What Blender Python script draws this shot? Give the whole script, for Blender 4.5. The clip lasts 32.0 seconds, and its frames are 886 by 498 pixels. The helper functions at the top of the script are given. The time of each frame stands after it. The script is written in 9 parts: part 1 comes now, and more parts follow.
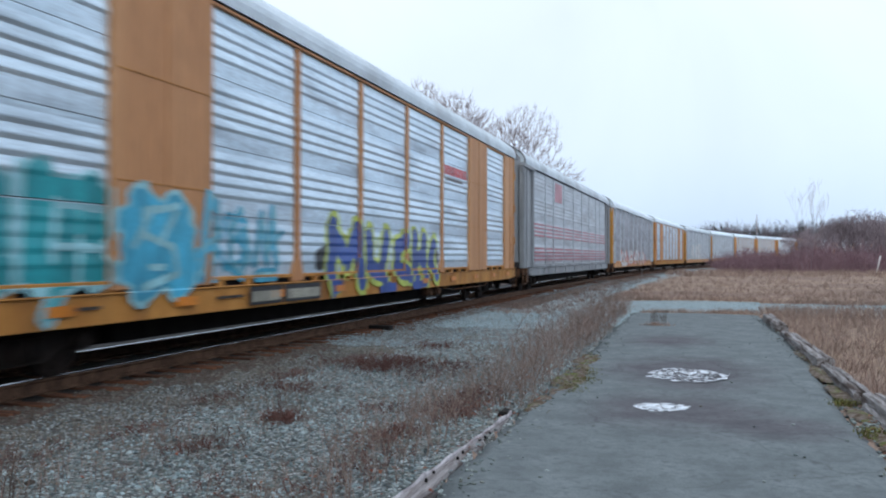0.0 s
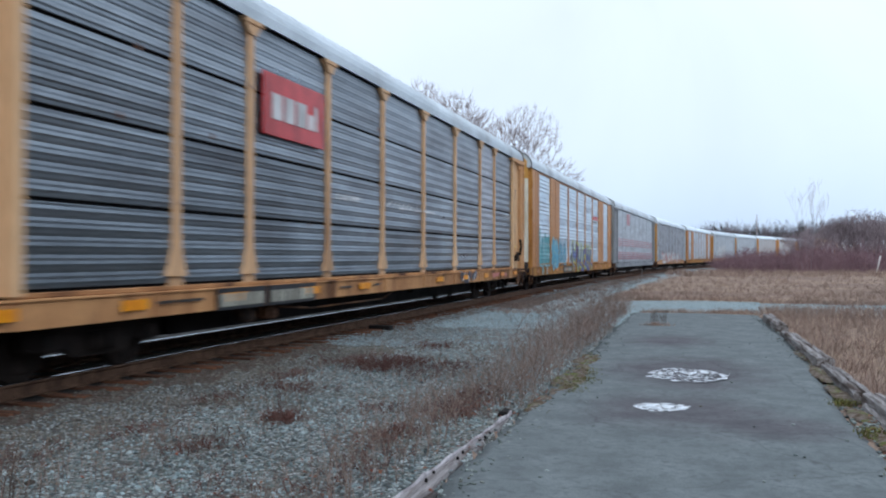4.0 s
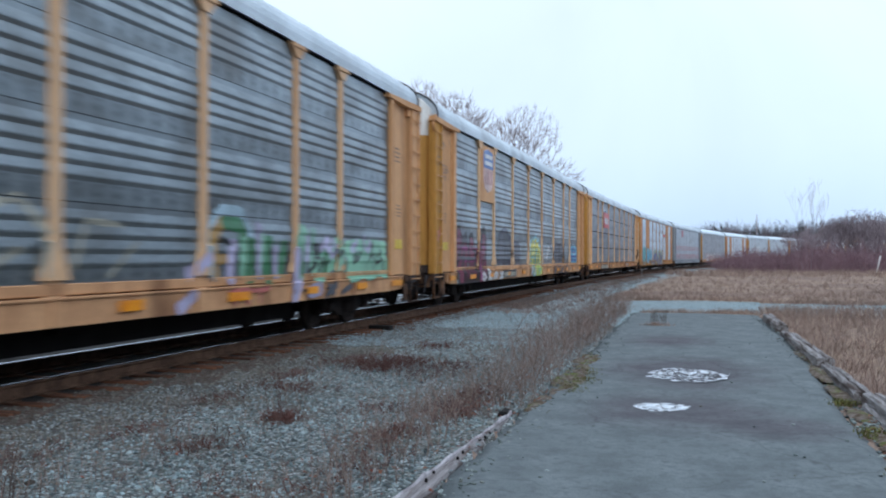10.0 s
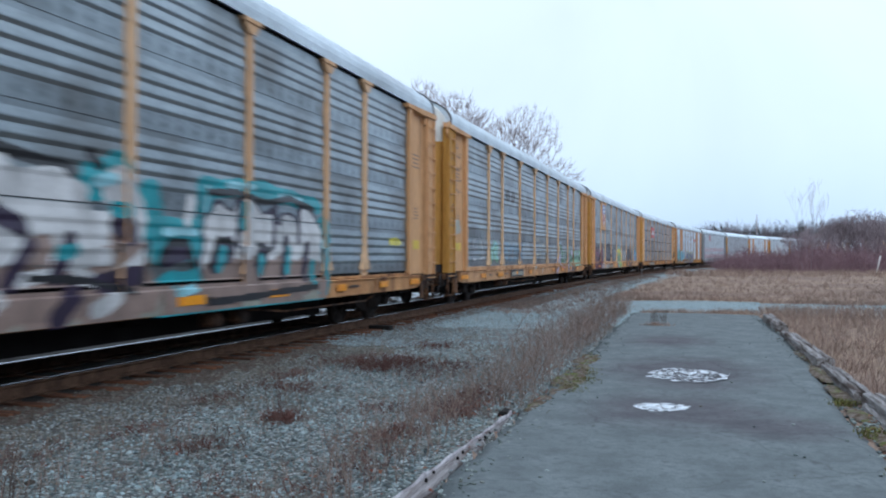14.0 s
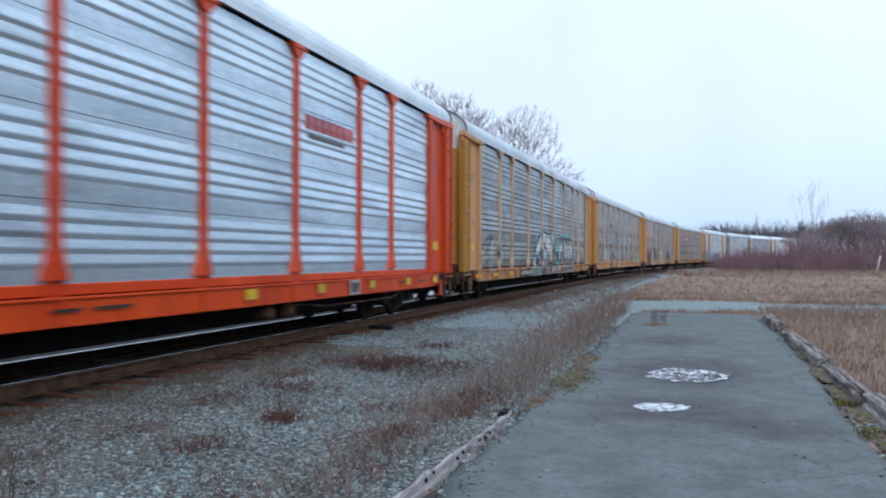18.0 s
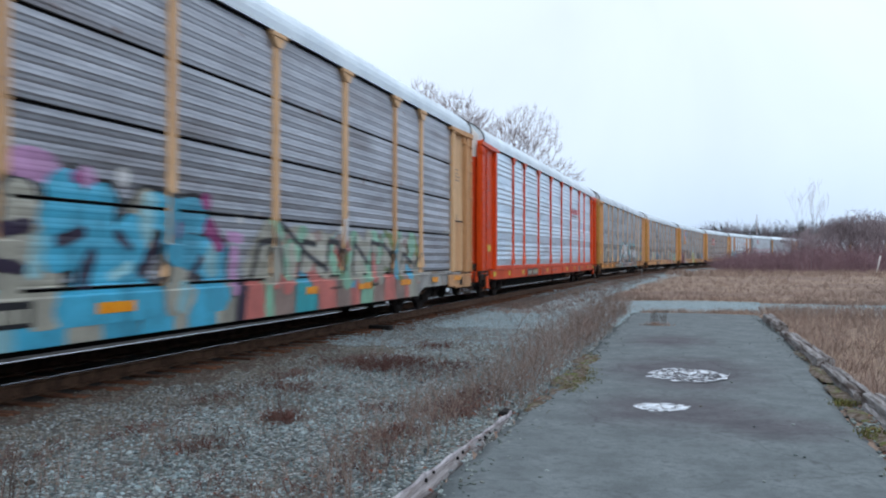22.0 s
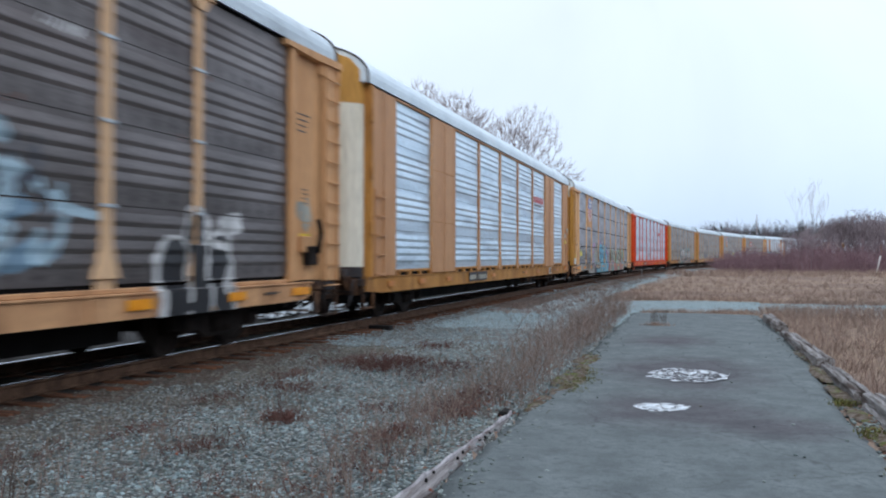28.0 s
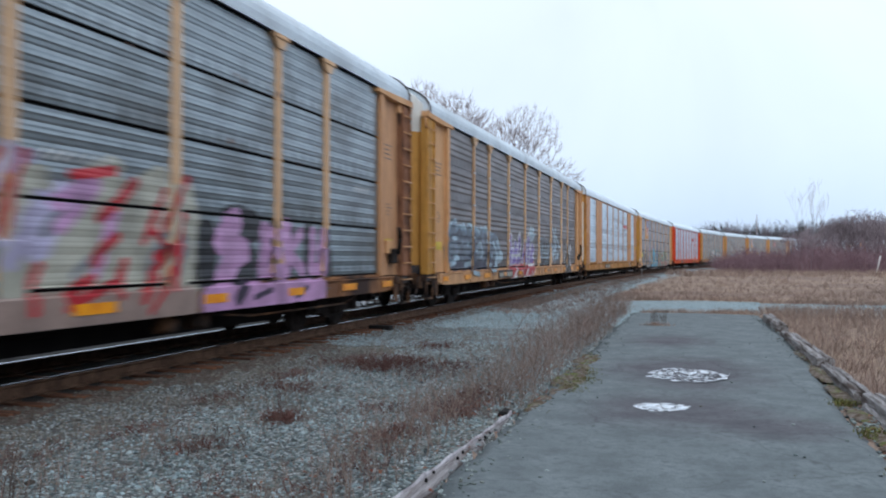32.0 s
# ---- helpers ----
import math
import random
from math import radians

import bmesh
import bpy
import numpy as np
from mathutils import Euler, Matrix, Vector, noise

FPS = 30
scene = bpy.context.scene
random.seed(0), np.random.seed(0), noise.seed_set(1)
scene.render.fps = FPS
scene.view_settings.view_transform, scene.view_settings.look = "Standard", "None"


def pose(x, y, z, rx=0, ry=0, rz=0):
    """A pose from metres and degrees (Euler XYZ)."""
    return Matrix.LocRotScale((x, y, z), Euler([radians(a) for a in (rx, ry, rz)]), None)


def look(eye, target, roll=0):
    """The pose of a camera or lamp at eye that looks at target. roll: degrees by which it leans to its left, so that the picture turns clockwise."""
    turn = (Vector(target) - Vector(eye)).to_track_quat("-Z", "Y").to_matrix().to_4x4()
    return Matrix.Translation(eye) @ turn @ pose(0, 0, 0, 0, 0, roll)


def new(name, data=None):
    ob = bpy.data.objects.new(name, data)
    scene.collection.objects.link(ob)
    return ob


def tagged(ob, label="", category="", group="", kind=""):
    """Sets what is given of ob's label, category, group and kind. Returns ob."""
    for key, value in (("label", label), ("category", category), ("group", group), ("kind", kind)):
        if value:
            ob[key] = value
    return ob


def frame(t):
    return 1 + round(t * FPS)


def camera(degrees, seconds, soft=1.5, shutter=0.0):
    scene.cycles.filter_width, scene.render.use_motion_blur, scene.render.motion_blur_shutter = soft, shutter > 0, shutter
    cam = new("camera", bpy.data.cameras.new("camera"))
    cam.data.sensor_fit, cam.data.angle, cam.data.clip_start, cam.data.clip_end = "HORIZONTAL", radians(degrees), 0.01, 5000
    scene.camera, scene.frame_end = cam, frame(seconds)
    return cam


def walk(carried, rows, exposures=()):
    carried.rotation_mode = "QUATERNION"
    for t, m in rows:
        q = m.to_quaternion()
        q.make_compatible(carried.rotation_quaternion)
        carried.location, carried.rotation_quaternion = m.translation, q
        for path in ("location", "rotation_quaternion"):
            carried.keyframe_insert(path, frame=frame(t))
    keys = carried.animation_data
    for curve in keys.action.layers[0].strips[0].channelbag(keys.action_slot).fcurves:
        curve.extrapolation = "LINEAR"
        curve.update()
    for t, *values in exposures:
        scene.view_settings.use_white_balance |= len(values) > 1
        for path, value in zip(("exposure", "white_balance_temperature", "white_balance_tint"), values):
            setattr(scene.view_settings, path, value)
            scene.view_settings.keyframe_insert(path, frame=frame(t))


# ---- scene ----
# ------------------------------------------------------------------ camera
cam = camera(56.23, 32.0, soft=2.0, shutter=0.85)
EYE = (0.0, 0.0, 1.4345)
AIM = look(EYE, (0.0, math.cos(0.00937), 1.4345 + math.sin(0.00937)), 0.1)
walk(cam, [(0.0, AIM), (32.0, AIM)], [(0.0, 0.2, 6450, 10), (6.0, 0.2, 6350, 10), (9.0, 0.2, 6150, 9), (14.5, 0.2, 6080, 8),
                                      (17.0, 0.2, 6080, 9), (19.0, 0.2, 6350, 10), (21.0, 0.2, 6480, 10), (32.0, 0.2, 6450, 10)])

# ------------------------------------------------------------------ light: a bright, even overcast
world = bpy.data.worlds.new("overcast_sky")
scene.world = world
world.use_nodes = True
wn, wl = world.node_tree.nodes, world.node_tree.links
wn.clear()
w_out = wn.new("ShaderNodeOutputWorld")
w_bg = wn.new("ShaderNodeBackground")
w_sky = wn.new("ShaderNodeTexSky")
w_sky.sky_type = "NISHITA"
w_sky.sun_disc = False
w_sky.sun_elevation = radians(24)
w_sky.sun_rotation = radians(200)
w_sky.air_density, w_sky.dust_density, w_sky.ozone_density = 1.0, 3.0, 1.0
w_dim = wn.new("ShaderNodeVectorMath")
w_dim.operation = "SCALE"
w_dim.inputs["Scale"].default_value = 0.09
w_up = wn.new("ShaderNodeTexGradient")          # from the horizon to overhead
w_up.texture_mapping.rotation = (0, radians(90), 0)
w_tone = wn.new("ShaderNodeValToRGB")
w_tone.color_ramp.elements[0].position, w_tone.color_ramp.elements[0].color = 0.0, (0.545, 0.715, 0.965, 1)
w_tone.color_ramp.elements[1].position, w_tone.color_ramp.elements[1].color = 0.32, (0.835, 0.945, 1.11, 1)
w_high = w_tone.color_ramp.elements.new(0.65)
w_high.color = (1.06, 1.16, 1.30, 1)
w_mid = w_tone.color_ramp.elements.new(0.13)
w_mid.color = (0.715, 0.84, 1.04, 1)
w_cloud = wn.new("ShaderNodeTexNoise")
w_cloud.inputs["Scale"].default_value = 2.6
w_cloud.inputs["Detail"].default_value = 6.0
w_cloud.inputs["Distortion"].default_value = 0.6
w_puff = wn.new("ShaderNodeMapRange")
w_puff.inputs["From Min"].default_value, w_puff.inputs["From Max"].default_value = 0.3, 0.7
w_puff.inputs["To Min"].default_value, w_puff.inputs["To Max"].default_value = 0.91, 1.08
w_layer = wn.new("ShaderNodeVectorMath")
w_layer.operation = "SCALE"
w_mix = wn.new("ShaderNodeMixRGB")
w_mix.inputs["Fac"].default_value = 0.88
w_bg.inputs["Strength"].default_value = 1.06
wl.new(w_sky.outputs["Color"], w_dim.inputs[0])
wl.new(w_up.outputs["Fac"], w_tone.inputs["Fac"])
wl.new(w_cloud.outputs["Fac"], w_puff.inputs["Value"])
wl.new(w_tone.outputs["Color"], w_layer.inputs[0])
wl.new(w_puff.outputs["Result"], w_layer.inputs["Scale"])
wl.new(w_dim.outputs["Vector"], w_mix.inputs["Color1"])
wl.new(w_layer.outputs["Vector"], w_mix.inputs["Color2"])
wl.new(w_mix.outputs["Color"], w_bg.inputs["Color"])
wl.new(w_bg.outputs["Background"], w_out.inputs["Surface"])

sun_data = bpy.data.lights.new("sun", "SUN")
sun_data.energy, sun_data.angle, sun_data.color = 0.5, radians(30), (1.0, 0.98, 0.96)
sun = new("sun", sun_data)
sun.matrix_world = look((30, -60, 60), (0, 20, 0))

# ------------------------------------------------------------------ the line of the track
# arc length s from the point beside the camera; n metres to its right-hand side
HEAD0, FOOT = 0.291453, 8.0937
BEND_S = (-400, 0, 15, 30, 45, 60, 80, 100, 150, 200, 300, 700)
BEND_K = (0.00049, 0.00049, 0.00046, 0.00066, 0.00094, 0.00122, 0.00133, 0.00140, 0.00125, 0.00116, 0.00115, 0.00115)
LINE_S = np.arange(-400.0, 700.0, 0.5)
_turn = np.cumsum(np.interp(LINE_S, BEND_S, BEND_K) * 0.5)
LINE_TH = HEAD0 + _turn - np.interp(0, LINE_S, _turn)
_lx, _ly = np.cumsum(np.sin(LINE_TH)) * 0.5, np.cumsum(np.cos(LINE_TH)) * 0.5
LINE_X = _lx - _lx[800] - FOOT * math.cos(LINE_TH[800])
LINE_Y = _ly - _ly[800] + FOOT * math.sin(LINE_TH[800])


def heading(s):
    return np.interp(s, LINE_S, LINE_TH)


def grade(s):
    """The height of the rails: level beside the platform, rising gently round the bend."""
    return 0.0 * np.asarray(s) + GRADE * np.clip(np.asarray(s, float) - 120, 0, None) ** 2 / (np.clip(np.asarray(s, float) - 120, 0, None) + 60)


GRADE = 0.010


def on_line(s, n=0.0):
    th = heading(s)
    return np.interp(s, LINE_S, LINE_X) + n * np.cos(th), np.interp(s, LINE_S, LINE_Y) - n * np.sin(th)


UX, UY = math.sin(HEAD0), math.cos(HEAD0)


def sn(s, n):
    """Ground place in the straight frame of the platform, which lies along the track."""
    return s * UX + (n - FOOT) * UY, s * UY - (n - FOOT) * UX


# ------------------------------------------------------------------ mesh helpers
class Mesh:
    """Collects corners and faces of one mesh."""

    def __init__(self):
        self.v, self.f, self.smooth = [], [], []

    def add(self, verts, faces, smooth=False):
        k = len(self.v)
        self.v.extend([tuple(p) for p in verts])
        self.f.extend([tuple(i + k for i in f) for f in faces])
        self.smooth.extend([smooth] * len(faces))
        return self

    def box(self, x0, x1, y0, y1, z0, z1, c=0.0):
        if c <= 0:
            v = [(x, y, z) for x in (x0, x1) for y in (y0, y1) for z in (z0, z1)]
            return self.add(v, [(0, 1, 3, 2), (4, 6, 7, 5), (0, 4, 5, 1), (2, 3, 7, 6), (0, 2, 6, 4), (1, 5, 7, 3)])
        lo, hi = (x0, y0, z0), (x1, y1, z1)
        v, idx = [], {}
        for corner in range(8):
            b = [(corner >> 2) & 1, (corner >> 1) & 1, corner & 1]
            for ax in range(3):
                p = []
                for a in range(3):
                    e = hi[a] if b[a] else lo[a]
                    p.append(e if a == ax else e + (-c if b[a] else c))
                idx[(corner, ax)] = len(v)
                v.append(tuple(p))
        f = []
        for ax in range(3):
            o = [a for a in range(3) if a != ax]
            for side in (0, 1):
                ring = []
                for s0, s1 in ((0, 0), (1, 0), (1, 1), (0, 1)):
                    b = [0, 0, 0]
                    b[ax], b[o[0]], b[o[1]] = side, s0, s1
                    ring.append(idx[(b[0] * 4 + b[1] * 2 + b[2], ax)])
                f.append(tuple(ring if (side == 1) == (ax != 1) else reversed(ring)))
            for s0 in (0, 1):
                for s1 in (0, 1):
                    b = [0, 0, 0]
                    b[o[0]], b[o[1]] = s0, s1
                    k0 = b[0] * 4 + b[1] * 2 + b[2]
                    b[ax] = 1
                    k1 = b[0] * 4 + b[1] * 2 + b[2]
                    q = (idx[(k0, o[0])], idx[(k1, o[0])], idx[(k1, o[1])], idx[(k0, o[1])])
                    f.append(q if ((s0 == s1) == (ax != 1)) == True else tuple(reversed(q)))
        for corner in range(8):
            t = (idx[(corner, 0)], idx[(corner, 1)], idx[(corner, 2)])
            f.append(t if bin(corner).count("1") % 2 == 1 else tuple(reversed(t)))
        return self.add(v, f)

    def tube(self, a, b, ra, rb=None, sides=8, caps=True, smooth=True):
        rb = ra if rb is None else rb
        a, b = Vector(a), Vector(b)
        q = (b - a).to_track_quat("Z", "Y").to_matrix()
        ring = [q @ Vector((math.cos(2 * math.pi * i / sides), math.sin(2 * math.pi * i / sides), 0)) for i in range(sides)]
        v = [a + ra * r for r in ring] + [b + rb * r for r in ring]
        self.add(v, [(i, (i + 1) % sides, sides + (i + 1) % sides, sides + i) for i in range(sides)], smooth)
        if caps:
            k = len(self.v) - 2 * sides
            self.f.append(tuple(k + i for i in reversed(range(sides))))
            self.f.append(tuple(k + sides + i for i in range(sides)))
            self.smooth += [False, False]
        return self

    def pipe(self, pts, r, sides=6):
        for a, b in zip(pts, pts[1:]):
            self.tube(a, b, r, r, sides)
        return self

    def hose(self, pts, r, sides=6):
        """One continuous bent tube through points that run along x."""
        rows = []
        for i, p in enumerate(pts):
            a, b = Vector(pts[max(0, i - 1)]), Vector(pts[min(len(pts) - 1, i + 1)])
            along = (b - a).normalized()
            side = Vector((0, 1, 0))
            up = side.cross(along).normalized()
            rows.append([tuple(Vector(p) + (side * math.cos(q) + up * math.sin(q)) * r) for q in [2 * math.pi * k / sides for k in range(sides + 1)]])
        return self.sheet(rows, True)

    def extrude(self, outline, axis, lo, hi, smooth=False):
        """A prism: an outline in the other two axes, run along axis from lo to hi."""
        n = len(outline)

        def put(p, e):
            q = list(p)
            q.insert(axis, e)
            return tuple(q)
        v = [put(p, lo) for p in outline] + [put(p, hi) for p in outline]
        f = [(i, (i + 1) % n, n + (i + 1) % n, n + i) for i in range(n)]
        self.add(v, f, smooth)
        k = len(self.v) - 2 * n
        self.f += [tuple(k + i for i in reversed(range(n))), tuple(k + n + i for i in range(n))]
        self.smooth += [False, False]
        return self

    def sheet(self, rows, smooth=False):
        """A grid of rows of points."""
        w = len(rows[0])
        v = [p for r in rows for p in r]
        f = [(j * w + i, j * w + i + 1, (j + 1) * w + i + 1, (j + 1) * w + i) for j in range(len(rows) - 1) for i in range(w - 1)]
        return self.add(v, f, smooth)

    def data(self, name):
        me = bpy.data.meshes.new(name)
        me.from_pydata(self.v, [], self.f)
        me.polygons.foreach_set("use_smooth", self.smooth)
        me.update()
        bm = bmesh.new()
        bm.from_mesh(me)
        bmesh.ops.recalc_face_normals(bm, faces=bm.faces)
        bm.to_mesh(me)
        bm.free()
        return me


def as_data(name, verts, faces, material, smooth=False):
    """A big joined mesh from arrays."""
    me = bpy.data.meshes.new(name)
    me.from_pydata(np.asarray(verts).tolist(), [], np.asarray(faces).tolist() if not isinstance(faces, list) else faces)
    if smooth:
        me.polygons.foreach_set("use_smooth", [True] * len(me.polygons))
    me.materials.append(material)
    me.update()
    return me


def part(name, mesh, material, parent=None, label=""):
    """Links a mesh as one object, under its thing or part."""
    me = mesh.data(name) if isinstance(mesh, Mesh) else mesh
    if not me.materials:
        me.materials.append(material)
    ob = new(name, me)
    ob.parent = parent
    if label:
        tagged(ob, label)
    return ob


# ------------------------------------------------------------------ materials
def lin(r, g, b):
    """A colour as seen on a chart (0 to 255), made linear."""
    return tuple(((c / 255 + 0.055) / 1.055) ** 2.4 if c > 10 else c / 255 / 12.92 for c in (r, g, b)) + (1.0,)


def surface(name, base, second, rough=0.6, metal=0.0, scale=6.0, fine=60.0, mix=(0.35, 0.65), bump=0.15, stretch=(1, 1, 1),
            dirt=None, dirt_scale=1.5, dirt_mix=(0.5, 0.75), vary=0.0, bump_dist=0.01):
    """Base colour with a second tone at a coarse scale, fine grain, dirt with a shape of its own, and relief."""
    mat = bpy.data.materials.new(name)
    mat.use_nodes = True
    nt = mat.node_tree
    nd, lk = nt.nodes, nt.links
    bsdf = nd["Principled BSDF"]
    tc = nd.new("ShaderNodeTexCoord")
    mp = nd.new("ShaderNodeMapping")
    mp.inputs["Scale"].default_value = stretch
    info = nd.new("ShaderNodeObjectInfo")
    off = nd.new("ShaderNodeVectorMath")
    off.operation = "MULTIPLY_ADD"
    off.inputs[1].default_value = (37.0, 53.0, 29.0)
    lk.new(info.outputs["Random"], off.inputs[0])
    lk.new(tc.outputs["Object"], off.inputs[2])
    lk.new(off.outputs["Vector"], mp.inputs["Vector"])

    def noisy(sc, detail=4.0):
        n = nd.new("ShaderNodeTexNoise")
        n.inputs["Scale"].default_value = sc
        n.inputs["Detail"].default_value = detail
        lk.new(mp.outputs["Vector"], n.inputs["Vector"])
        return n

    def ramp(src, lo, hi):
        r = nd.new("ShaderNodeMapRange")
        r.inputs["From Min"].default_value, r.inputs["From Max"].default_value = lo, hi
        lk.new(src, r.inputs["Value"])
        return r.outputs["Result"]

    def blend(fac, a, b, kind="MIX"):
        m = nd.new("ShaderNodeMixRGB")
        m.blend_type = kind
        for sock, val in ((m.inputs["Fac"], fac), (m.inputs["Color1"], a), (m.inputs["Color2"], b)):
            if isinstance(val, (float, int, tuple)):
                sock.default_value = val
            else:
                lk.new(val, sock)
        return m.outputs["Color"]
    coarse, grain = noisy(scale), noisy(fine, 3.0)
    col = blend(ramp(coarse.outputs["Fac"], *mix), base, second)
    g = nd.new("ShaderNodeMapRange")
    g.inputs["From Min"].default_value, g.inputs["From Max"].default_value = 0.25, 0.75
    g.inputs["To Min"].default_value, g.inputs["To Max"].default_value = 0.78, 1.18
    lk.new(grain.outputs["Fac"], g.inputs["Value"])
    col = blend(1.0, col, g.outputs["Result"], "MULTIPLY")
    if dirt:
        d = noisy(dirt_scale, 8.0)
        col = blend(ramp(d.outputs["Fac"], *dirt_mix), col, dirt)
    if vary:
        hv = nd.new("ShaderNodeHueSaturation")
        vr = nd.new("ShaderNodeMapRange")
        vr.inputs["To Min"].default_value, vr.inputs["To Max"].default_value = 1 - vary, 1 + vary
        lk.new(info.outputs["Random"], vr.inputs["Value"])
        lk.new(vr.outputs["Result"], hv.inputs["Value"])
        lk.new(col, hv.inputs["Color"])
        col = hv.outputs["Color"]
    lk.new(col, bsdf.inputs["Base Color"])
    bsdf.inputs["Metallic"].default_value = metal
    bsdf.inputs["Specular IOR Level"].default_value = 0.5 if metal > 0.3 or rough < 0.4 else 0.22
    rr = nd.new("ShaderNodeMapRange")
    rr.inputs["To Min"].default_value, rr.inputs["To Max"].default_value = max(0.05, rough - 0.12), min(1.0, rough + 0.12)
    lk.new(coarse.outputs["Fac"], rr.inputs["Value"])
    lk.new(rr.outputs["Result"], bsdf.inputs["Roughness"])
    if bump:
        bp = nd.new("ShaderNodeBump")
        bp.inputs["Strength"].default_value = bump
        bp.inputs["Distance"].default_value = bump_dist
        lk.new(grain.outputs["Fac"], bp.inputs["Height"])
        lk.new(bp.outputs["Normal"], bsdf.inputs["Normal"])
    return mat


def islands(name, tones, rough=0.9, fine=40.0, drift_mix=(0.72, 1.22)):
    """For joined small pieces: each piece takes one of several tones."""
    mat = bpy.data.materials.new(name)
    mat.use_nodes = True
    nd, lk = mat.node_tree.nodes, mat.node_tree.links
    bsdf = nd["Principled BSDF"]
    geo = nd.new("ShaderNodeNewGeometry")
    rp = nd.new("ShaderNodeValToRGB")
    el = rp.color_ramp.elements
    el[0].position, el[0].color = 0.0, tones[0]
    el[1].position, el[1].color = 1.0, tones[-1]
    for i, c in enumerate(tones[1:-1]):
        e = el.new((i + 1) / (len(tones) - 1))
        e.color = c
    lk.new(geo.outputs["Random Per Island"], rp.inputs["Fac"])
    n = nd.new("ShaderNodeTexNoise")
    n.inputs["Scale"].default_value = fine
    tc = nd.new("ShaderNodeTexCoord")
    lk.new(tc.outputs["Object"], n.inputs["Vector"])
    mr = nd.new("ShaderNodeMapRange")
    mr.inputs["To Min"].default_value, mr.inputs["To Max"].default_value = 0.7, 1.3
    lk.new(n.outputs["Fac"], mr.inputs["Value"])
    drift = nd.new("ShaderNodeTexNoise")
    drift.inputs["Scale"].default_value = 0.45
    drift.inputs["Detail"].default_value = 5.0
    lk.new(tc.outputs["Object"], drift.inputs["Vector"])
    dr = nd.new("ShaderNodeMapRange")
    dr.inputs["From Min"].default_value, dr.inputs["From Max"].default_value = 0.3, 0.7
    dr.inputs["To Min"].default_value, dr.inputs["To Max"].default_value = drift_mix
    lk.new(drift.outputs["Fac"], dr.inputs["Value"])
    both = nd.new("ShaderNodeMath")
    both.operation = "MULTIPLY"
    lk.new(mr.outputs["Result"], both.inputs[0])
    lk.new(dr.outputs["Result"], both.inputs[1])
    mx = nd.new("ShaderNodeMixRGB")
    mx.blend_type = "MULTIPLY"
    mx.inputs["Fac"].default_value = 1.0
    lk.new(rp.outputs["Color"], mx.inputs["Color1"])
    lk.new(both.outputs["Value"], mx.inputs["Color2"])
    lk.new(mx.outputs["Color"], bsdf.inputs["Base Color"])
    bsdf.inputs["Specular IOR Level"].default_value = 0.2
    bsdf.inputs["Roughness"].default_value = rough
    return mat


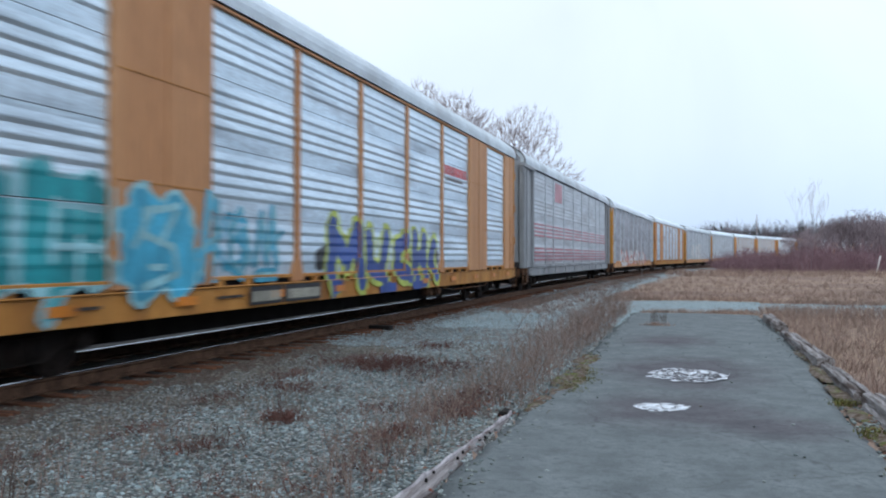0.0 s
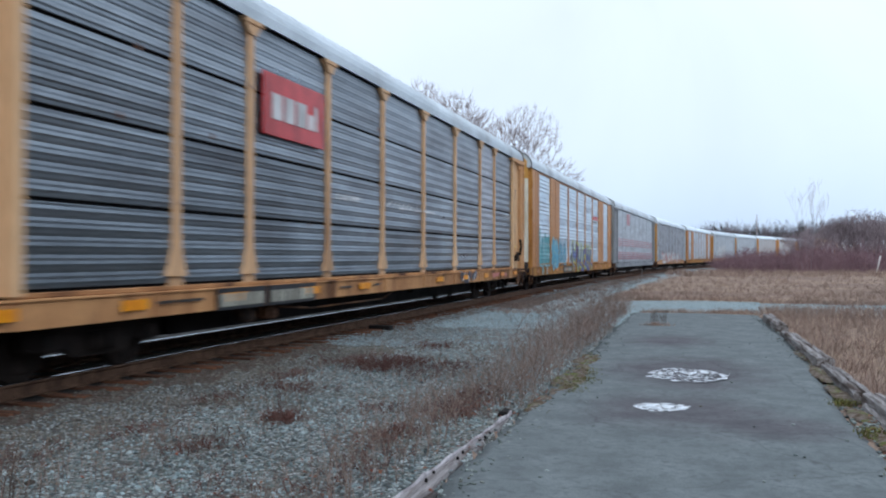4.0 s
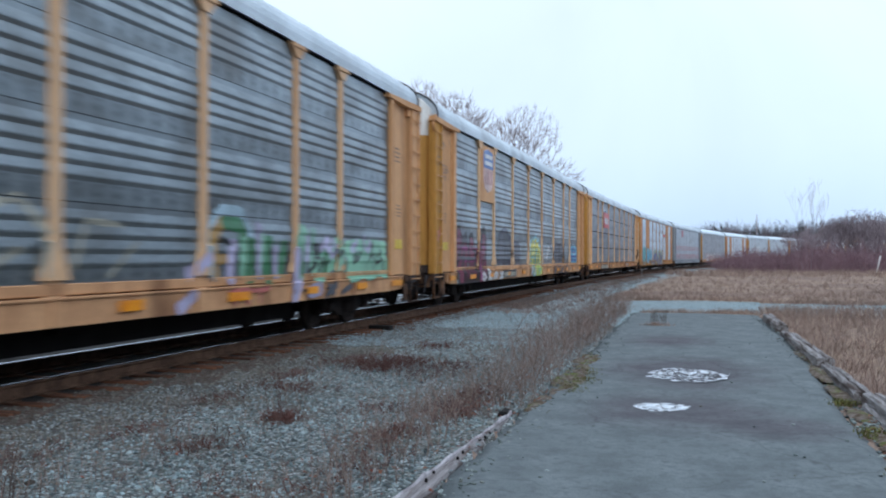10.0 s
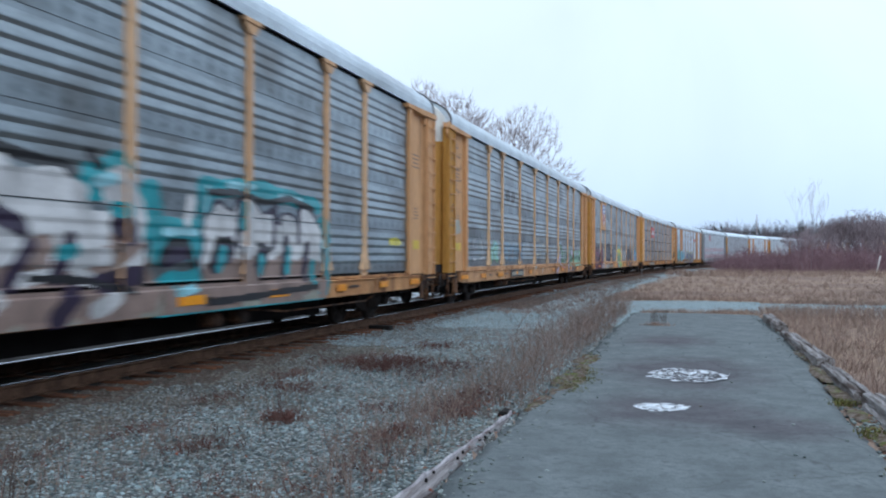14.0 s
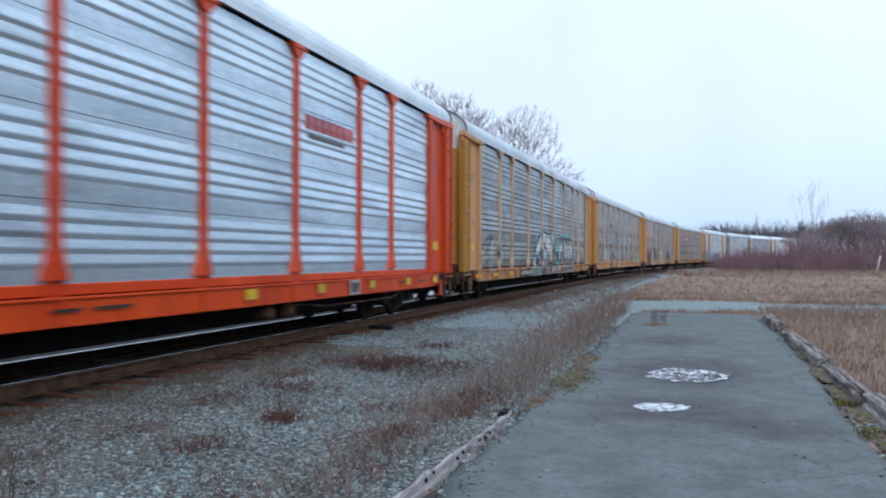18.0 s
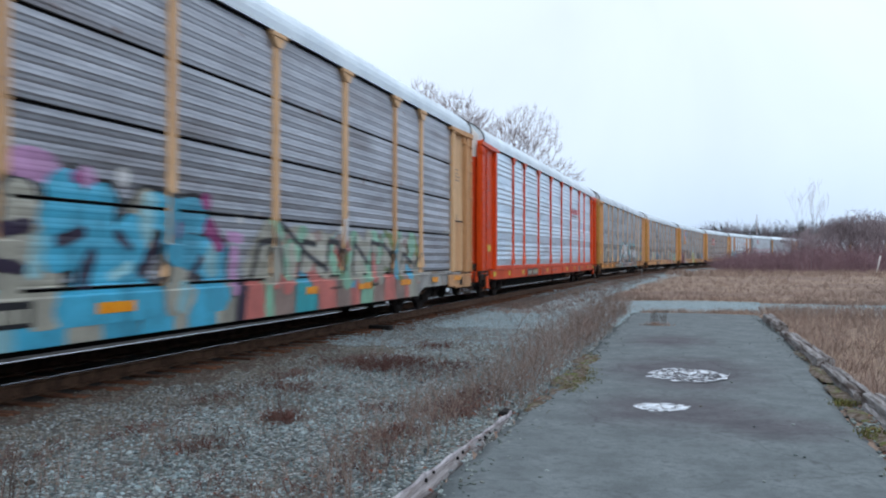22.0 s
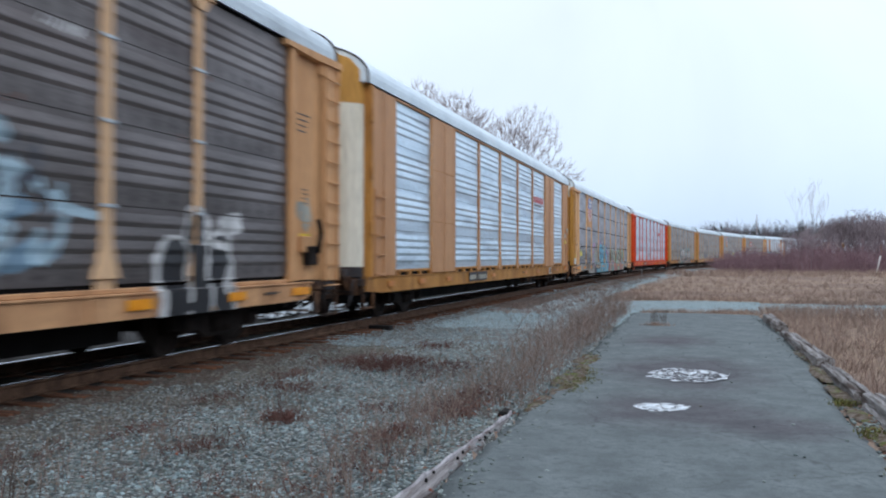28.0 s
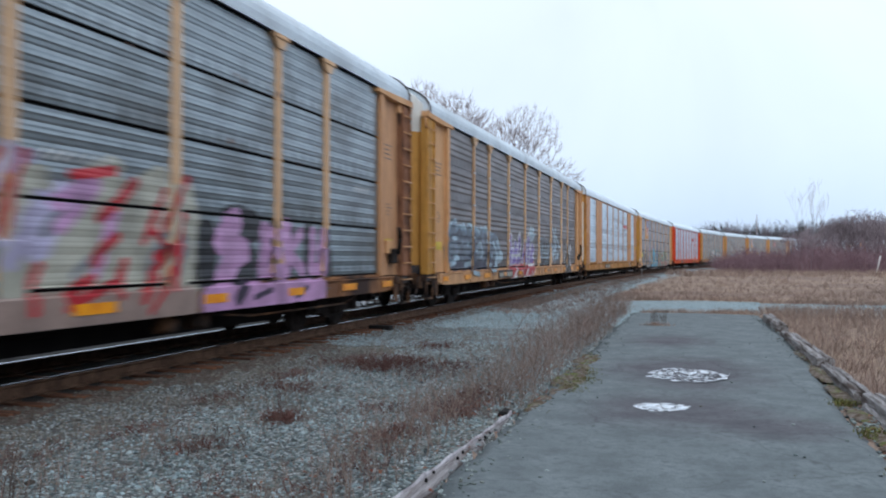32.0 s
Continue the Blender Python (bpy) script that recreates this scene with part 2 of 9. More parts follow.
def gravel_material(name, tones, scale, dirt, dirt_mix, dirt_scale=0.9, relief=0.03):
    """Packed crushed stone: every stone its own tone, dark joints, drifts of dirt."""
    mat = bpy.data.materials.new(name)
    mat.use_nodes = True
    nd, lk = mat.node_tree.nodes, mat.node_tree.links
    bsdf = nd["Principled BSDF"]
    bsdf.inputs["Roughness"].default_value = 0.92
    tc = nd.new("ShaderNodeTexCoord")
    warp = nd.new("ShaderNodeTexNoise")
    warp.inputs["Scale"].default_value = 9.0
    lk.new(tc.outputs["Object"], warp.inputs["Vector"])
    mixv = nd.new("ShaderNodeVectorMath")
    mixv.operation = "MULTIPLY_ADD"
    mixv.inputs[1].default_value = (0.05, 0.05, 0.05)
    lk.new(warp.outputs["Color"], mixv.inputs[0])
    lk.new(tc.outputs["Object"], mixv.inputs[2])
    cells = nd.new("ShaderNodeTexVoronoi")
    cells.inputs["Scale"].default_value = scale
    edge = nd.new("ShaderNodeTexVoronoi")
    edge.feature = "DISTANCE_TO_EDGE"
    edge.inputs["Scale"].default_value = scale
    for c in (cells, edge):
        lk.new(mixv.outputs["Vector"], c.inputs["Vector"])
    sep = nd.new("ShaderNodeSeparateColor")
    lk.new(cells.outputs["Color"], sep.inputs["Color"])
    rp = nd.new("ShaderNodeValToRGB")
    rp.color_ramp.interpolation = "CONSTANT"
    el = rp.color_ramp.elements
    el[0].position, el[0].color = 0.0, tones[0]
    el[1].position, el[1].color = 1.0 - 1.0 / len(tones), tones[-1]
    for i, c in enumerate(tones[1:-1]):
        e = el.new((i + 1) / len(tones))
        e.color = c
    lk.new(sep.outputs[0], rp.inputs["Fac"])
    jr = nd.new("ShaderNodeMapRange")
    jr.inputs["From Max"].default_value = 0.12
    jr.inputs["To Min"].default_value = 0.35
    lk.new(edge.outputs["Distance"], jr.inputs["Value"])
    mul = nd.new("ShaderNodeMixRGB")
    mul.blend_type = "MULTIPLY"
    mul.inputs["Fac"].default_value = 1.0
    lk.new(rp.outputs["Color"], mul.inputs["Color1"])
    lk.new(jr.outputs["Result"], mul.inputs["Color2"])
    dn = nd.new("ShaderNodeTexNoise")
    dn.inputs["Scale"].default_value = dirt_scale
    dn.inputs["Detail"].default_value = 9.0
    lk.new(tc.outputs["Object"], dn.inputs["Vector"])
    dr = nd.new("ShaderNodeMapRange")
    dr.inputs["From Min"].default_value, dr.inputs["From Max"].default_value = dirt_mix
    dr.inputs["To Max"].default_value = 0.75
    lk.new(dn.outputs["Fac"], dr.inputs["Value"])
    mx = nd.new("ShaderNodeMixRGB")
    lk.new(dr.outputs["Result"], mx.inputs["Fac"])
    lk.new(mul.outputs["Color"], mx.inputs["Color1"])
    mx.inputs["Color2"].default_value = dirt
    lk.new(mx.outputs["Color"], bsdf.inputs["Base Color"])
    bp = nd.new("ShaderNodeBump")
    bp.inputs["Strength"].default_value = 0.9
    bp.inputs["Distance"].default_value = relief
    sm = nd.new("ShaderNodeMath")
    sm.operation = "ADD"
    lk.new(edge.outputs["Distance"], sm.inputs[0])
    lk.new(sep.outputs[1], sm.inputs[1])
    lk.new(sm.outputs["Value"], bp.inputs["Height"])
    lk.new(bp.outputs["Normal"], bsdf.inputs["Normal"])
    return mat


def asphalt_material():
    """Old asphalt: fine aggregate, worn patches, hairline cracks and damp, purplish rings round the frozen hollows."""
    mat = surface("old_asphalt", lin(111, 120, 123), lin(92, 100, 103), 0.95, 0, 2.4, 70, (0.3, 0.7), 0.5, dirt=lin(86, 93, 97), dirt_scale=16.0, dirt_mix=(0.48, 0.72))
    nd, lk = mat.node_tree.nodes, mat.node_tree.links
    bsdf = nd["Principled BSDF"]
    col = bsdf.inputs["Base Color"].links[0].from_socket
    tc = nd.new("ShaderNodeTexCoord")
    wn2 = nd.new("ShaderNodeTexNoise")
    wn2.inputs["Scale"].default_value = 1.6
    wn2.inputs["Detail"].default_value = 6.0
    lk.new(tc.outputs["Object"], wn2.inputs["Vector"])
    damp = None
    for s, n, rs, rn in DAMP:
        x, y = sn(s, n)
        mp = nd.new("ShaderNodeMapping")
        mp.vector_type = "TEXTURE"
        mp.inputs["Location"].default_value = (x, y, 0)
        mp.inputs["Rotation"].default_value = (0, 0, -HEAD0)
        mp.inputs["Scale"].default_value = (rn, rs, 1e3)
        lk.new(tc.outputs["Object"], mp.inputs["Vector"])
        ln = nd.new("ShaderNodeVectorMath")
        ln.operation = "LENGTH"
        lk.new(mp.outputs["Vector"], ln.inputs[0])
        ad = nd.new("ShaderNodeMath")
        ad.operation = "MULTIPLY_ADD"
        ad.inputs[1].default_value = 1.1
        lk.new(wn2.outputs["Fac"], ad.inputs[0])
        lk.new(ln.outputs["Value"], ad.inputs[2])
        mr = nd.new("ShaderNodeMapRange")
        mr.inputs["From Min"].default_value, mr.inputs["From Max"].default_value = 0.95, 1.75
        mr.inputs["To Min"].default_value, mr.inputs["To Max"].default_value = 1.0, 0.0
        lk.new(ad.outputs["Value"], mr.inputs["Value"])
        if damp is None:
            damp = mr.outputs["Result"]
        else:
            mxm = nd.new("ShaderNodeMath")
            mxm.operation = "MAXIMUM"
            lk.new(damp, mxm.inputs[0])
            lk.new(mr.outputs["Result"], mxm.inputs[1])
            damp = mxm.outputs["Value"]
    mx = nd.new("ShaderNodeMixRGB")
    mx.blend_type = "MULTIPLY"
    mx.inputs["Color2"].default_value = (0.72, 0.62, 0.66, 1)
    lk.new(damp, mx.inputs["Fac"])
    lk.new(col, mx.inputs["Color1"])
    crack = nd.new("ShaderNodeTexVoronoi")
    crack.feature = "DISTANCE_TO_EDGE"
    crack.inputs["Scale"].default_value = 0.45
    wv = nd.new("ShaderNodeVectorMath")
    wv.operation = "MULTIPLY_ADD"
    wv.inputs[1].default_value = (0.7, 0.7, 0.0)
    lk.new(wn2.outputs["Color"], wv.inputs[0])
    lk.new(tc.outputs["Object"], wv.inputs[2])
    lk.new(wv.outputs["Vector"], crack.inputs["Vector"])
    cr = nd.new("ShaderNodeMapRange")
    cr.inputs["From Max"].default_value = 0.006
    cr.inputs["To Min"].default_value = 0.72
    lk.new(crack.outputs["Distance"], cr.inputs["Value"])
    m2 = nd.new("ShaderNodeMixRGB")
    m2.blend_type = "MULTIPLY"
    m2.inputs["Fac"].default_value = 1.0
    lk.new(mx.outputs["Color"], m2.inputs["Color1"])
    lk.new(cr.outputs["Result"], m2.inputs["Color2"])
    lk.new(m2.outputs["Color"], bsdf.inputs["Base Color"])
    return mat


DAMP = ((12.0, 8.0, 1.9, 1.1), (8.9, 7.95, 1.15, 1.05), (8.3, 8.75, 0.55, 0.9), (16.3, 7.7, 1.4, 0.8))
STREAK = (1.0, 1.0, 0.12)      # dirt that runs down
M_GRAVEL = gravel_material("gravel_bed", [lin(76, 83, 85), lin(119, 129, 132), lin(97, 106, 108), lin(148, 158, 160), lin(88, 94, 94), lin(128, 132, 128), lin(60, 66, 67), lin(168, 177, 178)], 30.0, lin(84, 75, 66), (0.44, 0.66))
# Oily stone taken near-black: the train's shade is put into this colour.
M_OILSHADE = gravel_material("oil_and_shade_ballast", [lin(28, 27, 28), lin(38, 36, 36), lin(23, 23, 24), lin(44, 42, 40)], 24.0, lin(22, 21, 21), (0.4, 0.7))
M_RUSTY = gravel_material("rust_stained_ballast", [lin(76, 60, 51), lin(94, 79, 70), lin(62, 49, 42), lin(106, 96, 90)], 26.0, lin(68, 50, 40), (0.42, 0.7))
M_SOIL = surface("mossy_edge_soil", lin(84, 72, 60), lin(88, 98, 46), 0.97, 0, 5, 40, (0.52, 0.62), 0.9, dirt=lin(112, 104, 98), dirt_scale=12, dirt_mix=(0.46, 0.6), bump_dist=0.03)
M_CREST = surface("bleached_splinters", lin(186, 184, 190), lin(140, 136, 140), 0.95, 0, 6, 60, bump=0.5)
M_EARTH = surface("dry_thatch", lin(158, 138, 120), lin(132, 114, 102), 0.95, 0, 2.2, 30, (0.3, 0.7), 0.8, dirt=lin(112, 94, 88), dirt_scale=0.22, dirt_mix=(0.45, 0.72), bump_dist=0.05, stretch=(0.6, 1, 1))
M_ASPHALT = asphalt_material()
M_STONE = islands("crushed_stone", [lin(54, 60, 62), lin(119, 136, 139), lin(144, 162, 167), lin(87, 97, 97), lin(160, 174, 177), lin(108, 118, 114), lin(76, 83, 86), lin(134, 140, 138), lin(98, 92, 86)], drift_mix=(0.66, 1.35))
M_DIRTYSTONE = islands("dirty_ballast_stone", [lin(72, 70, 66), lin(98, 96, 90), lin(86, 80, 74), lin(112, 110, 104), lin(64, 60, 56), lin(126, 126, 120), lin(92, 78, 68)], drift_mix=(0.7, 1.25))
M_CRUMB = islands("crumbled_asphalt", [lin(70, 78, 80), lin(112, 124, 126), lin(94, 102, 100), lin(138, 150, 150), lin(84, 80, 72)])
M_PALESTONE = islands("pale_crushed_stone", [lin(110, 124, 129), lin(131, 148, 154), lin(145, 162, 168), lin(121, 136, 140), lin(98, 110, 113)], drift_mix=(0.8, 1.2))
M_RAIL_SIDE = surface("rusted_rail", lin(106, 83, 68), lin(82, 63, 52), 0.85, 0.2, 5, 60, bump=0.2)
M_RAIL_TOP = surface("polished_rail_head", lin(206, 208, 212), lin(180, 182, 188), 0.22, 0.9, 4, 40, bump=0.03)
M_TIE = surface("weathered_sleeper", lin(108, 70, 49), lin(66, 46, 37), 0.95, 0, 3, 40, bump=0.6, stretch=(1, 6, 6), vary=0.2)
M_TIMBER = surface("grey_timber", lin(152, 150, 152), lin(112, 107, 108), 0.95, 0, 4, 60, bump=0.7, stretch=(8, 0.6, 8), dirt=lin(84, 68, 62), dirt_scale=3, dirt_mix=(0.54, 0.7), vary=0.12)

M_ROTTEN = surface("rotting_timber", lin(150, 149, 151), lin(106, 101, 99), 0.95, 0, 4, 60, bump=0.6, stretch=(9, 0.8, 9), dirt=lin(72, 62, 58), dirt_scale=1.1, dirt_mix=(0.5, 0.62), vary=0.18)
M_GRIMESILL = surface("rust_streaked_beam", lin(196, 148, 102), lin(158, 112, 76), 0.75, 0, 2.2, 30, bump=0.12, stretch=(1, 1, 0.3), dirt=lin(76, 52, 42), dirt_scale=0.9, dirt_mix=(0.53, 0.66))
M_RUSTSILL = surface("rusty_brown_beam", lin(150, 106, 72), lin(104, 72, 54), 0.8, 0, 1.6, 30, bump=0.12, stretch=(1, 1, 0.4), dirt=lin(58, 44, 40), dirt_scale=0.9, dirt_mix=(0.46, 0.62))
M_GRIMETAN = surface("grimy_tan_paint", lin(198, 152, 114), lin(170, 126, 92), 0.65, 0, 1.6, 30, bump=0.06, stretch=STREAK, dirt=lin(92, 66, 50), dirt_scale=1.8, dirt_mix=(0.5, 0.75))
M_YELLOW = surface("faded_yellow_paint", lin(200, 160, 104), lin(184, 142, 88), 0.55, 0, 1.3, 30, bump=0.06, stretch=STREAK, dirt=lin(120, 84, 56), dirt_scale=1.6, dirt_mix=(0.58, 0.85))
M_OCHRE = surface("ochre_paint", lin(197, 147, 75), lin(173, 126, 60), 0.55, 0, 1.2, 30, bump=0.06, stretch=STREAK, dirt=lin(96, 66, 40), dirt_scale=1.4, dirt_mix=(0.58, 0.85))
M_TAN = surface("tan_paint", lin(207, 161, 117), lin(191, 144, 101), 0.6, 0, 1.5, 30, bump=0.05, stretch=STREAK, dirt=lin(128, 92, 66), dirt_scale=1.6, dirt_mix=(0.58, 0.85))
M_POST = surface("pale_post_paint", lin(212, 177, 141), lin(198, 159, 122), 0.6, 0, 1.5, 30, bump=0.05, stretch=STREAK, dirt=lin(136, 98, 68), dirt_scale=1.4, dirt_mix=(0.56, 0.8))
M_PALETAN = surface("sunbleached_tan_paint", lin(220, 183, 143), lin(204, 165, 125), 0.6, 0, 1.5, 30, bump=0.05, stretch=STREAK, dirt=lin(150, 106, 78), dirt_scale=1.4, dirt_mix=(0.56, 0.8))
M_BROWN = surface("brown_rack_paint", lin(190, 144, 104), lin(174, 126, 88), 0.55, 0, 1.1, 25, bump=0.05, stretch=STREAK, dirt=lin(126, 88, 60), dirt_scale=1.2, dirt_mix=(0.56, 0.85))
M_AMBER = surface("amber_sill_paint", lin(184, 132, 68), lin(158, 108, 54), 0.6, 0, 2, 30, bump=0.08, stretch=(1, 1, 0.3), dirt=lin(92, 62, 42), dirt_scale=1.8, dirt_mix=(0.52, 0.8))
M_SILL = surface("dirty_tan_beam", lin(203, 158, 117), lin(174, 131, 96), 0.7, 0, 2.2, 30, bump=0.1, stretch=(1, 1, 0.4), dirt=lin(98, 68, 50), dirt_scale=1.1, dirt_mix=(0.55, 0.75))
M_GREYSILL = surface("grey_oversprayed_beam", lin(168, 168, 166), lin(116, 115, 114), 0.75, 0, 1.4, 30, (0.4, 0.6), 0.1, stretch=(1, 1, 0.5), dirt=lin(150, 116, 80), dirt_scale=0.7, dirt_mix=(0.55, 0.7))
M_ROAD = gravel_material("packed_road_gravel", [lin(130, 150, 156), lin(144, 164, 170), lin(118, 136, 142), lin(156, 174, 179)], 34.0, lin(130, 136, 136), (0.5, 0.75), 0.6, 0.012)
M_ORANGE = surface("orange_red_paint", lin(216, 78, 26), lin(196, 62, 20), 0.42, 0, 1.0, 25, bump=0.05, stretch=STREAK, dirt=lin(120, 48, 30), dirt_scale=1.2, dirt_mix=(0.58, 0.85))
M_GREYPAINT = surface("grey_car_paint", lin(150, 156, 162), lin(130, 136, 142), 0.55, 0, 1.0, 25, bump=0.05, stretch=STREAK, dirt=lin(78, 78, 78), dirt_scale=1.2, dirt_mix=(0.55, 0.85))
M_SILVER = surface("galvanised_bright", lin(212, 230, 242), lin(193, 212, 225), 0.36, 0.75, 1.4, 18, bump=0.03, stretch=(0.35, 1, 2.0), dirt=lin(120, 128, 138), dirt_scale=0.9, dirt_mix=(0.55, 0.8))
M_GREYZINC = surface("galvanised_weathered", lin(146, 156, 161), lin(130, 140, 145), 0.37, 0.92, 1.6, 20, bump=0.05, stretch=(0.5, 1, 0.8), dirt=lin(112, 114, 114), dirt_scale=1.6, dirt_mix=(0.48, 0.78), vary=0.05)
M_PALEZINC = surface("pale_galvanised", lin(190, 200, 208), lin(174, 184, 192), 0.45, 0.5, 1.4, 18, bump=0.03, stretch=(0.35, 1, 2.0), dirt=lin(140, 144, 150), dirt_scale=0.9, dirt_mix=(0.55, 0.8))
M_DULLZINC = surface("galvanised_grimy", lin(168, 172, 179), lin(150, 154, 161), 0.38, 0.9, 1.6, 20, bump=0.05, stretch=(0.35, 1, 1.6), dirt=lin(112, 106, 106), dirt_scale=1.0, dirt_mix=(0.5, 0.8), vary=0.06)
M_DARKZINC = surface("galvanised_dark", lin(136, 145, 152), lin(118, 126, 133), 0.33, 1.0, 1.6, 20, bump=0.05, stretch=(0.35, 1, 1.6), dirt=lin(92, 95, 100), dirt_scale=1.0, dirt_mix=(0.48, 0.78), vary=0.14)
M_SOOT = surface("galvanised_sooty", lin(118, 113, 113), lin(98, 94, 94), 0.42, 0.7, 1.6, 20, bump=0.06, stretch=(0.35, 1, 1.6), dirt=lin(78, 68, 68), dirt_scale=1.1, dirt_mix=(0.5, 0.8), vary=0.06)
M_ROOF = surface("grey_roof_sheet", lin(202, 216, 226), lin(184, 198, 208), 0.55, 0.2, 0.8, 20, bump=0.04, dirt=lin(152, 160, 168), dirt_scale=0.6, dirt_mix=(0.5, 0.8))
M_ROOFLIGHT = surface("pale_roof_sheet", lin(218, 233, 243), lin(200, 216, 228), 0.5, 0.15, 0.8, 20, bump=0.04, dirt=lin(190, 200, 208), dirt_scale=0.6, dirt_mix=(0.55, 0.8))
M_WHITE = surface("dirty_white_paint", lin(222, 224, 222), lin(200, 202, 198), 0.5, 0, 1.4, 25, bump=0.04, stretch=STREAK, dirt=lin(150, 140, 122), dirt_scale=1.6, dirt_mix=(0.6, 0.85))
M_CREAM = surface("cream_door_paint", lin(226, 222, 208), lin(206, 202, 186), 0.5, 0, 1.2, 25, bump=0.04, stretch=STREAK, dirt=lin(140, 126, 98), dirt_scale=1.8, dirt_mix=(0.6, 0.85))
M_UNDER = surface("grimy_underframe", lin(26, 25, 25), lin(17, 16, 17), 0.9, 0.1, 3, 40, bump=0.2)
M_BOGIE = surface("rusty_bogie_steel", lin(44, 37, 34), lin(28, 25, 25), 0.85, 0.2, 4, 40, bump=0.25)
M_WHEEL = surface("wheel_steel", lin(50, 43, 40), lin(36, 31, 29), 0.75, 0.25, 5, 50, bump=0.1)
M_FOOT = surface("scuffed_dark_foot", lin(66, 66, 70), lin(46, 45, 48), 0.8, 0.1, 3, 40, bump=0.15, dirt=lin(84, 62, 46), dirt_scale=2.5)
M_RUSTPAINT = surface("rusted_beam_paint", lin(112, 80, 56), lin(70, 50, 40), 0.8, 0.05, 3, 40, bump=0.2, dirt=lin(40, 34, 32), dirt_scale=2.2, dirt_mix=(0.42, 0.62))
M_RUSTLADDER = surface("rust_brown_ladder_paint", lin(150, 104, 76), lin(112, 74, 54), 0.75, 0, 2, 30, bump=0.12, dirt=lin(70, 50, 42), dirt_scale=1.8, dirt_mix=(0.5, 0.7))
# Hose black; elsewhere it puts the shade of gaps and holes into colour.
M_BLACK = surface("gap_shade_and_hose_black", lin(22, 22, 24), lin(14, 14, 16), 0.9, 0, 4, 30, bump=0.05)
M_REFLECT = surface("yellow_reflector", lin(236, 158, 22), lin(218, 132, 14), 0.35, 0, 6, 60, bump=0.02)


def rivet_stains(mat, pitch, depth):
    """Dark smudges round the rivets in the plain band at the foot of each sheet."""
    nd, lk = mat.node_tree.nodes, mat.node_tree.links
    bsdf = nd["Principled BSDF"]
    col = bsdf.inputs["Base Color"].links[0].from_socket
    tc = nd.new("ShaderNodeTexCoord")
    sep = nd.new("ShaderNodeSeparateXYZ")
    lk.new(tc.outputs["Object"], sep.inputs[0])

    def calc(op, a, b=None, c=None):
        m = nd.new("ShaderNodeMath")
        m.operation = op
        for sock, val in zip(m.inputs, (a, b, c)):
            if val is None:
                continue
            if isinstance(val, (int, float)):
                sock.default_value = val
            else:
                lk.new(val, sock)
        return m.outputs["Value"]
    blot = nd.new("ShaderNodeTexNoise")
    blot.inputs["Scale"].default_value = 5.0
    blot.inputs["Detail"].default_value = 3.0
    lk.new(tc.outputs["Object"], blot.inputs["Vector"])
    along = calc("COSINE", calc("MULTIPLY", sep.outputs["X"], 2 * math.pi / pitch))
    row = calc("COSINE", calc("MULTIPLY", calc("SUBTRACT", sep.outputs["Z"], 0.10), 2 * math.pi / 0.13))
    band = calc("LESS_THAN", sep.outputs["Z"], 0.22)
    spot = calc("MULTIPLY", calc("MULTIPLY", calc("MAXIMUM", along, 0.0), calc("MULTIPLY_ADD", row, 0.35, 0.65)), band)
    amount = calc("MULTIPLY", calc("MULTIPLY", spot, blot.outputs["Fac"]), depth)
    keep = calc("SUBTRACT", 1.0, amount)
    mul = nd.new("ShaderNodeMixRGB")
    mul.blend_type = "MULTIPLY"
    mul.inputs["Fac"].default_value = 1.0
    lk.new(col, mul.inputs["Color1"])
    lk.new(keep, mul.inputs["Color2"])
    lk.new(mul.outputs["Color"], bsdf.inputs["Base Color"])


rivet_stains(M_GREYZINC, 0.36, 0.8)
rivet_stains(M_SOOT, 0.40, 0.7)
rivet_stains(M_SILVER, 0.36, 0.25)


def paint(name, r, g, b, rough=0.36):
    return surface(name, lin(r, g, b), lin(int(r * 0.78), int(g * 0.78), int(b * 0.78)), rough, 0, 2.5, 40, bump=0.05, stretch=(1, 1, 0.5))


